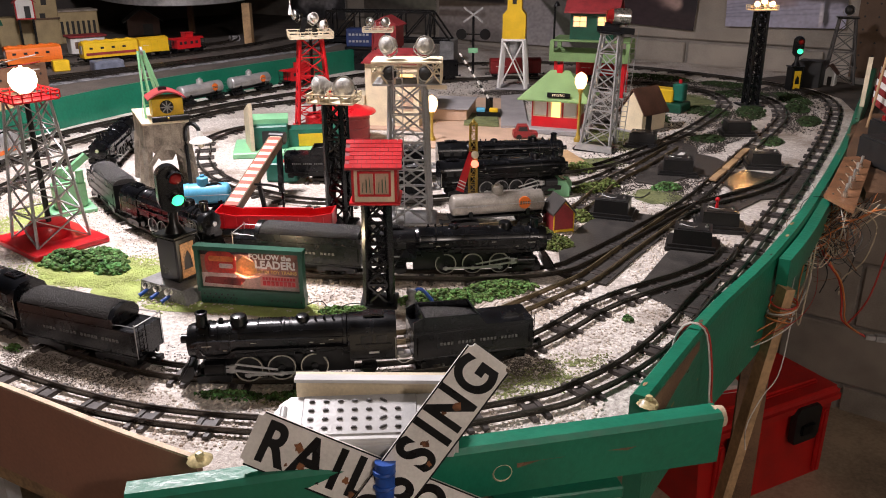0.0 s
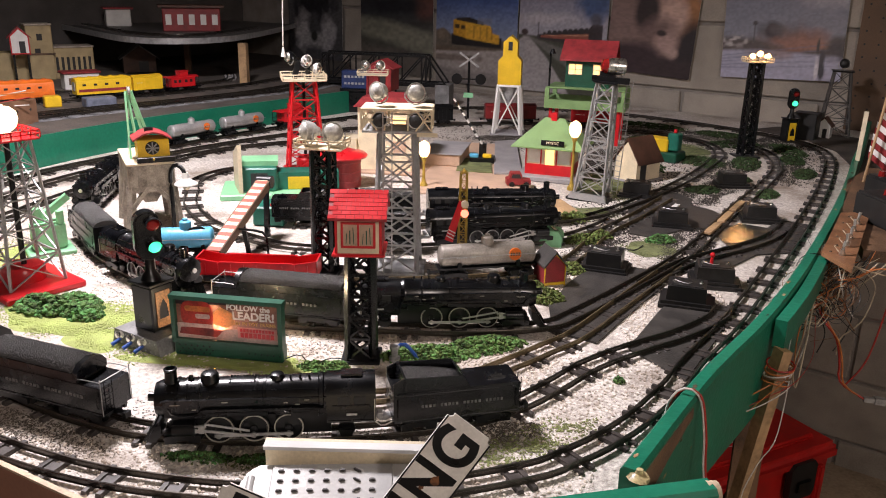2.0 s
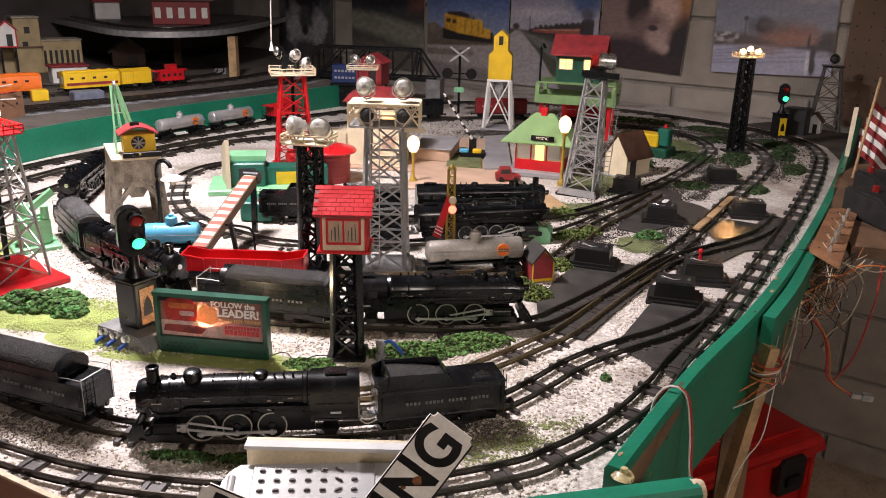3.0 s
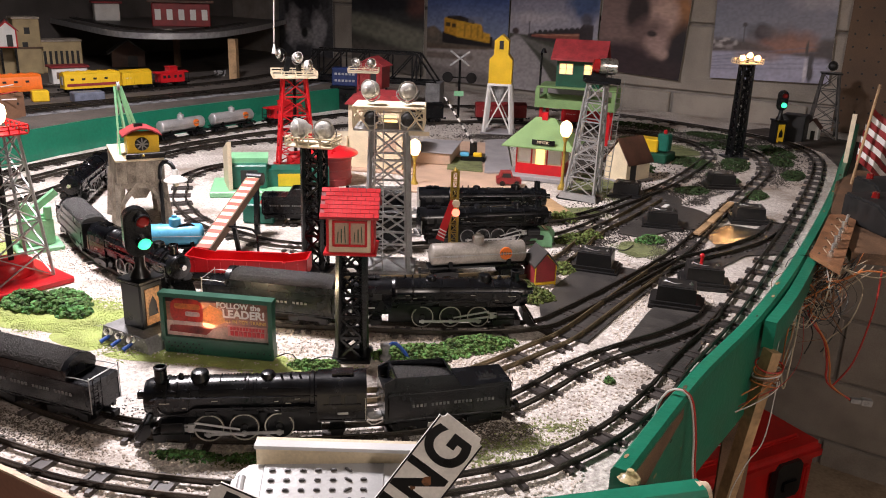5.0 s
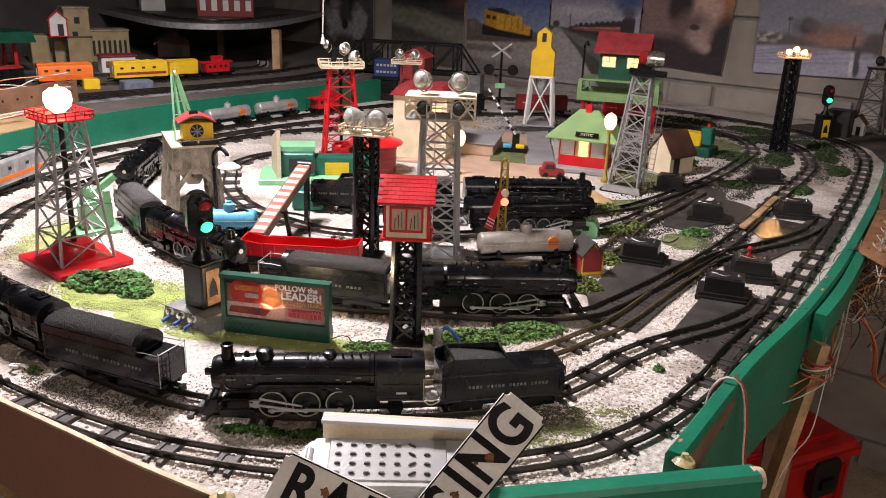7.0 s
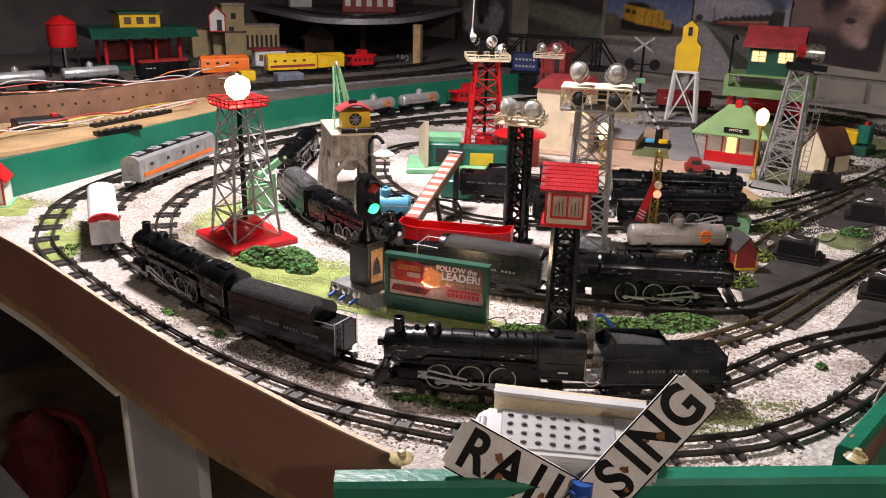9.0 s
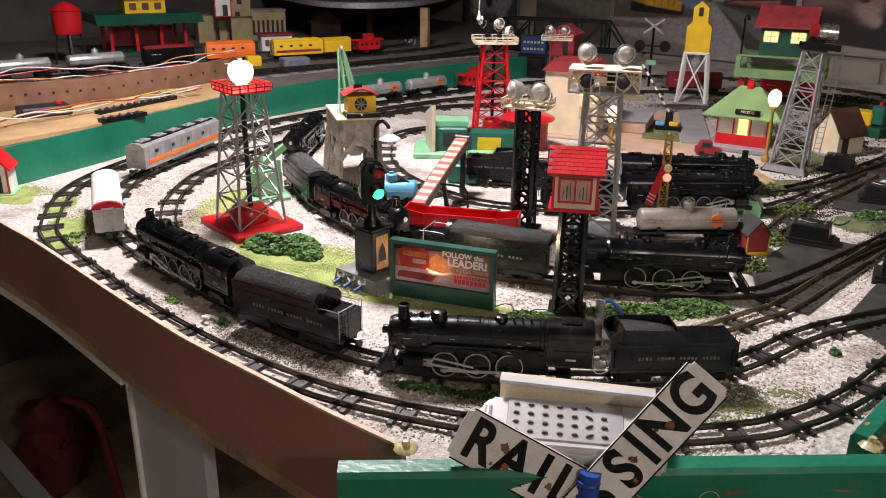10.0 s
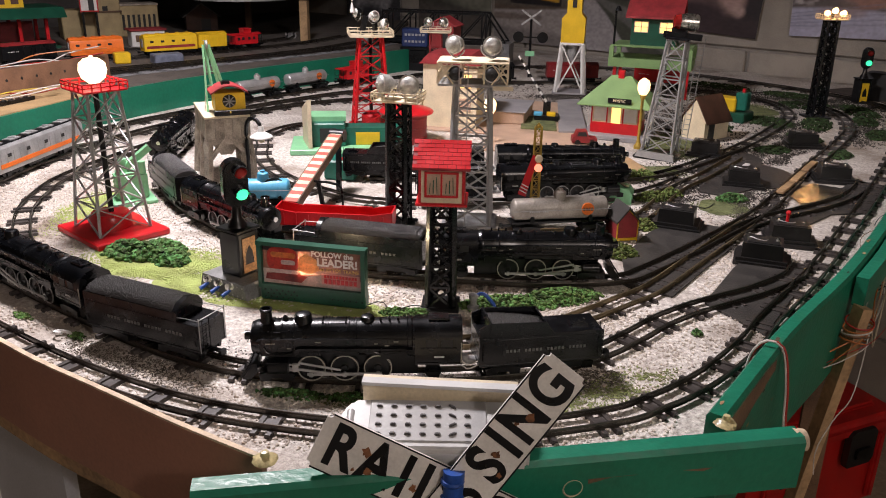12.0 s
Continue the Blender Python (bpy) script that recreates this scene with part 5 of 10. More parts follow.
def coal_bunker():
    t = thing("coal_bunker", "weathered concrete coal bunker with a yellow crane cabin and mint boom", "coal bunker", (-0.459, 1.527, 0), 32)
    w, d, z0, z1 = 0.037, 0.070, 0.088, 0.126
    for x in (-1, 1):
        for y in (-1, 0, 1):
            b = B()
            bar(b, (x * (w + 0.004), y * (d + 0.002), 0), (x * (w - 0.004), y * (d - 0.006), z0 + 0.002), 0.010, 0.012)
            part("leg", b, BUNKER, t)
        for y in (-1, 1):
            b = B()
            bar(b, (x * (w + 0.001), y * (d - 0.006), 0.028), (x * (w - 0.003), 0.0, z0 - 0.002), 0.006, 0.008)
            part("brace", b, BUNKER, t)
    for y in (-1, 1):
        for x in (-1, 1):
            b = B()
            bar(b, (x * 0.006, y * (d - 0.003), z0), (x * (w - 0.001), y * d, 0.052), 0.008, 0.007)
            part("knee_brace", b, BUNKER, t)
        b = B()
        box(b, (0, y * (d - 0.004), z0 - 0.003), (w * 2, 0.010, 0.010))
        part("cross_beam", b, BUNKER, t)
    b = B()
    box(b, (0, 0, (z0 + z1) / 2), (w * 2, d * 2, z1 - z0))
    bevelled(b, 0.001, 1)
    part("hopper", b, BUNKER, t)
    b = B()
    prism(b, [(-w + 0.004, z0), (w - 0.004, z0), (0.010, 0.052), (-0.010, 0.052)], -0.030, 0.030)
    part("chute", b, BUNKER, t)
    rnd = random.Random(17)
    for k in range(5):
        b = B()
        box(b, (-0.0296 + k * 0.0148, -d - 0.0006, (z0 + z1) / 2), (0.0140, 0.0012 + 0.0006 * rnd.random(), z1 - z0 - 0.002))
        part("board", b, BUNKER, t)
    for k in range(10):
        for s in (-1, 1):
            b = B()
            box(b, (s * (w + 0.0006), -d + 0.007 + k * 0.014, (z0 + z1) / 2), (0.0012 + 0.0006 * rnd.random(), 0.0132, z1 - z0 - 0.002))
            part("board", b, BUNKER, t)
    b = B()
    box(b, (0, 0, z1 + 0.002), (0.078, 0.146, 0.004))
    bevelled(b, 0.0008, 1)
    part("deck", b, CREAM, t, "pale deck")
    zd = z1 + 0.004
    b = B()
    box(b, (0.008, -0.045, zd + 0.022), (0.051, 0.044, 0.032))
    bevelled(b, 0.001, 1)
    cab = part("cabin", b, YELLOW, t, "yellow crane cabin")
    b = B()
    o = [(0.0315 * (k / 4 - 1), zd + 0.0365 + 0.0125 * math.sin(k * math.pi / 8)) for k in range(9)]
    prism(b, o + [(x, z + 0.0024) for x, z in o[::-1]], -0.072, -0.019, Matrix.Translation((0.007, 0, 0)))
    part("roof", b, MAROON, cab, "dull pink red roof")
    b = B()
    lathe(b, [(0.0, 0.004), (0.004, 0.004), (0.005, 0.002), (0.010, 0.002), (0.0115, 0.0), (0.0, 0.0)], 16, Matrix.Translation((0.006, -0.067, zd + 0.024)) @ pose(0, 0, 0, 90))
    drum = part("winch_drum", b, BLACKSAT, cab, "dark winch wheel")
    for k in range(8):
        a = k * math.tau / 8
        stick("spoke", drum, (0.006, -0.0705, zd + 0.024), (0.006 + 0.0105 * math.cos(a), -0.0705, zd + 0.024 + 0.0105 * math.sin(a)), 0.0018, 0.0018, GREYBASE)
    b = B()
    box(b, (0.010, -0.070, zd + 0.005), (0.062, 0.010, 0.009))
    bevelled(b, 0.001, 1)
    part("bumper", b, BLACKSAT, cab)
    b = B()
    ball(b, (0.006, -0.0755, zd + 0.006), 0.002, n=8)
    part("bumper_stud", b, GOLD, cab)
    b = B()
    box(b, (0.004, -0.048, zd + 0.052), (0.014, 0.012, 0.007))
    part("smoke_pipe", b, BLACKSAT, cab)
    top = Vector((-0.018, -0.012, 0.243))
    for x0 in (-0.026, -0.012, 0.006, 0.016):
        stick("boom_spar", t, (x0, -0.030 if x0 < 0 else -0.022, zd), top + Vector((x0 * 0.22, 0, 0)), 0.0034, 0.0044, MINT)
    for k in range(1, 5):
        q = k / 5
        a = Vector((-0.026, -0.030, zd)).lerp(top, q)
        stick("boom_tie", t, a, Vector((0.016, -0.022, zd)).lerp(top, q), 0.0016, 0.0016, MINT)
    b = B()
    lathe(b, [(0.006, -0.0025), (0.008, -0.002), (0.006, 0.0), (0.008, 0.002), (0.006, 0.0025)], 14, Matrix.Translation(top) @ pose(0, 0, 0, 0, 90, 0))
    part("boom_pulley", b, GREYMETAL, t)
    b = B()
    cyl(b, top, (-0.030, -0.020, zd), 0.0007, n=5)
    part("hoist_cable", b, WIREWHITE, t)


coal_bunker()


def billboard():
    t = thing("billboard", "green framed lit billboard with a red toy train picture", "billboard", (-0.131, 1.024, 0), -3)
    w, h = 0.134, 0.076
    b = B()
    box(b, (0, 0.004, 0.012), (w, 0.016, 0.020))
    bevelled(b, 0.002, 1)
    part("base", b, DARKGREEN, t)
    b = B()
    for x in range(17):
        for z in range(3):
            if abs(x - 8) < 3 or (x > 8 and z != 1):
                continue
            cyl(b, (-0.060 + x * 0.0075 + (z % 2) * 0.0035, -0.0048, 0.007 + z * 0.0045), (-0.060 + x * 0.0075 + (z % 2) * 0.0035, -0.0036, 0.007 + z * 0.0045), 0.0011, n=6)
    part("grille_holes", b, BLACKSAT, t)
    b = B()
    for s in (-1, 1):
        box(b, (s * (w / 2 - 0.002), 0, 0.048), (0.005, 0.012, 0.058))
    box(b, (0, 0, h), (w + 0.003, 0.013, 0.005))
    box(b, (0, 0, 0.0225), (w, 0.012, 0.003))
    part("frame", b, DARKGREEN, t)
    b = B()
    b.faces.new([b.verts.new(v) for v in ((-0.063, 0, 0.023), (0.063, 0, 0.023), (0.063, 0, 0.075), (-0.063, 0, 0.075))])
    pic = part("picture", b, print_mat("printed_dark_brown", (0.2, 0.085, 0.06), 0.5, 22, (0.05, 0.03, 0.03)), t, "printed picture of a red train in snow")

    def patch(outline, m, d=0.0):
        b = B()
        b.faces.new([b.verts.new((x, -0.0006 - d, z)) for x, z in outline])
        part("printed_shape", b, m, pic)

    def round_box(x, z, sx, sz, c):
        return [(x + k * (sx / 2 - c) + c * math.cos(a), z + l * (sz / 2 - c) + c * math.sin(a)) for k, l, q in ((1, 1, 0), (-1, 1, 1), (-1, -1, 2), (1, -1, 3)) for a in [q * math.pi / 2 + j * math.pi / 8 for j in range(5)]]
    snow = print_mat("printed_snow", (0.72, 0.62, 0.57), 0.2, 50)
    red = print_mat("printed_red", (0.55, 0.045, 0.03), 0.3, 60)
    patch([(-0.063, 0.0235), (0.063, 0.0235), (0.063, 0.036), (0.012, 0.040), (-0.02, 0.0345), (-0.063, 0.038)], snow)
    patch(round_box(-0.037, 0.0555, 0.040, 0.031, 0.011), red, 0.0003)
    patch(round_box(-0.036, 0.0615, 0.032, 0.007, 0.003), print_mat("printed_orange", (0.75, 0.24, 0.06), 0.3, 70), 0.0006)
    patch(round_box(-0.030, 0.0525, 0.018, 0.006, 0.002), snow, 0.0006)
    patch(round_box(-0.040, 0.0405, 0.046, 0.005, 0.002), snow, 0.0006)
    patch([(-0.060, 0.029), (-0.014, 0.0275), (-0.006, 0.036), (-0.020, 0.0385), (-0.058, 0.037)], print_mat("printed_dark_red", (0.3, 0.04, 0.035), 0.3, 60), 0.0003)
    patch([(-0.018, 0.044), (-0.002, 0.040), (0.010, 0.046), (0.006, 0.060), (-0.008, 0.066), (-0.017, 0.058)], print_mat("printed_flame_yellow", (0.85, 0.5, 0.2), 0.3, 80), 0.0003)
    patch([(-0.063, 0.066), (0.0, 0.069), (0.0, 0.0745), (-0.063, 0.0745)], print_mat("printed_dark_sky", (0.06, 0.03, 0.035), 0.4, 40), 0.0002)
    m = pose(0.033, -0.0012, 0.064, 90)
    lettering("FOLLOW the", 0.0092, WHITE, pic, pose(0.026, -0.0012, 0.0665, 90), bold=0.00022)
    lettering("LEADER!", 0.0135, WHITE, pic, pose(0.032, -0.0012, 0.0565, 90), bold=0.0004)
    lettering("#1 IN TOY TRAINS", 0.0058, mat("printed_yellow", (0.55, 0.36, 0.08), 0.4, bump=0), pic, pose(0.0345, -0.0012, 0.0475, 90))
    patch(round_box(0.036, 0.036, 0.048, 0.014, 0.001), print_mat("printed_pink", (0.75, 0.42, 0.38), 0.1), 0.0006)
    for z, n, hh in ((0.0395, 11, 0.0035), (0.0335, 8, 0.0055)):
        for k in range(n):
            b = B()
            box(b, (0.036 - 0.021 + (k + 0.5) * 0.042 / n, -0.002, z), (0.030 / n, 0.0006, hh))
            part("plain_bar", b, RED, pic)
    b = B()
    tube(b, [(0.066, 0.006, 0.004), (0.085, 0.004, 0.012), (0.10, 0.0, 0.002), (0.12, 0.01, 0.008), (0.15, 0.02, 0.003)], 0.0007, 5, 0.008)
    part("lead_wire", b, WIREBLACK, t)


billboard()


def block_signal(place, turn, base_w, base_d, pic_material, label, tall=1.0, wide_base=True, face=60):
    t = thing("block_signal", label, "railway signal", (*place, 0), turn, "block signals")
    z = 0.0
    if wide_base:
        b = B()
        prism(b, [(-base_w / 2, 0), (base_w / 2, 0), (base_w / 2 - 0.006, 0.020), (-base_w / 2 + 0.006, 0.020)], -base_d / 2, base_d / 2)
        bevelled(b, 0.0015, 1)
        part("base", b, GREYBASE, t, "grey riveted base")
        b = B()
        for k in range(9):
            for s in (0.004, 0.016):
                ball(b, (-base_w / 2 + 0.008 + k * (base_w - 0.016) / 8, -base_d / 2 - 0.0002, s), 0.0011, n=6)
        part("rivets", b, GREYMETAL, t)
        for k in range(3):
            x = -base_w / 2 + 0.015 + k * 0.020
            b = B()
            cyl(b, (x, -base_d / 2 + 0.002, 0.009), (x - 0.003, -base_d / 2 - 0.011, 0.0035), 0.0021, 0.0026, 10)
            term = part("terminal", b, BLUETAPE, t, "blue wire terminal")
            b = B()
            lathe(b, [(0.0048, 0), (0.0048, 0.003), (0.0030, 0.003), (0.0030, 0.0065), (0.0042, 0.0065), (0.0042, 0.009), (0.0, 0.0095)], 6, Matrix.Translation((x + 0.003, -base_d / 2 + 0.002, 0.0145)) @ pose(0, 0, 0, 78))
            part("nut", b, CHROME, term)
        z = 0.020
    b = B()
    w = 0.034
    hh = 0.058 * tall
    box(b, (0, 0, z + hh / 2), (w, w, hh))
    bevelled(b, 0.002, 1)
    part("relay_box", b, BLACKSAT, t)
    plate(t, "box_top", w + 0.005, w + 0.005, z + hh, 0.004, BLACKSAT)
    b = B()
    box(b, (w / 2 + 0.0005, 0, z + hh * 0.48), (0.0012, w * 0.62, hh * 0.78))
    pic = part("side_picture", b, pic_material, t, "printed side panel")
    b = B()
    prism(b, [(-0.007, -0.012), (0.007, -0.012), (0.005, 0.004), (0.0, 0.013), (-0.006, 0.002)], 0, 0.001, Matrix.Translation((w / 2 + 0.0012, 0, z + hh * 0.48)) @ pose(0, 0, 0, 0, 0, 90))
    part("printed_shape", b, BLACKSAT, pic)
    zt = z + hh + 0.004
    b = B()
    lathe(b, [(0.0125, 0), (0.010, 0.006), (0.006, 0.012), (0.0055, 0.036), (0.0, 0.036)], 14, Matrix.Translation((0, 0, zt)))
    part("mast", b, BLACKSAT, t)
    # rounded signal head
    b = B()
    zc = zt + 0.056
    outline = [(0.0155 * math.cos(a), 0.014 * (1 if math.sin(a) > 0 else -1) + 0.0155 * math.sin(a)) for a in [k * math.tau / 24 + 0.01 for k in range(24)]]
    prism(b, outline, -0.010, 0.010, Matrix.Translation((0, 0, zc)))
    bevelled(b, 0.002, 2)
    head = part("signal_head", b, BLACK, t, at=pose(0, 0, 0, 0, 0, face))
    for dz, m, lab in ((0.014, REDLENS, "dark red lens"), (-0.013, GREENLIGHT, "lit green lens")):
        b = B()
        lathe(b, [(0.0, 0.005), (0.005, 0.004), (0.008, 0.0), (0.0, 0.0)], 16, Matrix.Translation((0.006, -0.010, zc + dz)) @ pose(0, 0, 0, 90))
        part("lens", b, m, head, lab)
        b = B()
        pts = [Vector((0.006 + 0.0088 * math.cos(a), -0.014, zc + dz + 0.0088 * math.sin(a))) for a in [math.pi * k / 8 for k in range(9)]]
        sweep(b, pts, [(-0.0005, -0.005), (0.0005, -0.005), (0.0005, 0.005), (-0.0005, 0.005)], up=(0, 1, 0))
        part("visor", b, BLACK, head)
    if wide_base:
        ladder(t, 0.02, zt, zc, 0.008, GREYMETAL, -0.02)
    return t


PICB = mat("brown_printed_panel", (0.3, 0.15, 0.06), 0.5, vary=0.4, scale=50, bump=0)
block_signal((-0.237, 1.060), -25, 0.085, 0.062, PICB, "black block signal with a green light on a grey base")
block_signal((0.975, 2.66), -75, 0.06, 0.06, YELLOW, "black block signal with a green light and a yellow panel", 1.15, False, 58)


def pierced_mast(t, w, h, material, z0=0.0, w1=None):
    """A square mast of four angle posts with diagonal web between them."""
    lattice(t, w, w1 or w, h, max(4, int(h / 0.024)), 0.0062, material, z0)


def watch_hut():
    t = thing("watchman_shanty", "red and cream tin shanty on a black lattice mast", "shanty", (0.021, 1.052, 0), 6)
    plate(t, "foot", 0.046, 0.046, 0, 0.004, BLACKSAT)
    pierced_mast(t, 0.029, 0.131, BLACK, 0.004, 0.0255)
    plate(t, "floor", 0.068, 0.060, 0.129, 0.004, RED)
    b = B()
    box(b, (0, 0, 0.156), (0.058, 0.050, 0.048))
    body = part("wall", b, CREAM, t)
    b = B()
    for s in (-1, 1):
        box(b, (s * 0.028, -0.0256, 0.156), (0.003, 0.0012, 0.048))
    box(b, (0, -0.0256, 0.179), (0.058, 0.0012, 0.003))
    box(b, (0, -0.0256, 0.158), (0.0025, 0.0016, 0.030))
    for z in (0.142, 0.1735):
        box(b, (0, -0.0258, z), (0.042, 0.0016, 0.003))
    for s in (-1, 1):
        box(b, (s * 0.0205, -0.0258, 0.158), (0.003, 0.0016, 0.034))
    for s in (-1, 1):
        box(b, (s * 0.0294, 0, 0.156), (0.0012, 0.05, 0.046))
    part("red_trim", b, RED, body, "red painted trim")
    for s in (-1, 1):
        b = B()
        box(b, (s * 0.0105, -0.0254, 0.158), (0.017, 0.001, 0.028))
        win = part("window", b, TANPAPER, body, "printed window")
        b = B()
        for k in range(3):
            bar(b, (s * 0.0105 - 0.005 + k * 0.005, -0.0262, 0.146), (s * 0.0105 - 0.004 + k * 0.004, -0.0262, 0.160 + 0.004 * k), 0.0013, 0.0008)
        part("printed_shape", b, DARKGREEN, win)
    b = B()
    prism(b, [(-0.036, 0.179), (0.0, 0.208), (0.036, 0.179), (0.036, 0.1815), (0.0, 0.2105), (-0.036, 0.1815)], -0.037, 0.037, pose(0, 0, 0, 0, 0, 90))
    roof = part("roof", b, MAROON, t)
    b = B()
    for s in (-1, 1):
        n = Vector((0, s * 0.63, 0.777))
        for i in range(7):
            f = i / 7
            for k in range(7):
                x = -0.037 + (k + (0.5 if i % 2 else 0)) * 0.0113
                if x + 0.0105 > 0.0372:
                    wd = 0.037 - x
                else:
                    wd = 0.0105
                if wd < 0.002:
                    continue
                y0, z0 = -s * 0.0 + s * 0.036 * (1 - f - 0.5 / 7), 0.1818 + 0.029 * (f + 0.5 / 7)
                box(b, (x + wd / 2, y0, z0), (wd, 0.0058, 0.0012), Matrix.Rotation(s * -radians(38.9), 3, "X"))
    part("brick_print", b, RED, roof, "bright red brick-pattern roofing")
    for ob in t.children:
        if ob.name.split(".")[0] in ("floor", "wall", "roof"):
            ob.matrix_basis = Matrix.Translation((0, 0, 0.1715)) @ Matrix.Scale(0.875, 4) @ Matrix.Translation((0, 0, -0.1715))


watch_hut()


def twin_tower():
    t = thing("floodlight_tower", "black pierced mast with two silver floodlights", "floodlight tower", (-0.092, 1.335, 0), -5)
    plate(t, "foot", 0.05, 0.05, 0, 0.006, BLACKSAT)
    pierced_mast(t, 0.027, 0.188, BLACK, 0.006, 0.025)
    plate(t, "platform", 0.070, 0.046, 0.194, 0.003, CREAM)
    railing(t, 0.070, 0.046, 0.197, 0.011, CREAM)
    floodlight(t, (-0.018, -0.006, 0.219), (-0.75, -0.6, 0.05), 0.0150, FLOODSHELL, FLOODSHELL)
    floodlight(t, (0.018, -0.004, 0.219), (0.15, -1, 0.05), 0.0150, FLOODSHELL, FLOODSHELL)


twin_tower()


def big_tower():
    t = thing("floodlight_tower", "grey lattice tower with four silver floodlights and a ladder", "floodlight tower", (0.014, 1.372, 0), 4)
    plate(t, "foot", 0.085, 0.075, 0, 0.005, GREYMETAL)
    lattice(t, 0.064, 0.050, 0.213, 5, 0.0055, GREYMETAL, 0.005)
    plate(t, "platform", 0.102, 0.060, 0.218, 0.004, GREYMETAL)
    railing(t, 0.102, 0.060, 0.222, 0.030, CREAM, 0.0012, 3)
    b = B()
    for s in (-1, 1):
        for y in (-0.031, 0.031):
            bar(b, (s * 0.051, y, 0.222), (s * 0.028, y, 0.252), 0.002)
            bar(b, (s * 0.028, y, 0.222), (s * 0.051, y, 0.252), 0.002)
    tagged(part("side_brace", b, CREAM, t), kind="stuff")
    plate(t, "upper_deck", 0.102, 0.060, 0.252, 0.002, CREAM)
    ladder(t, -0.040, 0.006, 0.25, 0.013, SILVER, -0.012)
    for x, aim in ((-0.0265, (-0.55, -0.85, 0.05)), (0.0265, (0.10, -1, 0.0))):
        floodlight(t, (x, -0.012, 0.276), aim, 0.0135, FLOODSHELL, FLOODSHELL)
    for x in (-0.024, 0.028):
        floodlight(t, (x, -0.024, 0.237), (0.1 * (1 if x > 0 else -1), -1, 0.0), 0.0118, FLOODSHELL, PLASTICBLACK)
    b = B()
    box(b, (0.045, -0.033, 0.2175), (0.03, 0.002, 0.006))
    part("name_plate", b, CREAM, t)


big_tower()


def red_tower():
    t = thing("floodlight_tower", "bright red lattice tower with white floodlights", "floodlight tower", (-0.304, 2.01, 0), 20)
    plate(t, "foot", 0.10, 0.10, 0, 0.006, RED)
    lattice(t, 0.082, 0.050, 0.205, 5, 0.005, RED, 0.006)
    b = B()
    lathe(b, [(0.022, 0), (0.022, 0.024), (0.016, 0.03), (0.0, 0.03)], 16, Matrix.Translation((0, 0, 0.006)))
    part("housing", b, RED, t)
    b = B()
    cyl(b, (0, 0, 0.03), (0, 0, 0.21), 0.004, n=8)
    part("core_rod", b, BLACKSAT, t)
    plate(t, "platform", 0.098, 0.078, 0.211, 0.003, CREAM)
    railing(t, 0.098, 0.078, 0.214, 0.012, CREAM, 0.001, 4)
    floodlight(t, (-0.028, 0.0, 0.262), (-0.9, -0.4, 0.1), 0.013, BLACKSAT)
    floodlight(t, (0.006, -0.02, 0.256), (0.5, -0.8, 0.1), 0.012, WHITE)
    floodlight(t, (0.030, -0.012, 0.238), (0.9, -0.5, 0.0), 0.0125, WHITE)
    b = B()
    bar(b, (-0.02, 0, 0.214), (-0.01, 0, 0.255), 0.012, 0.012)
    bar(b, (0.012, -0.005, 0.214), (0.008, -0.01, 0.243), 0.008, 0.008)
    part("lamp_stand", b, BLACKSAT, t)


red_tower()


def grey_tower():
    t = thing("beacon_tower", "grey lattice tower with a red and silver spotlight", "beacon tower", (0.345, 1.885, -0.002), -16)
    t.matrix_basis = pose(0.348, 1.885, -0.002, 0, 3.5, 0) @ pose(0, 0, 0, 0, 0, -16)
    plate(t, "base", 0.090, 0.088, 0, 0.006, BLACKSAT)
    b = B()
    prism(b, [(-0.040, 0.004), (0.040, 0.004), (0.036, 0.016), (-0.036, 0.016)], -0.0465, -0.034)
    part("base_edge", b, SILVER, t, "silver bevelled front edge")
    lattice(t, 0.062, 0.035, 0.232, 6, 0.0046, SILVER, 0.010)
    plate(t, "platform", 0.048, 0.048, 0.242, 0.004, BLACKSAT)
    ladder(t, 0.03, 0.01, 0.25, 0.012, GREYMETAL, 0.042)
    b = B()
    bar(b, (-0.03, -0.01, 0.25), (0.045, 0.0, 0.25), 0.010, 0.012)
    box(b, (0.0, 0.0, 0.258), (0.030, 0.022, 0.014))
    part("lamp_cradle", b, BLACKSAT, t)
    b = B()
    lathe(b, [(0.0, -0.018), (0.014, -0.016), (0.0165, -0.004), (0.0165, 0.018), (0.015, 0.02), (0.0, 0.02)], 20, Matrix.Translation((0.012, -0.002, 0.277)) @ pose(0, 0, 0, 0, 90, 25))
    drum = part("lamp_drum", b, CHROME, t)
    b = B()
    lathe(b, [(0.0, -0.022), (0.012, -0.020), (0.0155, -0.010), (0.0, -0.010)], 18, Matrix.Translation((0.006, -0.004, 0.277)) @ pose(0, 0, 0, 0, 90, 25))
    part("lens", b, REDLENS, drum, "red lens")


grey_tower()


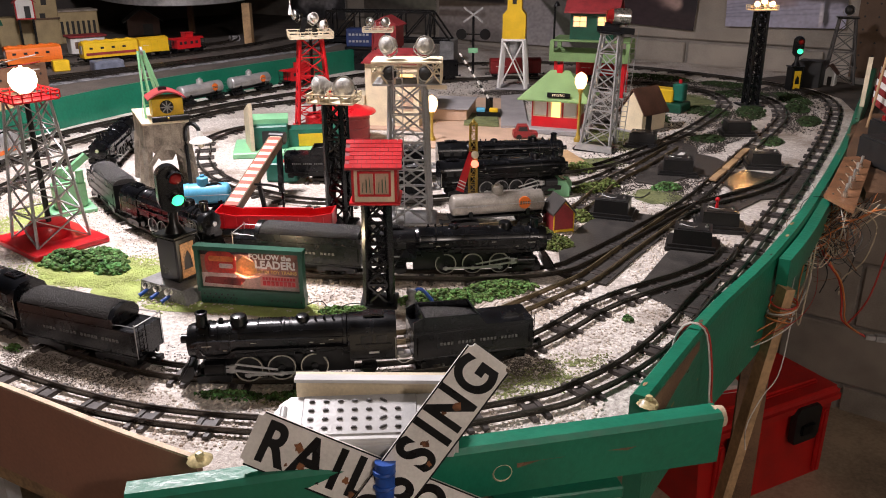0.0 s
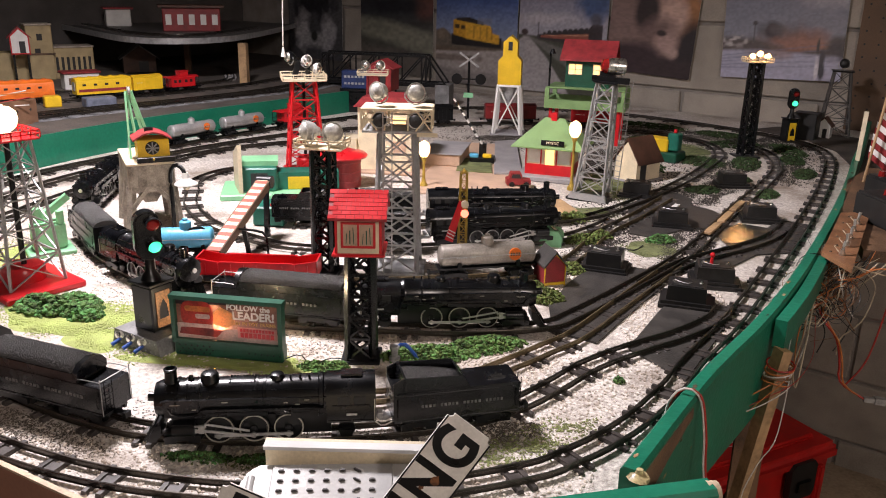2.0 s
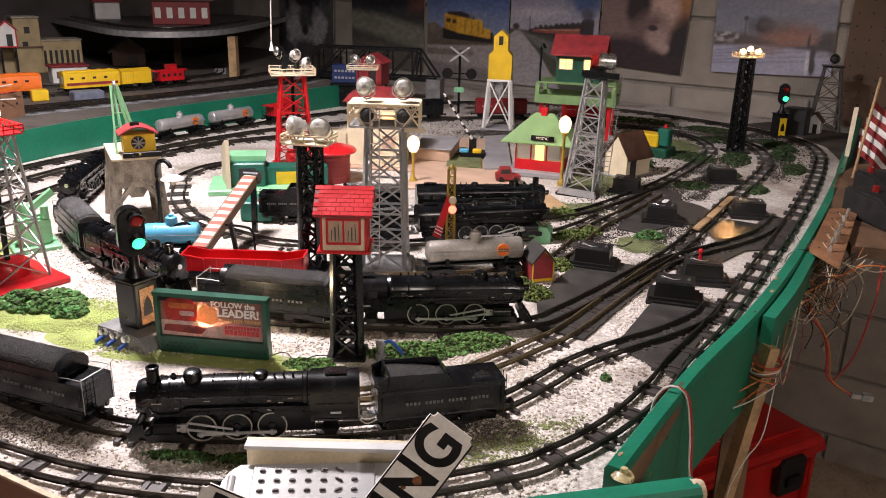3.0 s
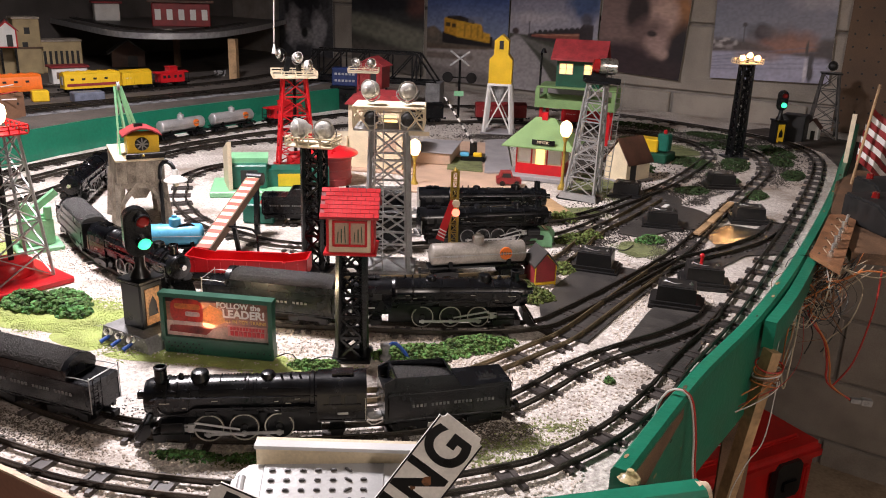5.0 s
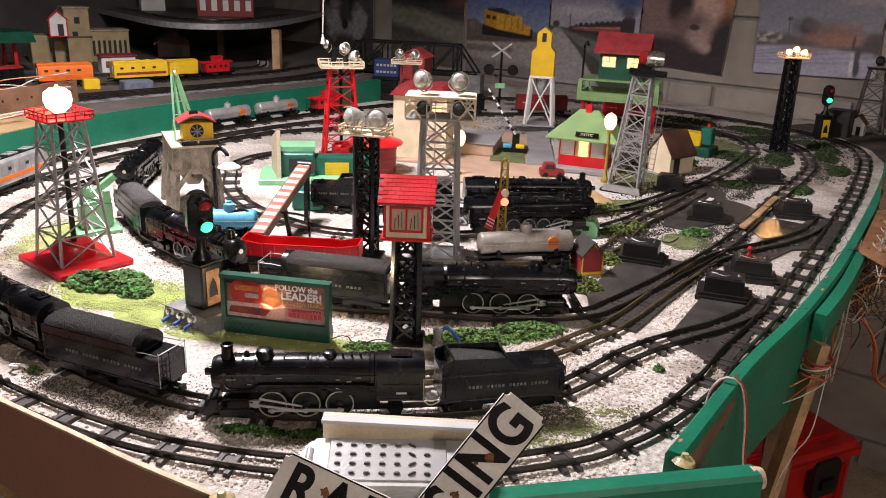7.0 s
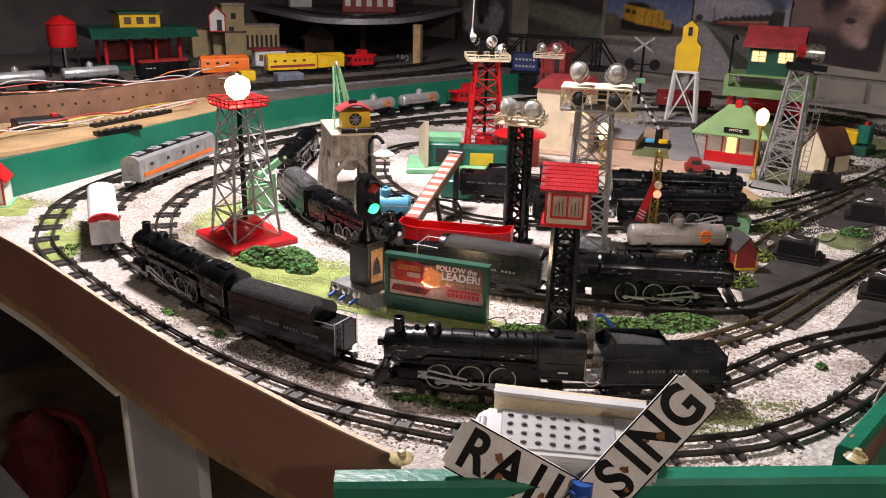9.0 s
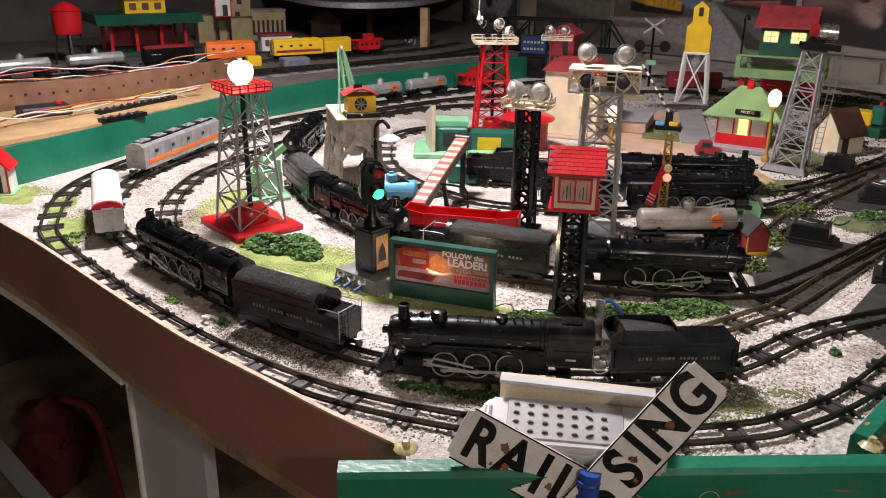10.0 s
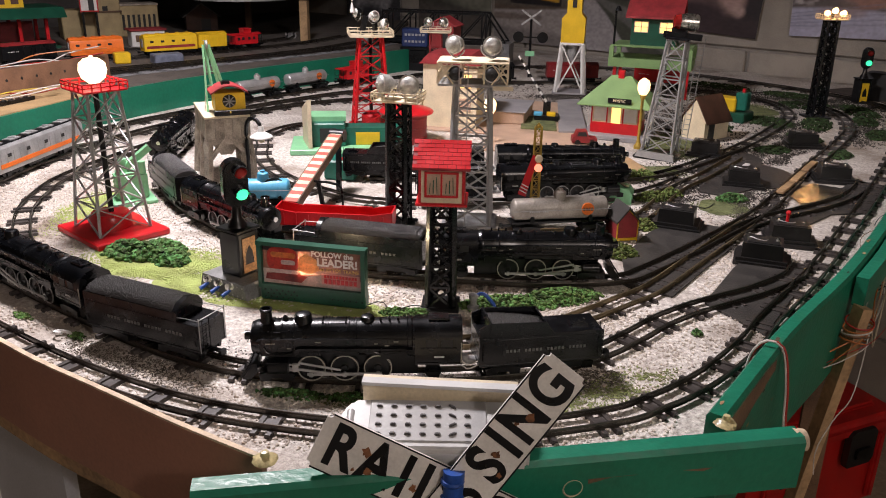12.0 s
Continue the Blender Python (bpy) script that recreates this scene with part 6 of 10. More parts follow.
def lit_tower():
    t = thing("floodlight_tower", "black pierced mast with burning orange floodlights near the wall", "floodlight tower", (0.79, 2.40, 0), 12)
    plate(t, "foot", 0.06, 0.06, 0, 0.005, BLACKSAT)
    pierced_mast(t, 0.029, 0.242, BLACK, 0.005, 0.025)
    plate(t, "platform", 0.066, 0.044, 0.247, 0.003, CREAM)
    railing(t, 0.066, 0.044, 0.250, 0.010, CREAM)
    for x in (-0.026, 0.0, 0.026):
        b = B()
        lathe(b, [(0.0, -0.008), (0.005, -0.006), (0.0072, 0.002), (0.0072, 0.005), (0.004, 0.0075), (0.0, 0.008)], 16, Matrix.Translation((x * 0.75, -0.006 - 0.2 * abs(x), 0.263 + (0.006 if x == 0 else 0.0))) @ pose(0, 0, 0, 80, 0, 40 * x / 0.026))
        o = part("lit_floodlight", b, FLAME, t, "glowing orange floodlight")
        o.visible_shadow = False
        b = B()
        bar(b, (x, 0.002, 0.250), (x, 0.002, 0.262), 0.006)
        part("lamp_stem", b, BLACKSAT, t)


lit_tower()


FARGREY = mat("dusty_dark_grey_paint", (0.09, 0.085, 0.08), 0.6, vary=0.25, scale=40)


def far_tower():
    t = thing("lattice_tower", "bare grey lattice tower in the shaded corner", "lattice tower", (1.15, 2.80, 0), -15)
    lattice(t, 0.085, 0.045, 0.195, 4, 0.005, FARGREY)
    plate(t, "platform", 0.062, 0.055, 0.195, 0.004, BLACKSAT)
    floodlight(t, (0.0, 0.0, 0.218), (0.2, -1, 0.2), 0.014, BLACKSAT, PLASTICBLACK)


far_tower()


def semaphore():
    t = thing("semaphore_signal", "gilt lattice semaphore with a lowered red arm", "semaphore", (0.116, 1.345, 0), 0)
    plate(t, "foot", 0.034, 0.034, 0, 0.004, BLACKSAT)
    lattice(t, 0.0125, 0.009, 0.16, 12, 0.0022, GOLD, 0.004, cross=False)
    b = B()
    lathe(b, [(0.004, 0), (0.004, 0.003), (0.0015, 0.006), (0.0, 0.008)], 10, Matrix.Translation((0, 0, 0.163)))
    part("finial", b, GOLD, t)
    b = B()
    m = Matrix.Translation((-0.003, -0.008, 0.118)) @ pose(0, 0, 0, 0, 16, 0)
    prism(b, [(-0.004, 0.004), (0.004, 0.004), (0.0065, -0.060), (-0.0065, -0.060)], -0.001, 0.001, m)
    arm = part("arm", b, RED, t, "red arm with white bars")
    b = B()
    for k in range(3):
        prism(b, [(-0.0058, -0.042 - k * 0.005), (0.0058, -0.044 - k * 0.005), (0.0058, -0.0455 - k * 0.005), (-0.0058, -0.0435 - k * 0.005)], -0.0016, -0.001, m)
    part("white_bars", b, WHITE, arm)
    for dz, mm in ((0.118, CREAM), (0.104, REDLIGHT)):
        b = B()
        lathe(b, [(0.0, 0.003), (0.005, 0.002), (0.0062, 0.0), (0.0, 0.0)], 14, Matrix.Translation((0.003, -0.0085, dz)) @ pose(0, 0, 0, 90))
        part("lens", b, mm, arm, "round spectacle lens")


semaphore()


def street_lamp(place, h, label):
    t = thing("street_lamp", label, "street lamp", (*place, 0), 0, "gilt street lamps")
    b = B()
    lathe(b, [(0.009, 0), (0.009, 0.006), (0.005, 0.012), (0.0035, 0.02), (0.003, h - 0.012), (0.006, h - 0.006), (0.006, h), (0.0, h)], 14)
    part("post", b, GOLD, t)
    b = B()
    lathe(b, [(0.0075, 0), (0.0125, 0.010), (0.0135, 0.022), (0.010, 0.030), (0.004, 0.034), (0.0, 0.036)], 12)
    g = part("lantern", b, LAMPGLOW, t, "glowing frosted lantern", at=pose(0, 0, h))
    g.visible_shadow = False


street_lamp((-0.013, 1.905), 0.068, "gilt street lamp with a lit lantern by the tan building")
street_lamp((0.309, 1.94), 0.117, "gilt street lamp with a lit lantern by the depot")


def depot():
    t = thing("train_depot", "small cream and red depot with a pale green hip roof", "station building", (0.268, 2.06, 0), -14)
    plate(t, "platform", 0.15, 0.13, 0, 0.012, ROADGREY)
    b = B()
    box(b, (0, 0, 0.047), (0.106, 0.075, 0.070))
    walls = part("wall", b, CREAM, t)
    b = B()
    box(b, (0, 0, 0.024), (0.109, 0.078, 0.024))
    part("red_dado", b, RED, walls, "red lower wall band")
    for x in (-0.034, 0.034):
        b = B()
        box(b, (x, -0.0378, 0.055), (0.028, 0.0016, 0.030))
        part("window", b, WHITE, walls, "pale blind window")
    b = B()
    box(b, (0.002, -0.0382, 0.054), (0.020, 0.0018, 0.036))
    part("lit_door", b, WARM, walls, "glowing doorway")
    for x in (-0.053, -0.018, 0.018, 0.053):
        b = B()
        box(b, (x, -0.0385, 0.055), (0.003, 0.002, 0.04))
        part("post", b, RED, walls)
    b = B()
    e, z0, z1 = (0.083, 0.066), 0.079, 0.138
    vs = [b.verts.new((sx * e[0], sy * e[1], z0)) for sx, sy in ((-1, -1), (1, -1), (1, 1), (-1, 1))]
    lo = [b.verts.new((sx * e[0], sy * e[1], z0 - 0.003)) for sx, sy in ((-1, -1), (1, -1), (1, 1), (-1, 1))]
    r0, r1 = b.verts.new((-0.022, 0, z1)), b.verts.new((0.022, 0, z1))
    for f in ((vs[0], vs[1], r1, r0), (vs[1], vs[2], r1), (vs[2], vs[3], r0, r1), (vs[3], vs[0], r0), tuple(lo)):
        b.faces.new(f)
    for k in range(4):
        b.faces.new((vs[k], vs[(k + 1) % 4], lo[(k + 1) % 4], lo[k]))
    roof = part("roof", b, ROOFGREEN, t, "pale green hip roof")
    b = B()
    box(b, (0, 0, 0.141), (0.013, 0.013, 0.018))
    part("chimney", b, RED, roof)
    b = B()
    box(b, (0.012, -0.062, 0.091), (0.052, 0.003, 0.011), Matrix.Rotation(radians(-8), 3, "X"))
    sign = part("name_board", b, BLACKSAT, t)
    lettering("MYSTIC", 0.0085, CREAM, sign, pose(0.012, -0.0642, 0.091, 82))
    return t


depot()


def hut(name, label, place, turn, w, d, h, rh, wall, roof, trim=None, base=None, side_door=False, door=True, eave=0.12, edge=0.07):
    t = thing(name, label, name.replace("_", " "), (*place, 0), turn)
    if base:
        plate(t, "base", w * 1.25, d * 1.2, 0, 0.004, base)
    b = B()
    prism(b, [(-w / 2, 0.003), (w / 2, 0.003), (w / 2, h), (0, h + rh * 0.92), (-w / 2, h)], -d / 2, d / 2)
    walls = part("wall", b, wall, t)
    b = B()
    o = w * eave
    prism(b, [(-w / 2 - o, h - rh * 0.22), (0, h + rh), (w / 2 + o, h - rh * 0.22), (w / 2 + o, h - rh * 0.22 + 0.003), (0, h + rh + 0.0035), (-w / 2 - o, h - rh * 0.22 + 0.003)], -d / 2 - 0.004, d / 2 + 0.004)
    part("roof", b, roof, t)
    b = B()
    if not door:
        box(b, (0, d / 2 + 0.0004, h * 0.4), (w * 0.4, 0.0014, h * 0.75))
    elif side_door:
        box(b, (w / 2 + 0.0004, -d * 0.22, h * 0.45), (0.0014, d * 0.24, h * 0.8))
    else:
        box(b, (w * 0.12, -d / 2 - 0.0004, h * 0.4), (w * 0.3, 0.0014, h * 0.7))
    part("door", b, PLASTICBLACK, walls)
    if trim:
        b = B()
        for s in (-1, 1):
            box(b, (s * w * (0.5 - edge / 2), -d / 2 - 0.0006, h * 0.5), (w * edge, 0.0016, h))
            bar(b, (s * w * 0.5, -d / 2 - 0.0006, h - 0.0006), (0, -d / 2 - 0.0006, h + rh * 0.9), 0.0016, w * edge)
        box(b, (0, -d / 2 - 0.0006, 0.004), (w, 0.0016, 0.004))
        part("trim", b, trim, walls)
    return t


hut("goods_shed", "cream goods shed with a dark brown roof", (0.466, 2.076), -45, 0.062, 0.085, 0.052, 0.045, CREAM, BROWN, None, ROADGREY, True)
hut("tool_shed", "small red tool shed with yellow trim and dark grey roof", (0.249, 1.350), 22, 0.034, 0.040, 0.033, 0.018, MAROON, PLATEGREY, YELLOW, door=False, eave=0.05, edge=0.045)
hut("outhouse", "tiny white outhouse with a dark roof near the wall", (1.106, 2.75), -30, 0.04, 0.035, 0.04, 0.022, WHITE, BROWN)
hut("wayside_shed", "white shed with red frame and red roof on a mint base", (-1.012, 1.235), 30, 0.05, 0.05, 0.05, 0.03, WHITE, RED, RED, MINT)


def coal_tower():
    t = thing("coaling_tower", "bright yellow coaling tower on white lattice legs", "coaling tower", (0.150, 2.62, 0), -3)
    plate(t, "foot", 0.10, 0.09, 0, 0.005, ROADGREY)
    lattice(t, 0.080, 0.060, 0.138, 1, 0.0085, WHITE, 0.005)
    b = B()
    cyl(b, (0, 0, 0.09), (0, 0, 0.145), 0.010, 0.022, 14)
    part("chute", b, GREYMETAL, t)
    plate(t, "floor", 0.072, 0.066, 0.143, 0.004, WHITE)
    b = B()
    prism(b, [(-0.0335, 0.147), (0.0335, 0.147), (0.0335, 0.215), (0.0205, 0.230), (0.0205, 0.268), (0.0, 0.286), (-0.0205, 0.268), (-0.0205, 0.230), (-0.0335, 0.215)], -0.030, 0.030)
    body = part("bin", b, YELLOW, t)
    b = B()
    box(b, (0.0, -0.0305, 0.257), (0.012, 0.0016, 0.024))
    part("window", b, PLASTICBLACK, body)


coal_tower()


def switch_tower():
    t = thing("switch_tower", "dark green signal cabin with a red roof on a raised platform", "signal cabin", (0.375, 2.55, 0), -12)
    for x in (-0.095, 0.095):
        for y in (-0.05, 0.05):
            b = B()
            bar(b, (x, y, 0), (x, y, 0.10), 0.009)
            part("leg", b, RED, t)
    b = B()
    for y in (-0.062, 0.062):
        box(b, (0, y, 0.109), (0.225, 0.010, 0.024))
    for x in (-0.108, 0.108):
        box(b, (x, 0, 0.109), (0.010, 0.114, 0.024))
    for x in (-0.106, 0.106):
        for y in (-0.062, 0.062):
            box(b, (x, y, 0.136), (0.012, 0.010, 0.030))
    part("platform_frame", b, ROOFGREEN, t)
    plate(t, "deck", 0.220, 0.132, 0.151, 0.005, ROOFGREEN)
    b = B()
    box(b, (0, 0.0, 0.195), (0.122, 0.085, 0.078))
    body = part("wall", b, DARKGREEN, t)
    for x in (-0.034, 0.034):
        b = B()
        box(b, (x, -0.0428, 0.205), (0.034, 0.0016, 0.026))
        win = part("window", b, WARM, body, "lit cabin window")
        b = B()
        for dx in (-0.018, 0.0, 0.018):
            box(b, (x + dx, -0.044, 0.205), (0.0025, 0.002, 0.030))
        for dz in (-0.014, 0.0, 0.014):
            box(b, (x, -0.044, 0.205 + dz), (0.038, 0.002, 0.0022))
        part("window_frame", b, CREAM, win)
    b = B()
    prism(b, [(-0.062, 0.228), (0.0, 0.278), (0.062, 0.228), (0.062, 0.233), (0.0, 0.283), (-0.062, 0.233)], -0.076, 0.076, pose(0, 0, 0, 0, 0, 90))
    part("roof", b, MAROON, t)
    b = B()
    cyl(b, (-0.104, -0.05, 0.15), (-0.104, -0.05, 0.25), 0.003, n=8)
    lathe(b, [(0.0, 0.0), (0.010, -0.008), (0.004, 0.004), (0.0, 0.006)], 10, Matrix.Translation((-0.098, -0.055, 0.254)))
    part("lamp_post", b, BLACKSAT, t)


switch_tower()


def water_tank():
    t = thing("water_tank", "round red water tank with a glossy red lid", "water tank", (-0.196, 1.895, 0), 0)
    b = B()
    lathe(b, [(0.045, 0), (0.045, 0.066), (0.0, 0.066)], 30)
    part("barrel", b, DULLRED, t)
    b = B()
    lathe(b, [(0.059, 0.0), (0.060, 0.003), (0.056, 0.007), (0.030, 0.014), (0.010, 0.0175), (0.0, 0.018)], 32, Matrix.Translation((0, 0, 0.064)))
    part("lid", b, RED, t)
    for k in range(3):
        b = B()
        lathe(b, [(0.045, 0), (0.0462, 0), (0.0462, 0.003), (0.045, 0.003)], 30, Matrix.Translation((0, 0, 0.012 + k * 0.02)), True)
        part("hoop", b, MAROON, t)


water_tank()


def grain_elevator():
    t = thing("mill_building", "tall cream mill with a dull red roof", "mill", (-0.118, 2.075, 0), -4)
    plate(t, "base", 0.19, 0.14, 0, 0.006, TANPAPER)
    b = B()
    box(b, (0, 0, 0.080), (0.128, 0.09, 0.148))
    w = part("wall", b, CREAM, t)
    b = B()
    prism(b, [(-0.072, 0.152), (-0.05, 0.176), (0.05, 0.176), (0.072, 0.152)], -0.054, 0.054)
    part("roof", b, MAROON, t)
    b = B()
    box(b, (-0.095, -0.02, 0.04), (0.06, 0.07, 0.075))
    part("annex", b, CREAM, t)
    for z in (0.115, 0.06):
        b = B()
        box(b, (0.035, -0.0455, z), (0.03, 0.0016, 0.03))
        part("window", b, WARM if z > 0.1 else TANPAPER, w, "small window")


grain_elevator()


def village():
    b = B()
    slab(b, [(-0.02, 1.84), (0.21, 1.86), (0.19, 2.05), (0.15, 2.42), (-0.05, 2.44)], 0.0005, 0.004)
    solid("village_road", b, TANPAPER, "flat tan card road in front of the depot", "road", kind="structure")
    b = B()
    slab(b, [(0.135, 2.04), (0.20, 2.05), (0.178, 2.47), (0.12, 2.44)], 0.0045, 0.009)
    solid("depot_platform", b, ROADGREY, "grey painted depot platform", "platform")
    b = B()
    slab(b, [(0.045, 2.06), (0.13, 2.05), (0.12, 2.2), (0.04, 2.2)], 0.0045, 0.0075)
    solid("lawn_patch", b, OLIVE, "olive turf square beside the crossing gate", "lawn")
    t = thing("loading_dock", "tan card loading dock with a flat top", "loading dock", (0.01, 2.19, 0), -4)
    plate(t, "dock", 0.09, 0.16, 0.004, 0.028, TANPAPER)
    plate(t, "dock_roof", 0.098, 0.168, 0.032, 0.003, ROADGREY)
    # crossing gate
    g = thing("crossing_gate", "raised black and white striped crossing gate", "crossing gate", (0.10, 2.18, 0.006), 0)
    plate(g, "base", 0.06, 0.05, 0, 0.012, BLACKSAT)
    b = B()
    box(b, (0, 0, 0.028), (0.018, 0.014, 0.034))
    part("post", b, BLACKSAT, g)
    p0, p1 = Vector((0.004, -0.01, 0.036)), Vector((-0.075, 0.0, 0.152))
    for k in range(14):
        b = B()
        bar(b, p0.lerp(p1, k / 14), p0.lerp(p1, (k + 1) / 14), 0.0085 - 0.0002 * k, 0.004)
        part("gate_stripe", b, WHITE if k % 2 else BLACKSAT, g)
    for x, m in ((-0.02, BLUE), (0.012, YELLOW)):
        b = B()
        box(b, (x, -0.02, 0.017), (0.022, 0.014, 0.010))
        bevelled(b, 0.002, 1)
        part("gate_box", b, m, g)
    # toy car
    c = thing("toy_car", "small red toy car parked by the depot", "toy car", (0.193, 1.945, 0.004), 8)
    b = B()
    prism(b, [(-0.028, 0.004), (0.026, 0.004), (0.026, 0.014), (0.008, 0.016), (0.004, 0.030), (-0.018, 0.030), (-0.022, 0.018), (-0.028, 0.016)], -0.013, 0.013)
    bevelled(b, 0.0015, 2)
    part("body", b, DULLRED, c)
    for s in (-1, 1):
        b = B()
        prism(b, [(0.004, 0.0185), (0.001, 0.0275), (-0.015, 0.0275), (-0.018, 0.0185)], s * 0.0132, s * 0.0136)
        part("window", b, PLASTICBLACK, c)
        for x in (-0.016, 0.016):
            b = B()
            cyl(b, (x, s * 0.011, 0.005), (x, s * 0.0145, 0.005), 0.006, n=14)
            part("wheel", b, BLACKSAT, c)
    # mint cube
    t = thing("mint_box", "small mint green plastic box beside the siding", "box", (0.257, 1.538, 0), -10)
    b = B()
    prism(b, [(-0.019, 0), (0.019, 0), (0.019, 0.018), (0.012, 0.028), (-0.012, 0.028), (-0.019, 0.018)], -0.016, 0.016)
    bevelled(b, 0.0015, 2)
    part("shell", b, MINT, t)
    # small signs behind
    s = thing("crossing_signal", "black crossing signal with a small white crossbuck", "crossing signal", (0.016, 2.80, 0.012), 0)
    b = B()
    cyl(b, (0, 0, 0), (0, 0, 0.19), 0.004, n=8)
    bar(b, (-0.04, 0, 0.125), (0.04, 0, 0.125), 0.004)
    part("mast", b, BLACKSAT, s)
    for k in (-1, 1):
        b = B()
        cyl(b, (k * 0.038, -0.004, 0.125), (k * 0.038, 0.004, 0.125), 0.017, n=18)
        part("lamp_disc", b, BLACKSAT, s)
        b = B()
        bar(b, (-0.03, -0.006 - 0.002 * k, 0.185 - 0.022 * k), (0.03, -0.006 - 0.002 * k, 0.185 + 0.022 * k), 0.002, 0.0055)
        part("crossbuck_arm", b, GREYMETAL, s)
    b = B()
    box(b, (0, -0.006, 0.075), (0.03, 0.002, 0.016))
    part("plate", b, MINT, s)


village()


SALMON = mat("faded_red_slat", (0.5, 0.09, 0.06), 0.5, vary=0.15, scale=40)


def coal_loader():
    t = thing("coal_loader", "green coal loader with a striped red and cream conveyor", "coal loader", (0, 0, 0), 0)
    a, c = Vector((-0.252, 1.295, 0.034)), Vector((-0.236, 1.50, 0.098))
    d = (c - a).normalized()
    side = d.cross(Vector((0, 0, 1))).normalized()
    up = side.cross(d)
    for s in (-1, 1):
        b = B()
        bar(b, a + side * s * 0.0105, c + side * s * 0.0105, 0.003, 0.014)
        part("conveyor_side", b, DARKWOOD, t)
    n = 22
    for k in range(n):
        b = B()
        m, ln = frame_to(a.lerp(c, k / n) + up * 0.004, a.lerp(c, (k + 1) / n) + up * 0.004)
        q = Matrix((side, up, d)).transposed().to_4x4()
        q.translation = a.lerp(c, (k + 0.5) / n) + up * 0.006
        r = bmesh.ops.create_cube(b, size=1.0)
        bmesh.ops.transform(b, matrix=q @ Matrix.Diagonal((0.0195, 0.003, ln * 0.98, 1)), verts=r["verts"])
        part("belt_slat", b, CREAM if k % 2 else SALMON, t)
    b = B()
    cyl(b, c - side * 0.013, c + side * 0.013, 0.011, n=18)
    part("head_drum", b, BLACKSAT, t)
    b = B()
    bar(b, c - up * 0.01, (c.x, c.y, 0), 0.008)
    part("trestle", b, BLACKSAT, t)
    b = B()
    bar(b, a.lerp(c, 0.5), (a.lerp(c, 0.5).x + 0.01, a.lerp(c, 0.5).y, 0), 0.006)
    part("trestle", b, BLACKSAT, t)
    b = B()
    box(b, (-0.252, 1.585, 0.019), (0.058, 0.06, 0.036))
    bevelled(b, 0.003, 1)
    part("motor_house", b, TEAL, t)
    b = B()
    ball(b, (-0.245, 1.565, 0.039), 0.005)
    part("knob", b, RED, t)
    b = B()
    tube(b, [(-0.31, 1.33, 0.0), (-0.31, 1.33, 0.05), (-0.30, 1.335, 0.06), (-0.285, 1.34, 0.06), (-0.27, 1.34, 0.045)], 0.002, 6, 0.008)
    tube(b, [(-0.235, 1.36, 0.055), (-0.20, 1.345, 0.058), (-0.185, 1.34, 0.05), (-0.183, 1.34, 0.0)], 0.002, 6, 0.008)
    part("guide_rod", b, BLACKSAT, t)
    h = thing("loading_house", "mint and dark green loading house with a yellow front", "loading house", (-0.322, 1.80, 0), 16)
    plate(h, "base", 0.20, 0.13, 0, 0.012, MINT)
    b = B()
    prism(b, [(-0.045, 0.012), (0.04, 0.012), (0.04, 0.082), (-0.045, 0.112)], -0.004, 0.004, Matrix.Translation((-0.066, -0.01, 0)) @ pose(0, 0, 0, 0, 0, 100))
    part("end_wall", b, CREAM, h, "pale cream mint end wall")
    b = B()
    box(b, (-0.022, -0.002, 0.036), (0.072, 0.075, 0.05))
    bevelled(b, 0.003, 1)
    part("hopper_house", b, TEAL, h)
    b = B()
    box(b, (-0.022, 0.012, 0.066), (0.075, 0.06, 0.010))
    part("roof", b, MINT, h)
    b = B()
    box(b, (0.075, 0.0, 0.03), (0.13, 0.05, 0.036))
    part("long_house", b, TEAL, h)
    b = B()
    box(b, (0.06, -0.0262, 0.026), (0.05, 0.002, 0.026))
    part("yellow_panel", b, YELLOW, h)
    b = B()
    box(b, (-0.022, -0.0402, 0.036), (0.034, 0.002, 0.030))
    part("opening", b, PLASTICBLACK, h)


coal_loader()


def gooseneck():
    t = thing("gooseneck_lamp", "black gooseneck yard lamp with a white shade", "yard lamp", (-0.392, 1.475, 0), 0)
    b = B()
    tube(b, [(0, 0, 0), (0, 0, 0.06), (0, 0, 0.105), (0.006, -0.003, 0.123), (0.018, -0.006, 0.127), (0.028, -0.01, 0.12), (0.03, -0.01, 0.112)], 0.0036, 8, 0.008)
    part("post", b, BLACKSAT, t)
    b = B()
    lathe(b, [(0.0045, 0.018), (0.006, 0.008), (0.019, 0.0), (0.0195, -0.002), (0.012, -0.003), (0.0, -0.004)], 20, Matrix.Translation((0.031, -0.01, 0.098)))
    part("shade", b, WHITE, t)
    b = B()
    ball(b, (0.031, -0.01, 0.092), 0.006)
    part("bulb", b, CREAM, t)


gooseneck()


def mint_machine(place, turn, label):
    t = thing("oil_pump_toy", label, "toy machine", (*place, 0), turn)
    plate(t, "base", 0.07, 0.06, 0, 0.008, MINT)
    b = B()
    box(b, (0, 0, 0.03), (0.05, 0.035, 0.045))
    bevelled(b, 0.004, 2)
    part("body", b, MINT, t)
    b = B()
    bar(b, (-0.02, 0, 0.05), (0.035, 0, 0.09), 0.012, 0.01)
    cyl(b, (-0.012, 0, 0.05), (-0.012, 0, 0.075), 0.009, n=14)
    part("arm", b, MINT, t)
    b = B()
    cyl(b, (0.018, -0.012, 0.05), (0.018, -0.012, 0.07), 0.006, n=12)
    part("cap", b, MINT, t)


mint_machine((-0.552, 1.36), 40, "mint green toy machine behind the beacon tower")


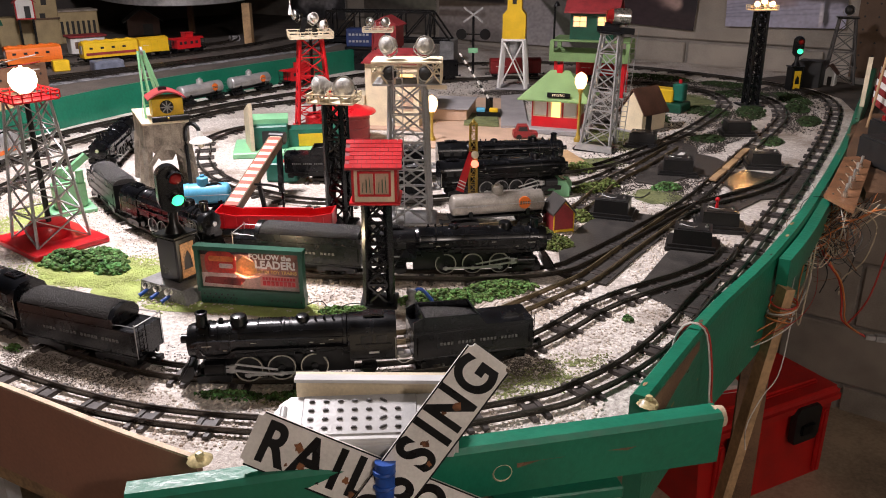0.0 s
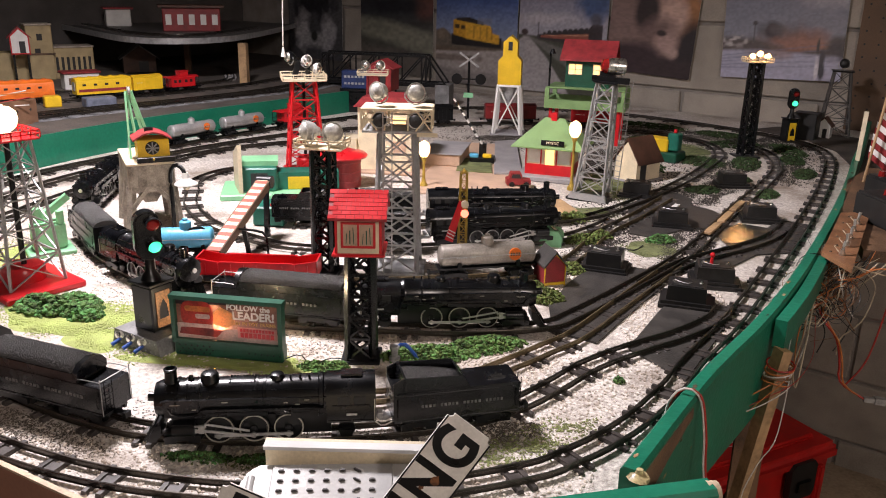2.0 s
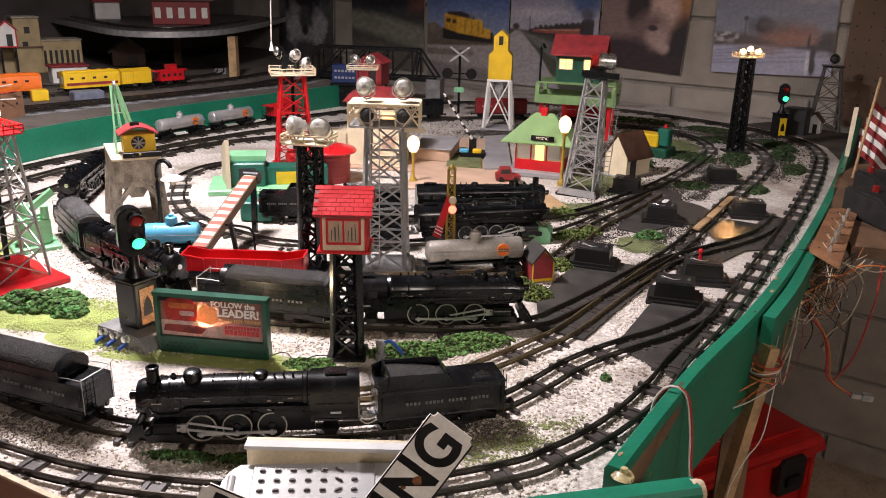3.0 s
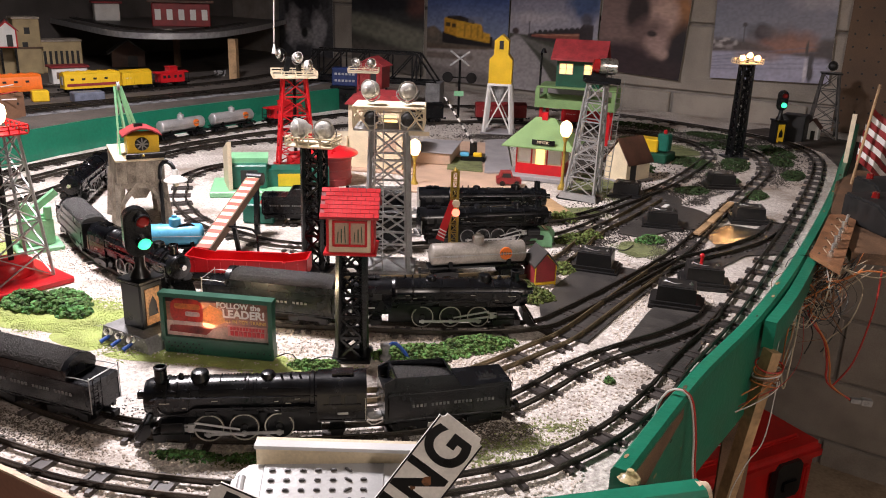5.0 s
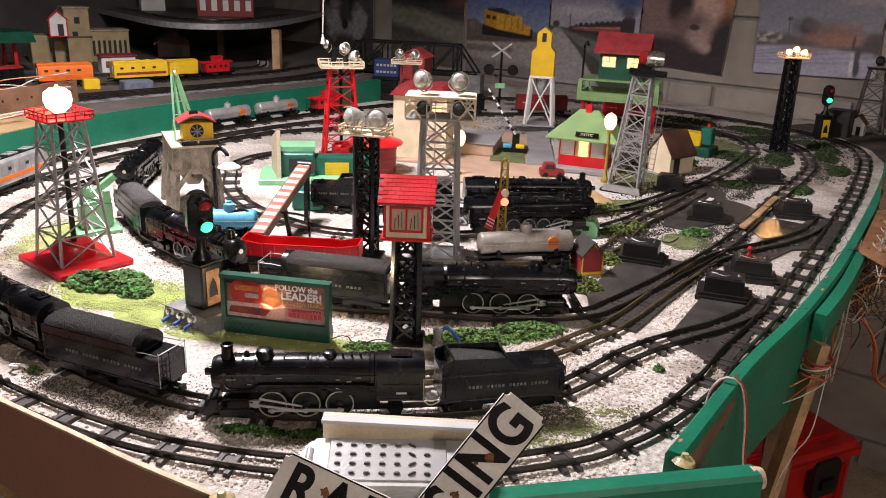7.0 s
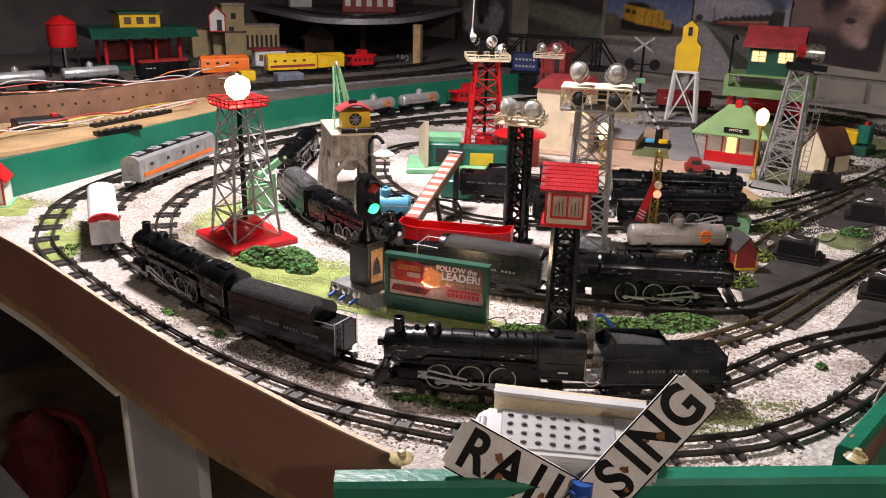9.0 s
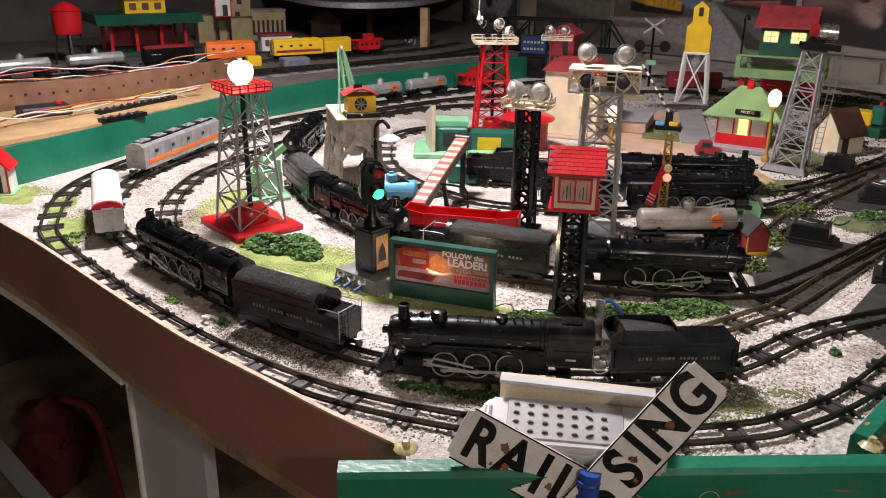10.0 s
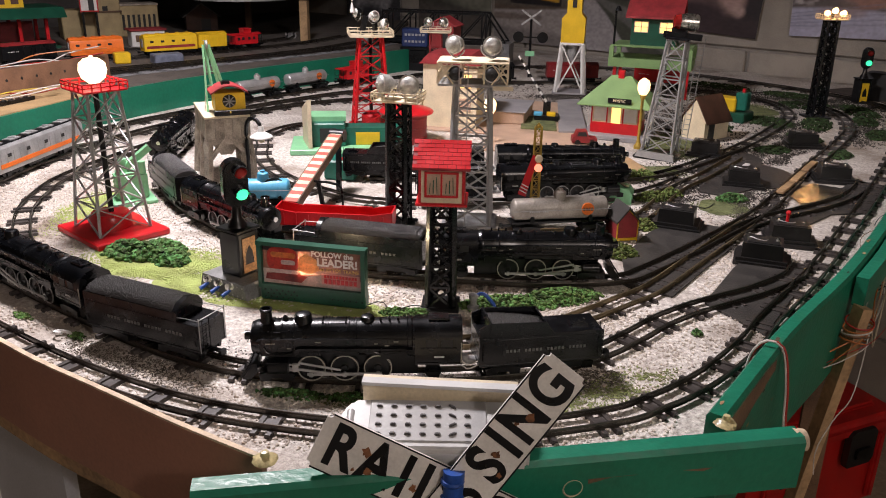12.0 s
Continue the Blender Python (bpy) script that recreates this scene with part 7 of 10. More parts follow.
# ---- track switches ----
def switch_machine(place, turn, label, base=True, s=1.0):
    t = thing("track_switch", label, "track switch", (*place, 0), turn, "black switch machines")
    if base:
        b = B()
        slab(b, [(-0.037 * s, -0.024 * s), (0.038 * s, -0.024 * s), (0.040 * s, 0.034 * s), (-0.036 * s, 0.034 * s)], 0.0005, 0.006)
        part("base_plate", b, SWITCH, t)
    b = B()
    prism(b, [(-0.0275 * s, 0.0065), (0.0275 * s, 0.0065), (0.0262 * s, 0.0315), (-0.0262 * s, 0.0315)], 0.006 - 0.021 * s, 0.006 + 0.021 * s)
    bevelled(b, 0.0016, 2)
    housing = part("housing", b, SWITCH, t)
    b = B()
    box(b, (0, 0.006, 0.0318), (0.044 * s, 0.033 * s, 0.0016))
    bevelled(b, 0.0005, 1)
    part("cover_plate", b, SWITCH, housing)
    b = B()
    box(b, (0, 0.006, 0.008), (0.068 * s, 0.050 * s, 0.005))
    part("flange", b, SWITCH, t)
    for x in (-0.018, 0.018):
        b = B()
        lathe(b, [(0.0028, 0), (0.0028, 0.0015), (0.001, 0.002), (0.001, 0.004), (0.0, 0.004)], 10, Matrix.Translation((x, 0.006, 0.0324)))
        part("terminal_screw", b, CHROME, t)
    b = B()
    tube(b, [(-0.018, 0.006, 0.0345), (-0.010, 0.001, 0.0338), (0.0, -0.002, 0.0336), (0.006, 0.004, 0.0336)], 0.0006, 5, 0.004)
    part("wire", b, GREYMETAL, t)
    return t


for x, y, a, lab in ((0.337, 1.415, -14, "black switch motor beside the siding"), (0.440, 1.283, -12, "black switch motor on a black plate beside the side board"), (0.497, 1.372, -6, "black switch motor with a red lamp"), (0.485, 1.685, -8, "black switch motor near the brown shed"), (0.675, 2.04, 4, "black switch motor among foliage"), (0.662, 1.752, -4, "black switch motor on the diagonal track"), (0.445, 1.905, -15, "black switch motor behind the grey tower")):
    switch_machine((x, y), a, lab, s=1.0)
b = B()
cyl(b, (0, 0, 0), (0, 0, 0.014), 0.0028, 0.002, 8)
ball(b, (0, 0, 0.015), 0.004)
solid("signal_bulb", b, RED, "tiny red lamp on a switch motor", "lamp", (0.492, 1.379, 0.031))


def turnout_plate(pts, label, lift=0.0):
    b = B()
    slab(b, pts, 0.0004, 0.0030 + lift)
    solid("turnout_plate", b, PLATEGREY, label, "turnout plate", group="black turnout plates")


turnout_plate([(0.397, 1.246), (0.342, 1.119), (0.398, 1.041), (0.454, 1.156), (0.50, 1.26), (0.467, 1.30), (0.42, 1.29)], "black turnout base plate where two tracks join")
turnout_plate([(0.247, 1.249), (0.28, 1.345), (0.305, 1.395), (0.345, 1.44), (0.43, 1.415), (0.417, 1.347), (0.338, 1.197), (0.304, 1.13), (0.249, 1.157)], "long black turnout base plate under the diagonal tracks", 0.0003)
turnout_plate([(0.46, 1.42), (0.52, 1.43), (0.60, 1.53), (0.665, 1.55), (0.735, 1.70), (0.70, 1.76), (0.64, 1.66), (0.54, 1.55)], "black turnout base plate beside the side board")
turnout_plate([(0.40, 1.62), (0.44, 1.60), (0.52, 1.68), (0.56, 1.90), (0.52, 1.97), (0.42, 1.83)], "black turnout base plate near the grey tower")
turnout_plate([(0.538 + 0.058 * math.cos(k * math.tau / 20), 1.755 + 0.085 * math.sin(k * math.tau / 20)) for k in range(20)], "round black turnout base plate under the diagonal track", 0.0004)


# ---- front corner: remote_unit and crossing sign ----
def remote_unit():
    t = thing("train_remote", "white plastic train remote with a grey keypad on the table edge", "remote control", (0.071, 0.710, 0.0), 9)
    tilt = Matrix.Rotation(radians(14), 4, "X")
    up = Matrix.Translation((0, 0, 0.046)) @ tilt
    b = B()
    w, d = 0.152, 0.056
    prism(b, [(-w / 2 + 0.012, -d / 2), (w / 2, -d / 2), (w / 2, d / 2), (-w / 2 + 0.012, d / 2), (-w / 2 + 0.002, d / 2 - 0.012), (-w / 2, 0), (-w / 2 + 0.002, -d / 2 + 0.012)], -0.012, 0.012, pose(0, 0, 0, 90, 0, 0))
    bevelled(b, 0.004, 3)
    part("case", b, PLASTICWHITE, t, at=up)
    b = B()
    box(b, (-0.004, 0.002, 0.0125), (0.094, 0.044, 0.0016))
    bevelled(b, 0.0007, 1)
    pad = part("keypad", b, CLEARGREY, t, "translucent grey keypad", at=up)
    b = B()
    box(b, (0.0, 0.0, 0.0), (0.0054, 0.0034, 0.0030))
    bevelled(b, 0.0009, 2)
    key = mesh_of("button", b, BUTTON, 40)
    for i in range(7):
        for j in range(4):
            if i == 6 and j == 3:
                continue
            ob = new("button", key)
            ob.parent = pad
            ob.matrix_basis = pose(-0.0435 + i * 0.0118, -0.013 + j * 0.0098, 0.0138, 0, 0, (-32 if j > 1 else 28) if i == 5 else 0) @ Matrix.Diagonal((1.25 if i == 5 else 0.92, 0.6 if i == 5 else 0.85, 1, 1))
    b = B()
    cyl(b, (-0.0665, -0.010, 0.0115), (-0.0665, 0.012, 0.0115), 0.0032, n=12)
    part("thumb_wheel", b, CLEARGREY, t, at=up)
    b = B()
    box(b, (0.07, 0.010, 0.0125), (0.004, 0.004, 0.001))
    part("led", b, BUTTON, t, at=up)
    h = thing("remote_holder", "cream plastic channel behind the remote", "holder", (0.071, 0.743, 0.0), 5)
    b = B()
    prism(b, [(-0.004, 0.0), (0.004, 0.0), (0.004, 0.074), (0.001, 0.078), (-0.004, 0.076)], -0.064, 0.064, pose(0, 0, 0, 0, 0, 90))
    part("back_plate", b, CREAM, h)
    b = B()
    box(b, (0, -0.006, 0.0755), (0.128, 0.010, 0.003))
    part("top_lip", b, PLASTICWHITE, h)
    b = B()
    box(b, (0, -0.025, 0.016), (0.125, 0.05, 0.030))
    part("shelf", b, CREAM, h)


remote_unit()


def crossbuck():
    t = thing("crossing_sign", "rusty white enamel crossbuck sign bound with blue tape", "crossing sign", (0, 0, 0), 0)
    n = Vector((0.216, -1, 0.275)).normalized()

    def arm(words, end, along_way, width, length, from_end, front):
        x = Vector(along_way)
        x = (x - n * x.dot(n)).normalized()
        y = n.cross(x)
        m = Matrix((x, y, n)).transposed().to_4x4()
        m.translation = Vector(end) + n * front
        b = B()
        x0, x1 = (0.0, length) if from_end else (-length, 0.0)
        slab(b, [(x0, -width / 2), (x1, -width / 2), (x1, width / 2), (x0, width / 2)], -0.0012, 0.0012)
        c = [e for e in b.edges if abs(e.verts[0].co.z - e.verts[1].co.z) > 0.001]
        bmesh.ops.bevel(b, geom=c, offset=0.004, segments=3, affect="EDGES")
        a = part("arm", b, SIGNWHITE, t, "white enamel arm with black letters", at=m)
        b = B()
        for s in (-1, 1):
            box(b, ((x0 + x1) / 2, s * (width / 2 - 0.0006), 0.0013), (length - 0.008, 0.0012, 0.0006))
        part("black_border", b, BLACKSAT, a)
        wide = {"R": 0.0285, "A": 0.031, "I": 0.0155, "L": 0.0255, "O": 0.032, "D": 0.030, "C": 0.030, "S": 0.029, "N": 0.0315, "G": 0.032}
        at = 0.006 if from_end else -0.005
        for ch in (words if from_end else words[::-1]):
            half = wide[ch] / 2 * (1 if from_end else -1)
            at += half
            lettering(ch, 0.047, BLACKSAT, a, pose(at, -0.0005, 0.0014), 0.0003, "letter", 0.82, 0.0014)
            at += half
        rnd = random.Random(7 if from_end else 11)
        for k in range(9):
            cx, cy, r = rnd.uniform(x0 + 0.02, x1 - 0.02), rnd.uniform(-width * 0.4, width * 0.4), rnd.uniform(0.0012, 0.0042)
            b = B()
            vs = [b.verts.new((cx + r * rnd.uniform(0.5, 1.3) * math.cos(i * math.tau / 11), cy + r * rnd.uniform(0.5, 1.3) * math.sin(i * math.tau / 11), 0.0019)) for i in range(11)]
            b.faces.new(vs)
            part("rust_stain", b, RUST, a, "brown rust stain")
        return a
    arm("CROSSING", (0.1735, 0.7157, 0.1152), (0.064, 0.037, 0.0855), 0.0405, 0.262, False, 0.0)
    arm("RAILROAD", (-0.010, 0.6617, 0.063), (0.090, 0.008, -0.043), 0.0455, 0.262, True, -0.003)
    b = B()
    m = Vector((0.094, 0.672, 0.0))
    cyl(b, (0.0925, 0.6665, -0.03), (0.0935, 0.6755, 0.038), 0.0078, 0.0085, 14)
    for k in range(5):
        lathe(b, [(0.0087, 0), (0.0096, 0.002), (0.0087, 0.004)], 14, Matrix.Translation((0.0926, 0.669 + 0.0012 * k, -0.02 + k * 0.012)))
    part("tape", b, BLUETAPE, t, "shiny blue tape round the post")
    b = B()
    cyl(b, (0.09, 0.660, FLOOR), (0.0928, 0.668, 0.0), 0.006, n=12)
    part("post", b, GREYMETAL, t)


crossbuck()


# ---- scenery ----
def inside(x, y, margin=0.008):
    """Whether a plan point lies on the tabletop, behind its front and right edges."""
    for line in (FRONT + [(0.30, 0.75)], RIGHT):
        for (ax, ay), (bx, by) in zip(line, line[1:]):
            lo, hi = (ax, bx) if line is not RIGHT else (ay, by)
            q = x if line is not RIGHT else y
            if lo <= q <= hi:
                ln = math.hypot(bx - ax, by - ay)
                if ((bx - ax) * (y - ay) - (by - ay) * (x - ax)) / ln < margin:
                    return False
    return True


def blob_outline(cx, cy, rx, ry, turn, seed, n=26, rough=0.3):
    rnd = random.Random(seed)
    ph = [rnd.uniform(0, math.tau) for _ in range(4)]
    out = []
    for k in range(n):
        a = k * math.tau / n
        q = 1 + rough * (0.5 * math.sin(2 * a + ph[0]) + 0.3 * math.sin(3 * a + ph[1]) + 0.25 * math.sin(5 * a + ph[2]))
        x, y = rx * q * math.cos(a), ry * q * math.sin(a)
        c, s = math.cos(radians(turn)), math.sin(radians(turn))
        out.append((cx + c * x - s * y, cy + s * x + c * y))
    return out


def turf(cx, cy, rx, ry, turn, seed, material=GRASS, label="patch of green model turf on the ballast", thin=0.0):
    """Turf: a thin ragged sheet with many fine torn bits on and round it."""
    rnd = random.Random(seed * 13 + 1)
    verts, faces = [], []
    o = blob_outline(cx, cy, rx * 0.96, ry * 0.96, turn, seed, 56, 0.4)
    if not thin:
        verts = [(cx, cy, 0.0016)] + [(x, y, 0.0004) for x, y in o]
        faces = [[0, 1 + i, 1 + (i + 1) % len(o)] for i in range(len(o))]
    cv, cf = CLUMP
    c, s = math.cos(radians(turn)), math.sin(radians(turn))
    for _ in range(int((1 - thin) * (900000 if thin else 620000) * rx * ry) + 60):
        a, q = rnd.uniform(0, math.tau), rnd.random() ** 0.42 * rnd.uniform(0.8, 1.22)
        lobe = 1 + 0.3 * math.sin(2 * a + seed) + 0.2 * math.sin(5 * a + seed * 2)
        x, y = rx * q * lobe * math.cos(a), ry * q * lobe * math.sin(a)
        px, py, r = cx + c * x - s * y, cy + s * x + c * y, rnd.choice((0.0005, 0.0008, 0.0012))
        if not inside(px, py):
            continue
        base = len(verts)
        for u in cv:
            verts.append((px + u[0] * r * rnd.uniform(0.6, 1.5), py + u[1] * r * rnd.uniform(0.6, 1.5), max(0.0002, 0.0009 + u[2] * r * 0.7)))
        faces += [[base + i for i in g] for g in cf]
    me = bpy.data.meshes.new("turf_patch")
    me.from_pydata(verts, [], faces)
    me.materials.append(material)
    return tagged(new("turf_patch", me), label, "turf", "", "stuff")


def clump_verts():
    bm = B()
    bmesh.ops.create_icosphere(bm, subdivisions=1, radius=1.0)
    bm.verts.ensure_lookup_table()
    v = np.array([p.co[:] for p in bm.verts])
    f = [[q.index for q in g.verts] for g in bm.faces]
    bm.free()
    return v, f


CLUMP = clump_verts()


def foliage(name, label, spots, count, size, height, material, seed, kind=""):
    """Foam foliage: many small torn clumps heaped over the spots (x, y, rx, ry, turn)."""
    rnd = random.Random(seed)
    verts, faces = [], []
    cv, cf = CLUMP
    for cx, cy, rx, ry, turn in spots:
        for _ in range(int(count * 1.5)):
            a, q = rnd.uniform(0, math.tau), math.sqrt(rnd.random())
            if rnd.random() < 0.25:
                q *= 1.12
            c, s = math.cos(radians(turn)), math.sin(radians(turn))
            x, y = rx * q * math.cos(a), ry * q * math.sin(a)
            r = size * rnd.uniform(0.35, 0.95)
            z = height * (1 - q * q * 0.75) * rnd.uniform(0.25, 1.0) + r * 0.2
            base = len(verts)
            jit = np.array([[rnd.uniform(0.6, 1.35) for _ in range(3)] for _ in cv])
            p = cv * jit * r * np.array([1.0, 1.0, 0.8])
            ca, sa = math.cos(rnd.uniform(0, 6)), math.sin(rnd.uniform(0, 6))
            for u in p:
                verts.append((cx + c * x - s * y + u[0], cy + s * x + c * y + u[1], max(0.0003, z + u[2])))
            faces += [[base + i for i in g] for g in cf]
    me = bpy.data.meshes.new(name)
    me.from_pydata(verts, [], faces)
    me.materials.append(material)
    ob = new(name, me)
    return tagged(ob, label, "foliage", "", kind or "stuff")


def scenery():
    turf(-0.385, 1.118, 0.085, 0.07, -20, 1)
    turf(-0.30, 1.055, 0.06, 0.035, -25, 2)
    turf(-0.13, 1.02, 0.11, 0.028, 0, 3)
    turf(-0.03, 1.0, 0.05, 0.022, 5, 31)
    turf(0.245, 0.905, 0.055, 0.022, 40, 4, MIDGRASS, "thin green turf beside the outer track", 0.45)
    turf(0.20, 0.862, 0.05, 0.018, 30, 41, MIDGRASS, "thin olive turf beside the outer track", 0.3)
    turf(0.03, 0.82, 0.11, 0.014, 5, 5, OLIVE, "olive turf strip along the front track", 0.3)
    turf(-0.60, 1.30, 0.045, 0.085, 20, 6)
    turf(-0.755, 1.09, 0.028, 0.11, 32, 7)
    turf(-0.86, 1.21, 0.02, 0.06, 20, 71)
    turf(0.425, 1.535, 0.035, 0.05, -30, 8, OLIVE, "olive turf mat between the tracks")
    turf(0.40, 2.0, 0.07, 0.12, -25, 9, OLIVE, "olive turf beside the goods shed")
    turf(0.60, 2.5, 0.09, 0.14, 10, 10, OLIVE, "olive turf under the lit tower")
    turf(-0.985, 1.23, 0.06, 0.05, 0, 12)
    turf(0.33, 1.75, 0.05, 0.05, 0, 14, OLIVE, "olive turf under the grey tower")
    DARKDIRT = mat("dark_coal_dirt", (0.05, 0.042, 0.036), 0.9, vary=0.4, scale=150, bump=0.5)
    for cx, cy, rx, ry, tn, sd in ((0.50, 1.60, 0.05, 0.10, -25, 61), (0.60, 1.95, 0.05, 0.12, -25, 62), (0.70, 2.22, 0.05, 0.12, -20, 63), (0.90, 2.62, 0.10, 0.10, 0, 64), (0.66, 2.75, 0.14, 0.07, -25, 65), (0.42, 2.25, 0.09, 0.16, -20, 66), (0.86, 2.24, 0.04, 0.12, -22, 67), (0.25, 2.55, 0.2, 0.12, 0, 68), (0.36, 1.58, 0.03, 0.12, -28, 69)):
        turf(cx, cy, rx, ry, tn, sd, DARKDIRT, "dark cinder ground between the far tracks", 0.25)
    # added thin strip: darkens the pale ground beyond the outer track
    b = B()
    slab(b, [(0.735, 1.62), (0.800, 1.76), (0.930, 2.06), (1.040, 2.34), (1.068, 2.52), (1.035, 2.70), (0.92, 2.85), (1.02, 2.92), (1.25, 2.72), (1.22, 2.40), (1.05, 2.05), (0.90, 1.76), (0.80, 1.60)], 0.0006, 0.003)
    solid("corner_board", b, mat("corner_darkening", (0.075, 0.06, 0.05), 0.8, vary=0.35, scale=18, bump=0.4), "added dark strip that darkens the ground along the table edge", "board", kind="structure")
    foliage("ground_litter", "dark cinders scattered over the far ballast", [(0.55, 2.15, 0.12, 0.28, -25), (0.75, 2.62, 0.24, 0.18, -30), (0.40, 1.75, 0.10, 0.22, -25), (0.92, 2.35, 0.07, 0.3, -20), (0.35, 2.6, 0.25, 0.2, 0), (-0.1, 2.55, 0.3, 0.2, 0)], 900, 0.0020, 0.0010, DARKDIRT, 51)
    foliage("ground_litter", "dark cinders round the engines and tracks", [(0.0, 1.10, 0.26, 0.05, 3), (0.36, 1.42, 0.07, 0.2, -28), (-0.05, 0.90, 0.26, 0.03, 3), (-0.40, 0.97, 0.2, 0.03, -27), (0.1, 1.45, 0.2, 0.05, 12), (-0.4, 1.3, 0.22, 0.05, -42)], 420, 0.0013, 0.0006, DARKDIRT, 52)
    # ground made darker in a narrow band along the front engines
    foliage("ground_litter", "fine dark brown grains strewn along the front engines", [(-0.02, 0.865, 0.24, 0.020, 4), (-0.27, 0.845, 0.10, 0.022, -20), (0.19, 0.90, 0.05, 0.02, 20)], 1500, 0.0011, 0.0005, mat("dark_brown_grains", (0.14, 0.115, 0.09), 0.95, vary=0.4, scale=90, bump=0.4), 53)
    foliage("foliage_bed", "dark green foam foliage beside the beacon tower", [(-0.405, 1.135, 0.050, 0.028, 10), (-0.365, 1.120, 0.026, 0.018, -20), (-0.440, 1.140, 0.028, 0.020, 30), (-0.392, 1.155, 0.030, 0.016, 5)], 330, 0.0052, 0.018, FOAM, 1)
    foliage("foliage_strip", "green foam foliage strip before the long engine", [(0.10, 1.065, 0.055, 0.022, 12), (0.165, 1.10, 0.05, 0.022, 22)], 700, 0.0033, 0.013, FOAM2, 2)
    foliage("foliage_tuft", "small green foliage tufts by the billboard", [(-0.02, 1.015, 0.026, 0.012, 0), (0.0, 1.02, 0.012, 0.008, 0)], 170, 0.0027, 0.009, FOAM2, 3)
    foliage("foliage_row", "low green foliage row along the front track", [(-0.02, 0.822, 0.035, 0.009, 5), (-0.085, 0.818, 0.035, 0.008, 0), (0.05, 0.83, 0.03, 0.008, 8)], 220, 0.0023, 0.006, FOAM, 4)
    foliage("foliage_tuft", "tiny green tuft on the ballast", [(0.322, 1.03, 0.006, 0.006, 0)], 50, 0.0022, 0.008, FOAM, 5)
    foliage("foliage_bush", "olive green bush beside the tool shed", [(0.244, 1.275, 0.024, 0.026, 30), (0.228, 1.300, 0.016, 0.016, 0)], 300, 0.0036, 0.017, FOAMOLIVE, 6)
    foliage("foliage_bush", "olive foliage beside the mint box", [(0.315, 1.560, 0.038, 0.020, 22), (0.345, 1.585, 0.02, 0.014, 20), (0.215, 1.53, 0.02, 0.014, 0), (0.285, 1.40, 0.02, 0.018, 0), (0.30, 1.70, 0.03, 0.03, 0)], 260, 0.0036, 0.015, FOAMOLIVE, 7)
    foliage("foliage_bush", "green foliage between the diagonal tracks", [(0.45, 1.585, 0.026, 0.018, 20)], 260, 0.0033, 0.013, FOAM, 8)
    foliage("foliage_ground", "dark olive foliage covering the far corner", [(0.60, 1.985, 0.04, 0.03, 40), (0.66, 2.30, 0.05, 0.07, 10), (0.77, 2.30, 0.035, 0.09, -15), (0.80, 2.56, 0.08, 0.06, 0), (0.93, 2.5, 0.04, 0.10, 0), (0.60, 2.85, 0.12, 0.05, -30), (0.80, 2.72, 0.08, 0.05, -40), (0.56, 2.42, 0.06, 0.10, 0), (0.70, 2.13, 0.03, 0.05, 20), (0.735, 1.97, 0.022, 0.04, -25), (0.885, 2.20, 0.025, 0.06, -22), (0.90, 2.36, 0.03, 0.06, -15), (0.50, 2.20, 0.05, 0.06, 0)], 300, 0.0040, 0.009, FOAMDARK, 9)
    foliage("foliage_tuft", "light green tufts on the left ballast", [(-0.45, 0.925, 0.016, 0.006, -25), (-0.36, 0.89, 0.012, 0.006, -25), (-0.72, 1.08, 0.02, 0.03, 30)], 40, 0.0028, 0.005, FOAM2, 10)
    # loose ballast stones near the front
    rnd = random.Random(21)
    verts, faces = [], []
    cv, cf = CLUMP
    zone = [(-0.10, 0.79, 0.30, 0.06), (0.27, 0.99, 0.14, 0.10), (0.12, 0.815, 0.16, 0.03), (-0.42, 0.92, 0.2, 0.03), (0.42, 1.24, 0.08, 0.1), (0.0, 1.07, 0.25, 0.06), (-0.62, 1.2, 0.12, 0.1), (-0.30, 1.19, 0.1, 0.05), (-0.72, 1.35, 0.1, 0.2), (-0.45, 1.32, 0.1, 0.06), (0.32, 1.38, 0.08, 0.12)]
    for zx, zy, rx, ry in zone:
        for _ in range(int(2600 * (rx * ry) / 0.0135)):
            x, y, r = zx + rx * rnd.uniform(-1, 1), zy + ry * rnd.uniform(-1, 1), rnd.choice((0.0007, 0.0009, 0.0012, 0.0012, 0.0016, 0.0021))
            if not inside(x, y):
                continue
            base = len(verts)
            for u in cv:
                verts.append((x + u[0] * r * rnd.uniform(0.6, 1.2), y + u[1] * r * rnd.uniform(0.6, 1.2), max(0.0, r * 0.3 + u[2] * r * 0.8)))
            faces += [[base + i for i in g] for g in cf]
    me = bpy.data.meshes.new("ballast_stones")
    me.from_pydata(verts, [], faces)
    stone = mat("ballast_stone", (0.68, 0.61, 0.54), 0.85, vary=0.3, scale=220, bump=0.2, second=(0.42, 0.37, 0.32), amount=0.9)
    me.materials.append(soiled(stone, (0.27, 0.22, 0.17), 7.0, 0.48, 0.68))
    tagged(new("ballast_stones", me), "loose white and tan ballast stones", "ballast", "", "stuff")


scenery()


# ---- behind: posters, deck trains, shelf ----
PHOTO = bpy.data.materials.new("photographic_print")
PHOTO.use_nodes = True
photo_ink = PHOTO.node_tree.nodes.new("ShaderNodeVertexColor")
photo_ink.layer_name = "ink"
PHOTO.node_tree.links.new(photo_ink.outputs["Color"], PHOTO.node_tree.nodes["Principled BSDF"].inputs["Base Color"])
PHOTO.node_tree.nodes["Principled BSDF"].inputs["Roughness"].default_value = 0.42


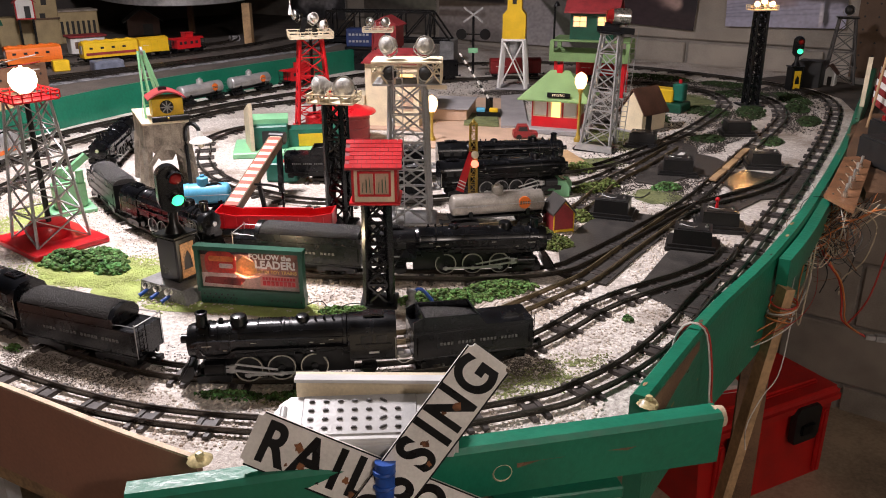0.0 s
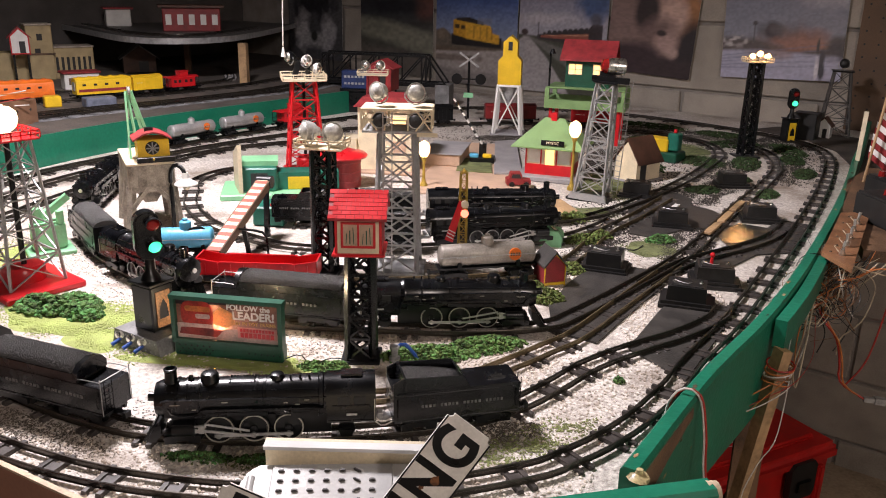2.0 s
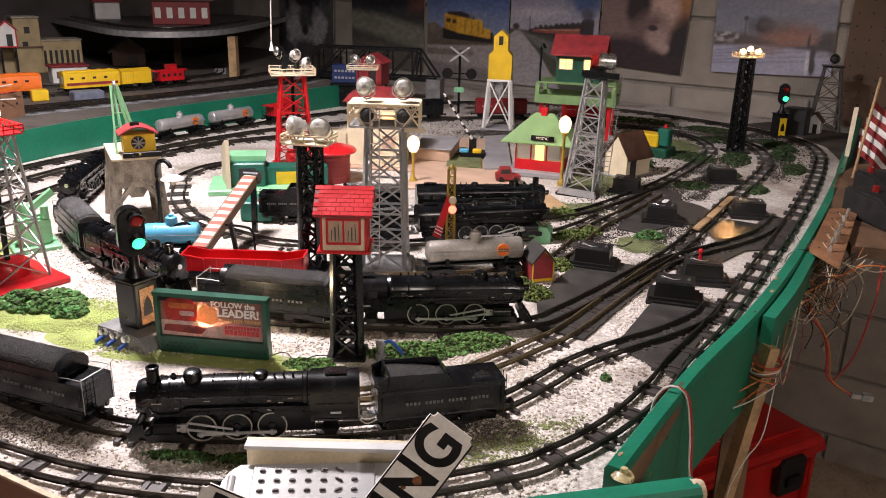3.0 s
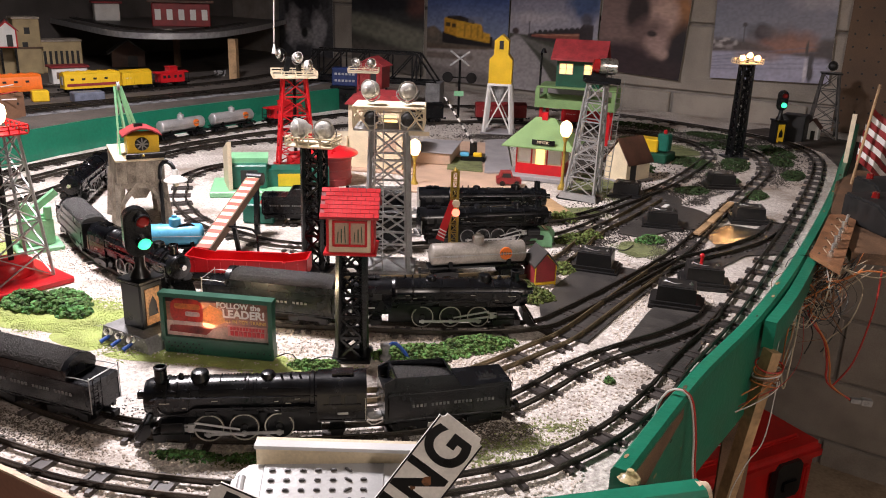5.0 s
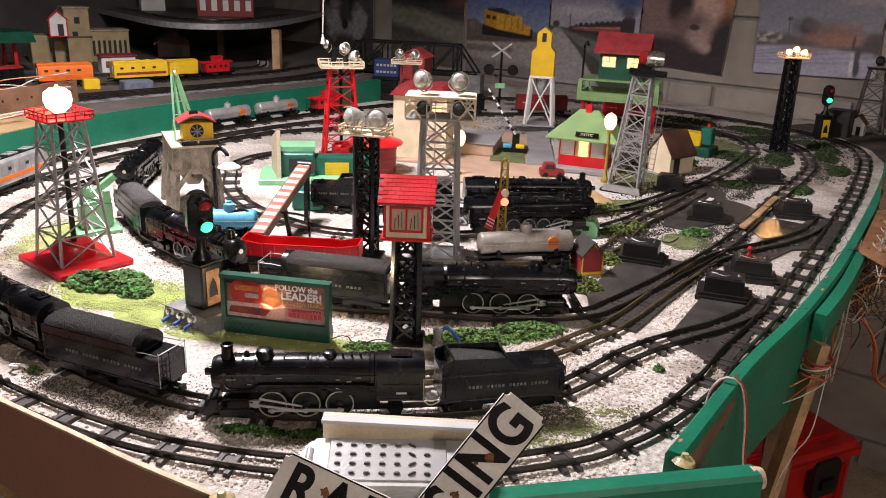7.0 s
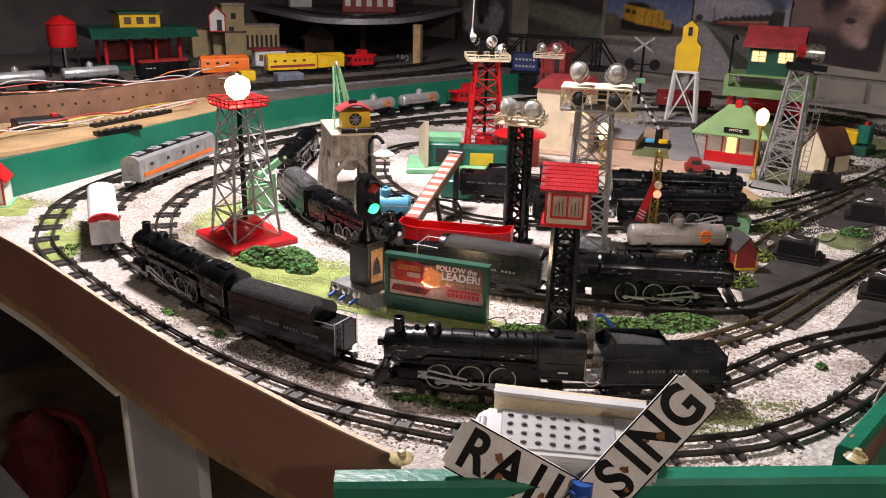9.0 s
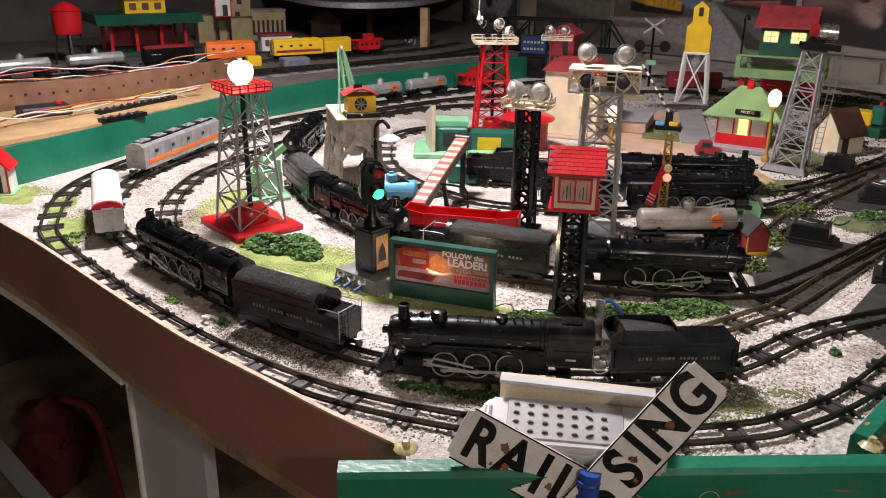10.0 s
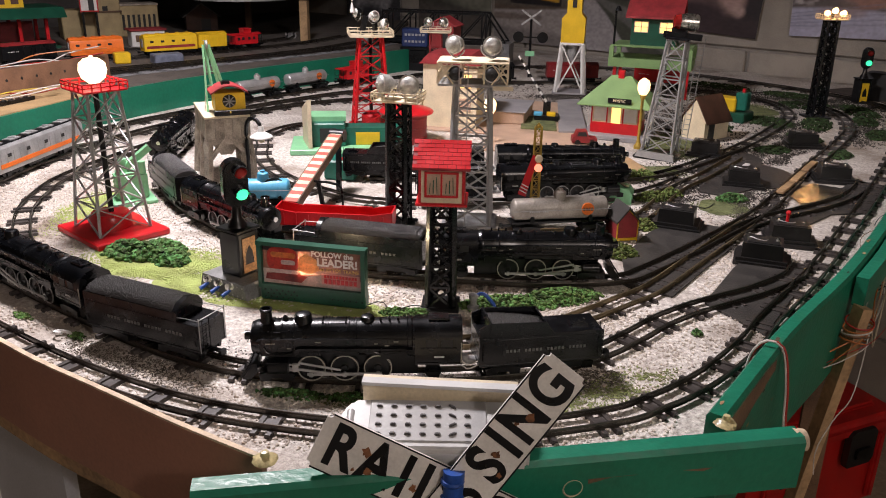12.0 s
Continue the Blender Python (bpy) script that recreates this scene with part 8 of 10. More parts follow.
class Print:
    """A printed picture on a fine grid of a sheet: u across, z the height in metres."""

    def __init__(self, w, z0, z1, cell, seed):
        self.n, self.m = int(w / cell) + 1, int((z1 - z0) / cell) + 1
        self.u, self.z = np.meshgrid(np.linspace(0, 1, self.n), np.linspace(z0, z1, self.m))
        self.c = np.zeros((self.m, self.n, 3))
        self.rng = np.random.default_rng(seed)

    def grain(self, across, up):
        """Soft random mottling with so many cells across and up."""
        g = self.rng.random((up + 2, across + 2))
        x, y = self.u * across, (self.z - self.z.min()) / (self.z.max() - self.z.min()) * up
        i, j = np.minimum(x.astype(int), across - 1), np.minimum(y.astype(int), up - 1)
        f, h = x - i, y - j
        f, h = f * f * (3 - 2 * f), h * h * (3 - 2 * h)
        return (g[j, i] * (1 - f) + g[j, i + 1] * f) * (1 - h) + (g[j + 1, i] * (1 - f) + g[j + 1, i + 1] * f) * h

    def lay(self, mask, colour):
        self.c = self.c * (1 - mask[..., None]) + np.array(colour) * mask[..., None]

    def fade(self, low, high, za, zb):
        f = np.clip((self.z - za) / (zb - za), 0, 1)[..., None]
        self.c = np.array(low) * (1 - f) + np.array(high) * f

    def blot(self, cu, cz, ru, rz, soft=0.5, rough=0.0):
        q = np.sqrt(((self.u - cu) / ru) ** 2 + ((self.z - cz) / rz) ** 2) + rough * (self.grain(14, 14) - 0.5)
        return np.clip((1 + soft * 0.5 - q) / soft, 0, 1)

    def below(self, pts, soft=0.004):
        """Mask under a line of (u, z) points."""
        line = np.interp(self.u, [p[0] for p in pts], [p[1] for p in pts])
        return np.clip((line - self.z) / soft + 0.5, 0, 1)

    def between(self, u0, u1, low, high, soft=0.004):
        side = np.clip((self.u - u0) / 0.012 + 0.5, 0, 1) * np.clip((u1 - self.u) / 0.012 + 0.5, 0, 1)
        return side * self.below(high, soft) * (1 - self.below(low, soft))

    def mottle(self, amount, across, up):
        self.c = self.c * (1 + amount * (self.grain(across, up) - 0.5))[..., None]


def poster(label, p0, p1, z0, z1, tilt, picture, seed):
    """A paper print on the wall between two plan points."""
    a, c = Vector((*p0, 0)), Vector((*p1, 0))
    w = (c - a).length
    t = thing("poster", label, "poster", (0, 0, 0), 0, "wall posters")
    mid = (a + c) / 2 - N * 0.012
    t.matrix_basis = pose(mid.x, mid.y, (z0 + z1) / 2, 0, tilt, turned(p0, p1))
    b = B()
    box(b, (0, 0, 0), (w, 0.0012, z1 - z0))
    part("sheet", b, WHITE, t)
    pr = Print(w, z0, z1, 0.0042, seed)
    picture(pr)
    n, m = pr.n, pr.m
    verts = [((u - 0.5) * w, -0.0010, z - (z0 + z1) / 2) for u, z in zip(pr.u.ravel(), pr.z.ravel())]
    faces = [(j * n + i, j * n + i + 1, (j + 1) * n + i + 1, (j + 1) * n + i) for j in range(m - 1) for i in range(n - 1)]
    me = bpy.data.meshes.new("picture")
    me.from_pydata(verts, [], faces)
    ink = me.color_attributes.new("ink", "FLOAT_COLOR", "POINT")
    ink.data.foreach_set("color", np.concatenate([np.clip(1.35 * pr.c.reshape(-1, 3), 0.003, 0.8), np.ones((n * m, 1))], 1).ravel().astype(np.float32))
    me.materials.append(PHOTO)
    ob = new("picture", me)
    ob.parent = t


def yellow_diesel(p):
    p.fade((0.20, 0.24, 0.34), (0.045, 0.075, 0.20), 0.20, 0.36)
    p.mottle(0.25, 5, 5)
    p.lay(p.below([(0, 0.235), (0.10, 0.245), (0.22, 0.212), (1, 0.205)], 0.012), (0.10, 0.085, 0.07))
    p.lay(p.blot(0.08, 0.222, 0.09, 0.02, 0.6, 0.8), (0.14, 0.11, 0.085))
    p.lay(p.between(0.20, 0.82, [(0, 0.190), (0.25, 0.178), (1, 0.172)], [(0, 0.226), (1, 0.214)]), (0.018, 0.016, 0.018))
    p.lay(p.between(0.22, 0.40, [(0.2, 0.222), (0.4, 0.206)], [(0.2, 0.278), (0.28, 0.286), (0.4, 0.280)]), (0.42, 0.22, 0.025))
    p.lay(p.between(0.38, 0.79, [(0.38, 0.206), (0.8, 0.190)], [(0.38, 0.279), (0.68, 0.262), (0.71, 0.232), (0.8, 0.226)]), (0.52, 0.29, 0.035))
    p.lay(p.between(0.26, 0.60, [(0.26, 0.279), (0.6, 0.262)], [(0.26, 0.288), (0.42, 0.292), (0.6, 0.276)]), (0.03, 0.024, 0.022))
    p.lay(p.between(0.52, 0.70, [(0.5, 0.268), (0.7, 0.262)], [(0.5, 0.291), (0.7, 0.291)]) * 0.6, (0.16, 0.17, 0.22))
    for u in (0.47, 0.55, 0.63, 0.69):
        p.lay(p.between(u, u + 0.02, [(0, 0.212), (1, 0.205)], [(0, 0.262), (1, 0.252)]) * 0.55, (0.16, 0.075, 0.02))
    p.lay(p.between(0.24, 0.30, [(0, 0.246), (1, 0.246)], [(0, 0.262), (1, 0.262)]), (0.05, 0.035, 0.02))
    p.lay(p.between(0.32, 0.37, [(0, 0.244), (1, 0.242)], [(0, 0.260), (1, 0.258)]), (0.05, 0.035, 0.02))
    p.lay(p.below([(0, 0.172), (0.4, 0.168), (1, 0.178)], 0.012), (0.10, 0.075, 0.055))
    p.lay(p.below([(0, 0.150), (0.4, 0.155), (1, 0.172)], 0.008), (0.26, 0.235, 0.225))
    p.lay(p.blot(0.2, 0.125, 0.35, 0.012, 0.8, 0.8) * 0.7, (0.09, 0.065, 0.05))
    p.lay(p.below([(0, 0.085), (0.6, 0.070), (1, 0.06)], 0.02), (0.16, 0.145, 0.14))
    p.mottle(0.45, 40, 60)


def passenger_train(p):
    p.fade((0.31, 0.30, 0.34), (0.20, 0.20, 0.26), 0.23, 0.36)
    p.lay(p.blot(0.9, 0.37, 0.22, 0.06, 0.8, 0.7), (0.05, 0.08, 0.17))
    p.lay(p.blot(0.3, 0.30, 0.35, 0.02, 0.9, 0.7) * 0.6, (0.40, 0.38, 0.40))
    p.lay(p.below([(0, 0.238), (0.5, 0.232), (1, 0.225)], 0.006), (0.055, 0.058, 0.045))
    p.lay(p.between(0.22, 0.95, [(0.22, 0.224), (1, 0.20)], [(0.22, 0.240), (0.6, 0.262), (0.8, 0.270), (0.84, 0.288), (0.95, 0.286)], 0.006), (0.035, 0.028, 0.032))
    p.lay(p.between(0.26, 0.80, [(0.26, 0.231), (0.8, 0.224)], [(0.26, 0.237), (0.8, 0.252)], 0.004), (0.22, 0.07, 0.05))
    p.lay(p.between(0.30, 0.80, [(0.3, 0.236), (0.8, 0.244)], [(0.3, 0.238), (0.8, 0.249)], 0.003), (0.38, 0.20, 0.13))
    for k in range(9):
        p.lay(p.blot(0.30 + 0.06 * k, 0.246 + 0.0027 * k, 0.022, 0.007, 0.6, 0.9), (0.03, 0.028, 0.03))
    p.lay(p.blot(0.87, 0.30, 0.05, 0.018, 0.8, 0.9) * 0.8, (0.06, 0.055, 0.065))
    p.lay(p.between(0.225, 0.237, [(0, 0.22), (1, 0.22)], [(0, 0.287), (1, 0.287)]), (0.05, 0.045, 0.05))
    p.lay(p.blot(0.07, 0.247, 0.04, 0.012, 0.5), (0.05, 0.035, 0.035))
    p.lay(p.between(-0.1, 1.1, [(0, -0.2), (0.06, -0.05), (1, -0.3)], [(0, 0.215), (0.06, 0.232), (0.13, 0.230), (0.35, 0.15), (0.62, 0.02), (1, -0.2)], 0.01), (0.27, 0.255, 0.26))
    p.lay(p.between(0.12, 1.1, [(0.12, 0.228), (0.45, 0.15), (1, 0.03)], [(0.12, 0.231), (0.6, 0.185), (1, 0.15)], 0.008) * 0.7, (0.15, 0.145, 0.14))
    p.mottle(0.4, 45, 70)


def brown_shapes(p):
    p.fade((0.05, 0.032, 0.034), (0.20, 0.135, 0.12), 0.16, 0.40)
    p.lay(p.blot(0.92, 0.34, 0.22, 0.07, 0.8, 0.8), (0.26, 0.12, 0.05))
    p.lay(p.blot(0.20, 0.30, 0.30, 0.13, 0.8, 0.12), (0.17, 0.115, 0.105))
    p.lay(p.blot(0.72, 0.33, 0.17, 0.075, 0.6, 0.12), (0.38, 0.26, 0.22))
    p.lay(p.blot(0.42, 0.345, 0.14, 0.07, 0.5, 0.12), (0.025, 0.017, 0.018))
    p.lay(p.blot(0.60, 0.27, 0.20, 0.055, 0.8, 0.12), (0.13, 0.085, 0.08))
    p.lay(p.blot(0.98, 0.21, 0.17, 0.11, 0.5, 0.12), (0.018, 0.014, 0.016))
    p.lay(p.blot(0.68, 0.235, 0.13, 0.045, 0.7, 0.12), (0.30, 0.205, 0.185))
    p.lay(p.blot(0.76, 0.205, 0.07, 0.02, 0.7, 0.12), (0.34, 0.24, 0.215))
    p.lay(p.blot(0.30, 0.17, 0.38, 0.06, 0.6, 0.12), (0.035, 0.022, 0.026))
    p.lay(p.blot(0.80, 0.150, 0.30, 0.035, 0.7, 0.5), (0.030, 0.020, 0.022))
    p.lay(p.blot(0.62, 0.272, 0.05, 0.010, 0.6, 0.5), (0.03, 0.02, 0.02))
    p.mottle(0.35, 26, 70)


def snow_line(p):
    p.fade((0.19, 0.20, 0.24), (0.15, 0.155, 0.20), 0.22, 0.40)
    p.lay(p.blot(0.9, 0.40, 0.25, 0.03, 0.9, 0.6) * 0.6, (0.30, 0.29, 0.33))
    p.lay(p.below([(0, 0.278), (0.3, 0.272), (0.5, 0.252), (0.8, 0.245), (1, 0.285)], 0.02), (0.085, 0.07, 0.068))
    p.lay(np.clip(p.blot(0.1, 0.262, 0.13, 0.02, 0.7) * (p.grain(30, 60) * 2.4 - 0.8), 0, 1), (0.36, 0.33, 0.33))
    p.lay(p.blot(0.58, 0.272, 0.24, 0.032, 0.9, 0.7), (0.20, 0.105, 0.085))
    p.lay(p.blot(0.68, 0.258, 0.20, 0.020, 0.9, 0.8), (0.25, 0.13, 0.10))
    p.lay(p.blot(0.40, 0.298, 0.085, 0.032, 0.6, 0.6), (0.05, 0.043, 0.048))
    p.lay(p.blot(0.55, 0.30, 0.12, 0.03, 0.9, 0.7) * 0.6, (0.12, 0.105, 0.115))
    p.lay(p.below([(0, 0.232), (0.3, 0.236), (0.7, 0.226), (1, 0.222)], 0.01), (0.30, 0.30, 0.39))
    for k in range(5):
        q = 0.16 * k
        p.lay(p.between(-0.1, 1.1, [(0, 0.172 + 0.010 * k), (1, 0.190 + 0.05 * q + 0.010 * k)], [(0, 0.176 + 0.010 * k), (1, 0.192 + 0.05 * q + 0.010 * k)]) * 0.7, (0.14, 0.14, 0.20))
    p.lay(p.blot(0.42, 0.222, 0.16, 0.016, 0.9, 0.5) * 0.7, (0.24, 0.16, 0.14))
    p.lay(p.between(0.26, 0.27, [(0, 0.26), (1, 0.26)], [(0, 0.325), (1, 0.325)]), (0.07, 0.065, 0.07))
    p.lay(p.blot(0.265, 0.322, 0.022, 0.007, 0.5), (0.06, 0.055, 0.06))
    p.lay(p.blot(0.84, 0.185, 0.022, 0.045, 0.6, 0.7), (0.05, 0.05, 0.06))
    p.lay(p.blot(0.80, 0.175, 0.018, 0.04, 0.6, 0.7), (0.52, 0.50, 0.54))
    p.lay(p.blot(0.93, 0.245, 0.09, 0.032, 0.7, 0.8), (0.06, 0.055, 0.06))
    p.lay(p.blot(0.80, 0.250, 0.012, 0.025, 0.6), (0.05, 0.05, 0.05))
    p.mottle(0.3, 50, 70)


def green_hillside(p):
    p.fade((0.06, 0.058, 0.05), (0.028, 0.030, 0.034), 0.18, 0.30)
    p.lay(p.between(-0.1, 1.1, [(0, 0.20), (0.5, 0.16), (1, 0.12)], [(0, 0.275), (0.4, 0.262), (1, 0.215)], 0.03), (0.15, 0.15, 0.12))
    p.lay(p.blot(0.92, 0.34, 0.16, 0.07, 0.6, 0.4), (0.085, 0.04, 0.035))
    p.lay(p.blot(0.45, 0.325, 0.35, 0.03, 0.6, 0.6), (0.016, 0.016, 0.020))
    p.lay(p.below([(0, 0.15), (1, 0.12)], 0.03), (0.09, 0.08, 0.07))
    p.mottle(0.5, 25, 40)


def grey_shapes(p):
    p.fade((0.05, 0.05, 0.055), (0.09, 0.09, 0.095), 0.10, 0.40)
    p.lay(p.blot(0.5, 0.30, 0.34, 0.15, 0.5, 0.6), (0.018, 0.018, 0.022))
    p.lay(p.blot(0.28, 0.19, 0.16, 0.075, 0.7, 0.7), (0.30, 0.29, 0.30))
    p.lay(p.blot(0.72, 0.19, 0.15, 0.08, 0.7, 0.7), (0.26, 0.255, 0.27))
    p.lay(p.blot(0.5, 0.215, 0.11, 0.07, 0.6, 0.5), (0.05, 0.05, 0.055))
    p.lay(p.blot(0.5, 0.150, 0.16, 0.035, 0.7, 0.5), (0.24, 0.235, 0.24))
    p.lay(p.blot(0.48, 0.170, 0.06, 0.025, 0.6), (0.02, 0.02, 0.02))
    p.mottle(0.6, 30, 60)


poster("poster of a yellow diesel engine under blue sky", (-0.19, 3.765), (0.158, 3.563), 0.02, 0.50, 0, yellow_diesel, 1)
poster("poster of a long passenger train beside a road", (0.165, 3.56), (0.495, 3.37), 0.02, 0.50, 0, passenger_train, 2)
poster("dark poster of soft brown and tan shapes", (0.503, 3.365), (0.787, 3.20), 0.122, 0.50, 3, brown_shapes, 3)
poster("poster of a snowy rail line with brown smoke", (0.868, 3.153), (1.20, 2.962), 0.142, 0.52, -2, snow_line, 4)
poster("dim poster of a green hillside and dark trees", (-0.56, 3.98), (-0.205, 3.775), 0.03, 0.48, 0, green_hillside, 5)
poster("dim poster of soft black and white shapes", (-0.965, 4.212), (-0.66, 4.036), 0.06, 0.48, 0, grey_shapes, 6)


def pegboard():
    a = room(-0.42, V1 - 0.012)
    t = thing("pegboard", "dark brown pegboard on the wall corner", "pegboard", (0, 0, 0), 0)
    c = Vector((1.46, 2.815, 0.45))
    t.matrix_basis = pose(c.x, c.y, c.z, 0, 0, -30)
    b = B()
    box(b, (0, -0.012, 0), (0.52, 0.006, 0.95))
    part("board", b, PEG, t)
    b = B()
    for i in range(13):
        for j in range(22):
            cyl(b, (-0.24 + i * 0.04, -0.0156, -0.42 + j * 0.04), (-0.24 + i * 0.04, -0.0149, -0.42 + j * 0.04), 0.0035, n=6)
    tagged(part("peg_holes", b, PLASTICBLACK, t), kind="stuff")


pegboard()


def boxy(name, label, category, place, turn, pieces):
    """A building from (part name, centre, size, material) pieces."""
    t = thing(name, label, category, place, turn)
    for nm, c, s, m in pieces:
        b = B()
        box(b, c, s)
        bevelled(b, min(0.003, min(s) * 0.15), 1)
        part(nm, b, m, t)
    return t


DECK = 0.065


def deck():
    RT = RAILTOP
    line = [(-1.75, 1.62), (-1.60, 1.84), (-1.46, 2.10), (-1.30, 2.36), (-1.10, 2.56), (-0.93, 2.76), (-0.80, 2.98), (-0.72, 3.25)]
    TRACKS["deck"] = (line, False, "")
    track("deck", line, False, "dark track on the raised deck", DECK)
    line2 = [(-1.45, 1.55), (-1.25, 1.85), (-1.06, 2.2), (-0.90, 2.45), (-0.72, 2.72), (-0.56, 2.98), (-0.5, 3.2)]
    TRACKS["deck_front"] = (line2, False, "")
    track("deck_front", line2, False, "dark track along the edge of the raised deck", DECK)

    for pts, lab in (([(-1.52, 1.60), (-1.34, 1.86), (-1.17, 2.15), (-1.02, 2.36), (-0.84, 2.60), (-0.68, 2.88), (-0.60, 3.15)], "dark track beside the edge of the raised deck"), ([(-1.60, 2.55), (-1.42, 2.62), (-1.20, 2.72), (-1.02, 2.90), (-0.90, 3.10), (-0.95, 3.30)], "curved dark track under the upper shelf")):
        track("far", pts, False, lab, DECK)
    for a, c in zip(line2, line2[1:]):
        a, c = Vector((*a, 0)), Vector((*c, 0))
        d = (c - a).cross(Vector((0, 0, 1))).normalized()
        b = B()
        slab(b, [(q.x, q.y) for q in (a + d * 0.045, c + d * 0.045, c - d * 0.05, a - d * 0.05)], DECK + 0.0004, DECK + 0.0018)
        part("grey_bed", b, mat("grey_track_bed", (0.25, 0.25, 0.26), 0.9, vary=0.4, scale=40, bump=0.6), bpy.data.objects.get("upper_deck"), "grey gravel track bed")

    def lift(ob):
        ob.location.z += DECK
        return ob
    for x, y, f, kw, lab in ((-1.25, 2.425, diesel, dict(L=0.15, body=ORANGE, stripe=ORANGE, roof=ORANGE), "orange toy diesel engine on the raised deck"), (-1.085, 2.565, diesel, dict(L=0.165, body=YELLOW, stripe=MAROON, roof=YELLOW), "yellow toy diesel engine on the raised deck"), (-0.993, 2.674, box_car, dict(L=0.095, body=YELLOW, roof=YELLOW), "yellow toy coach on the raised deck"), (-0.918, 2.768, caboose, dict(L=0.115), "red toy caboose on the raised deck"), (-1.555, 1.90, tank_car, dict(L=0.15), "silver toy tank car on the raised deck"), (-1.46, 2.08, tank_car, dict(L=0.16), "silver toy tank car on the raised deck"), (-1.355, 2.27, box_car, dict(L=0.15, body=BLACKSAT, roof=DULLRED), "black and red toy freight car on the raised deck")):
        p, a = nearest("deck", x, y)
        lift(f(lab, (p.x, p.y), a, **kw))
    t = boxy("factory_building", "cream toy factory with a tower and many windows", "building", (-1.532, 3.02, DECK), 42, [("tower", (-0.02, 0.0, 0.095), (0.085, 0.08, 0.19), FACTORY), ("wing", (0.09, 0.02, 0.055), (0.14, 0.09, 0.110), FACTORY), ("wing", (-0.12, 0.0, 0.05), (0.12, 0.09, 0.1), FACTORY), ("cornice", (-0.02, 0.0, 0.193), (0.09, 0.085, 0.006), BUNKER), ("cornice", (0.09, 0.02, 0.113), (0.145, 0.095, 0.006), BUNKER)])
    for k in range(7):
        b = B()
        box(b, (0.033 + k * 0.0185, -0.0255, 0.05), (0.009, 0.002, 0.055))
        part("window", b, PLASTICBLACK, t)
    for x, z in ((-0.02, 0.15), (-0.03, 0.10)):
        b = B()
        box(b, (x, -0.041, z), (0.018, 0.002, 0.022))
        part("window", b, PLASTICBLACK, t)
    b = B()
    box(b, (-0.02, -0.001, 0.092), (0.094, 0.086, 0.006))
    part("ledge", b, DARKWOOD, t)
    w = thing("white_shed", "white toy shed with a dull red flat roof on the deck", "shed", (-1.285, 2.80, DECK), 42)
    b = B()
    box(b, (0, 0, 0.026), (0.11, 0.06, 0.052))
    bevelled(b, 0.002, 1)
    part("wall", b, WHITE, w)
    b = B()
    box(b, (0, 0, 0.055), (0.122, 0.072, 0.007))
    bevelled(b, 0.002, 1)
    part("roof", b, MAROON, w)
    for k in range(3):
        b = B()
        box(b, (-0.035 + k * 0.035, -0.0304, 0.028), (0.014, 0.0016, 0.022))
        part("window", b, DARKWOOD, w)
    h = hut("signal_hut", "white and red toy hut with a red roof on posts", (-1.522, 2.86), 35, 0.06, 0.05, 0.06, 0.03, WHITE, MAROON, RED)
    h.location.z = DECK + 0.10
    for x, y in ((-0.022, -0.018), (0.022, -0.018), (-0.022, 0.018), (0.022, 0.018)):
        b = B()
        bar(b, (x, y, -0.10), (x, y, 0.004), 0.006)
        part("leg", b, BLACKSAT, h)
    t = thing("freight_station", "open toy freight station with a green roof and red posts", "station", (-1.64, 2.55, DECK), 50)
    plate(t, "floor", 0.30, 0.17, 0, 0.015, DARKGREEN)
    for x in (-0.12, -0.04, 0.04, 0.12):
        for y in (-0.06, 0.06):
            b = B()
            bar(b, (x, y, 0.015), (x, y, 0.105), 0.010)
            part("post", b, RED, t)
    b = B()
    prism(b, [(-0.12, 0.105), (0.12, 0.105), (0.09, 0.135), (-0.09, 0.135)], -0.17, 0.17, pose(0, 0, 0, 0, 0, 90))
    part("roof", b, DARKGREEN, t)
    b = B()
    box(b, (0.0, 0.0, 0.155), (0.13, 0.10, 0.045))
    up = part("upper_house", b, YELLOW, t)
    for x in (-0.040, 0.0, 0.040):
        b = B()
        box(b, (x, -0.0506, 0.156), (0.022, 0.0016, 0.022))
        part("window", b, BROWN, up)
    b = B()
    box(b, (0.0, 0.0, 0.1805), (0.145, 0.115, 0.006))
    part("upper_roof", b, DARKGREEN, up)
    b = B()
    box(b, (0.0, 0.03, 0.055), (0.2, 0.02, 0.06))
    part("back_wall", b, MAROON, t)
    t = thing("water_tower", "red toy water tower on black legs", "water tower", (-1.69, 2.25, DECK), 0)
    b = B()
    lathe(b, [(0.04, 0.09), (0.042, 0.10), (0.042, 0.155), (0.045, 0.158), (0.02, 0.178), (0.0, 0.185)], 22)
    part("tank", b, RED, t)
    for k in range(4):
        a = math.pi / 4 + k * math.pi / 2
        b = B()
        bar(b, (0.045 * math.cos(a), 0.045 * math.sin(a), 0), (0.032 * math.cos(a), 0.032 * math.sin(a), 0.095), 0.006)
        part("leg", b, BLACKSAT, t)
    h = hut("engine_shed", "dull brown toy shed with a grey roof", (-1.335, 3.335), 30, 0.12, 0.10, 0.06, 0.045, BROWN, GREYBASE)
    h.location.z = DECK
    # rail yard shed between
    t = boxy("flat_car_load", "grey toy flat crate beside the deck track", "crate", (-1.03, 2.44, DECK), 45, [("crate", (0, 0, 0.014), (0.085, 0.05, 0.028), mat("grey_blue_crate", (0.16, 0.18, 0.24), 0.5, vary=0.2))])
    t = boxy("yellow_crate", "small yellow toy crate beside the orange engine", "crate", (-1.15, 2.40, DECK), 40, [("crate", (0, 0, 0.016), (0.045, 0.035, 0.032), YELLOW)])
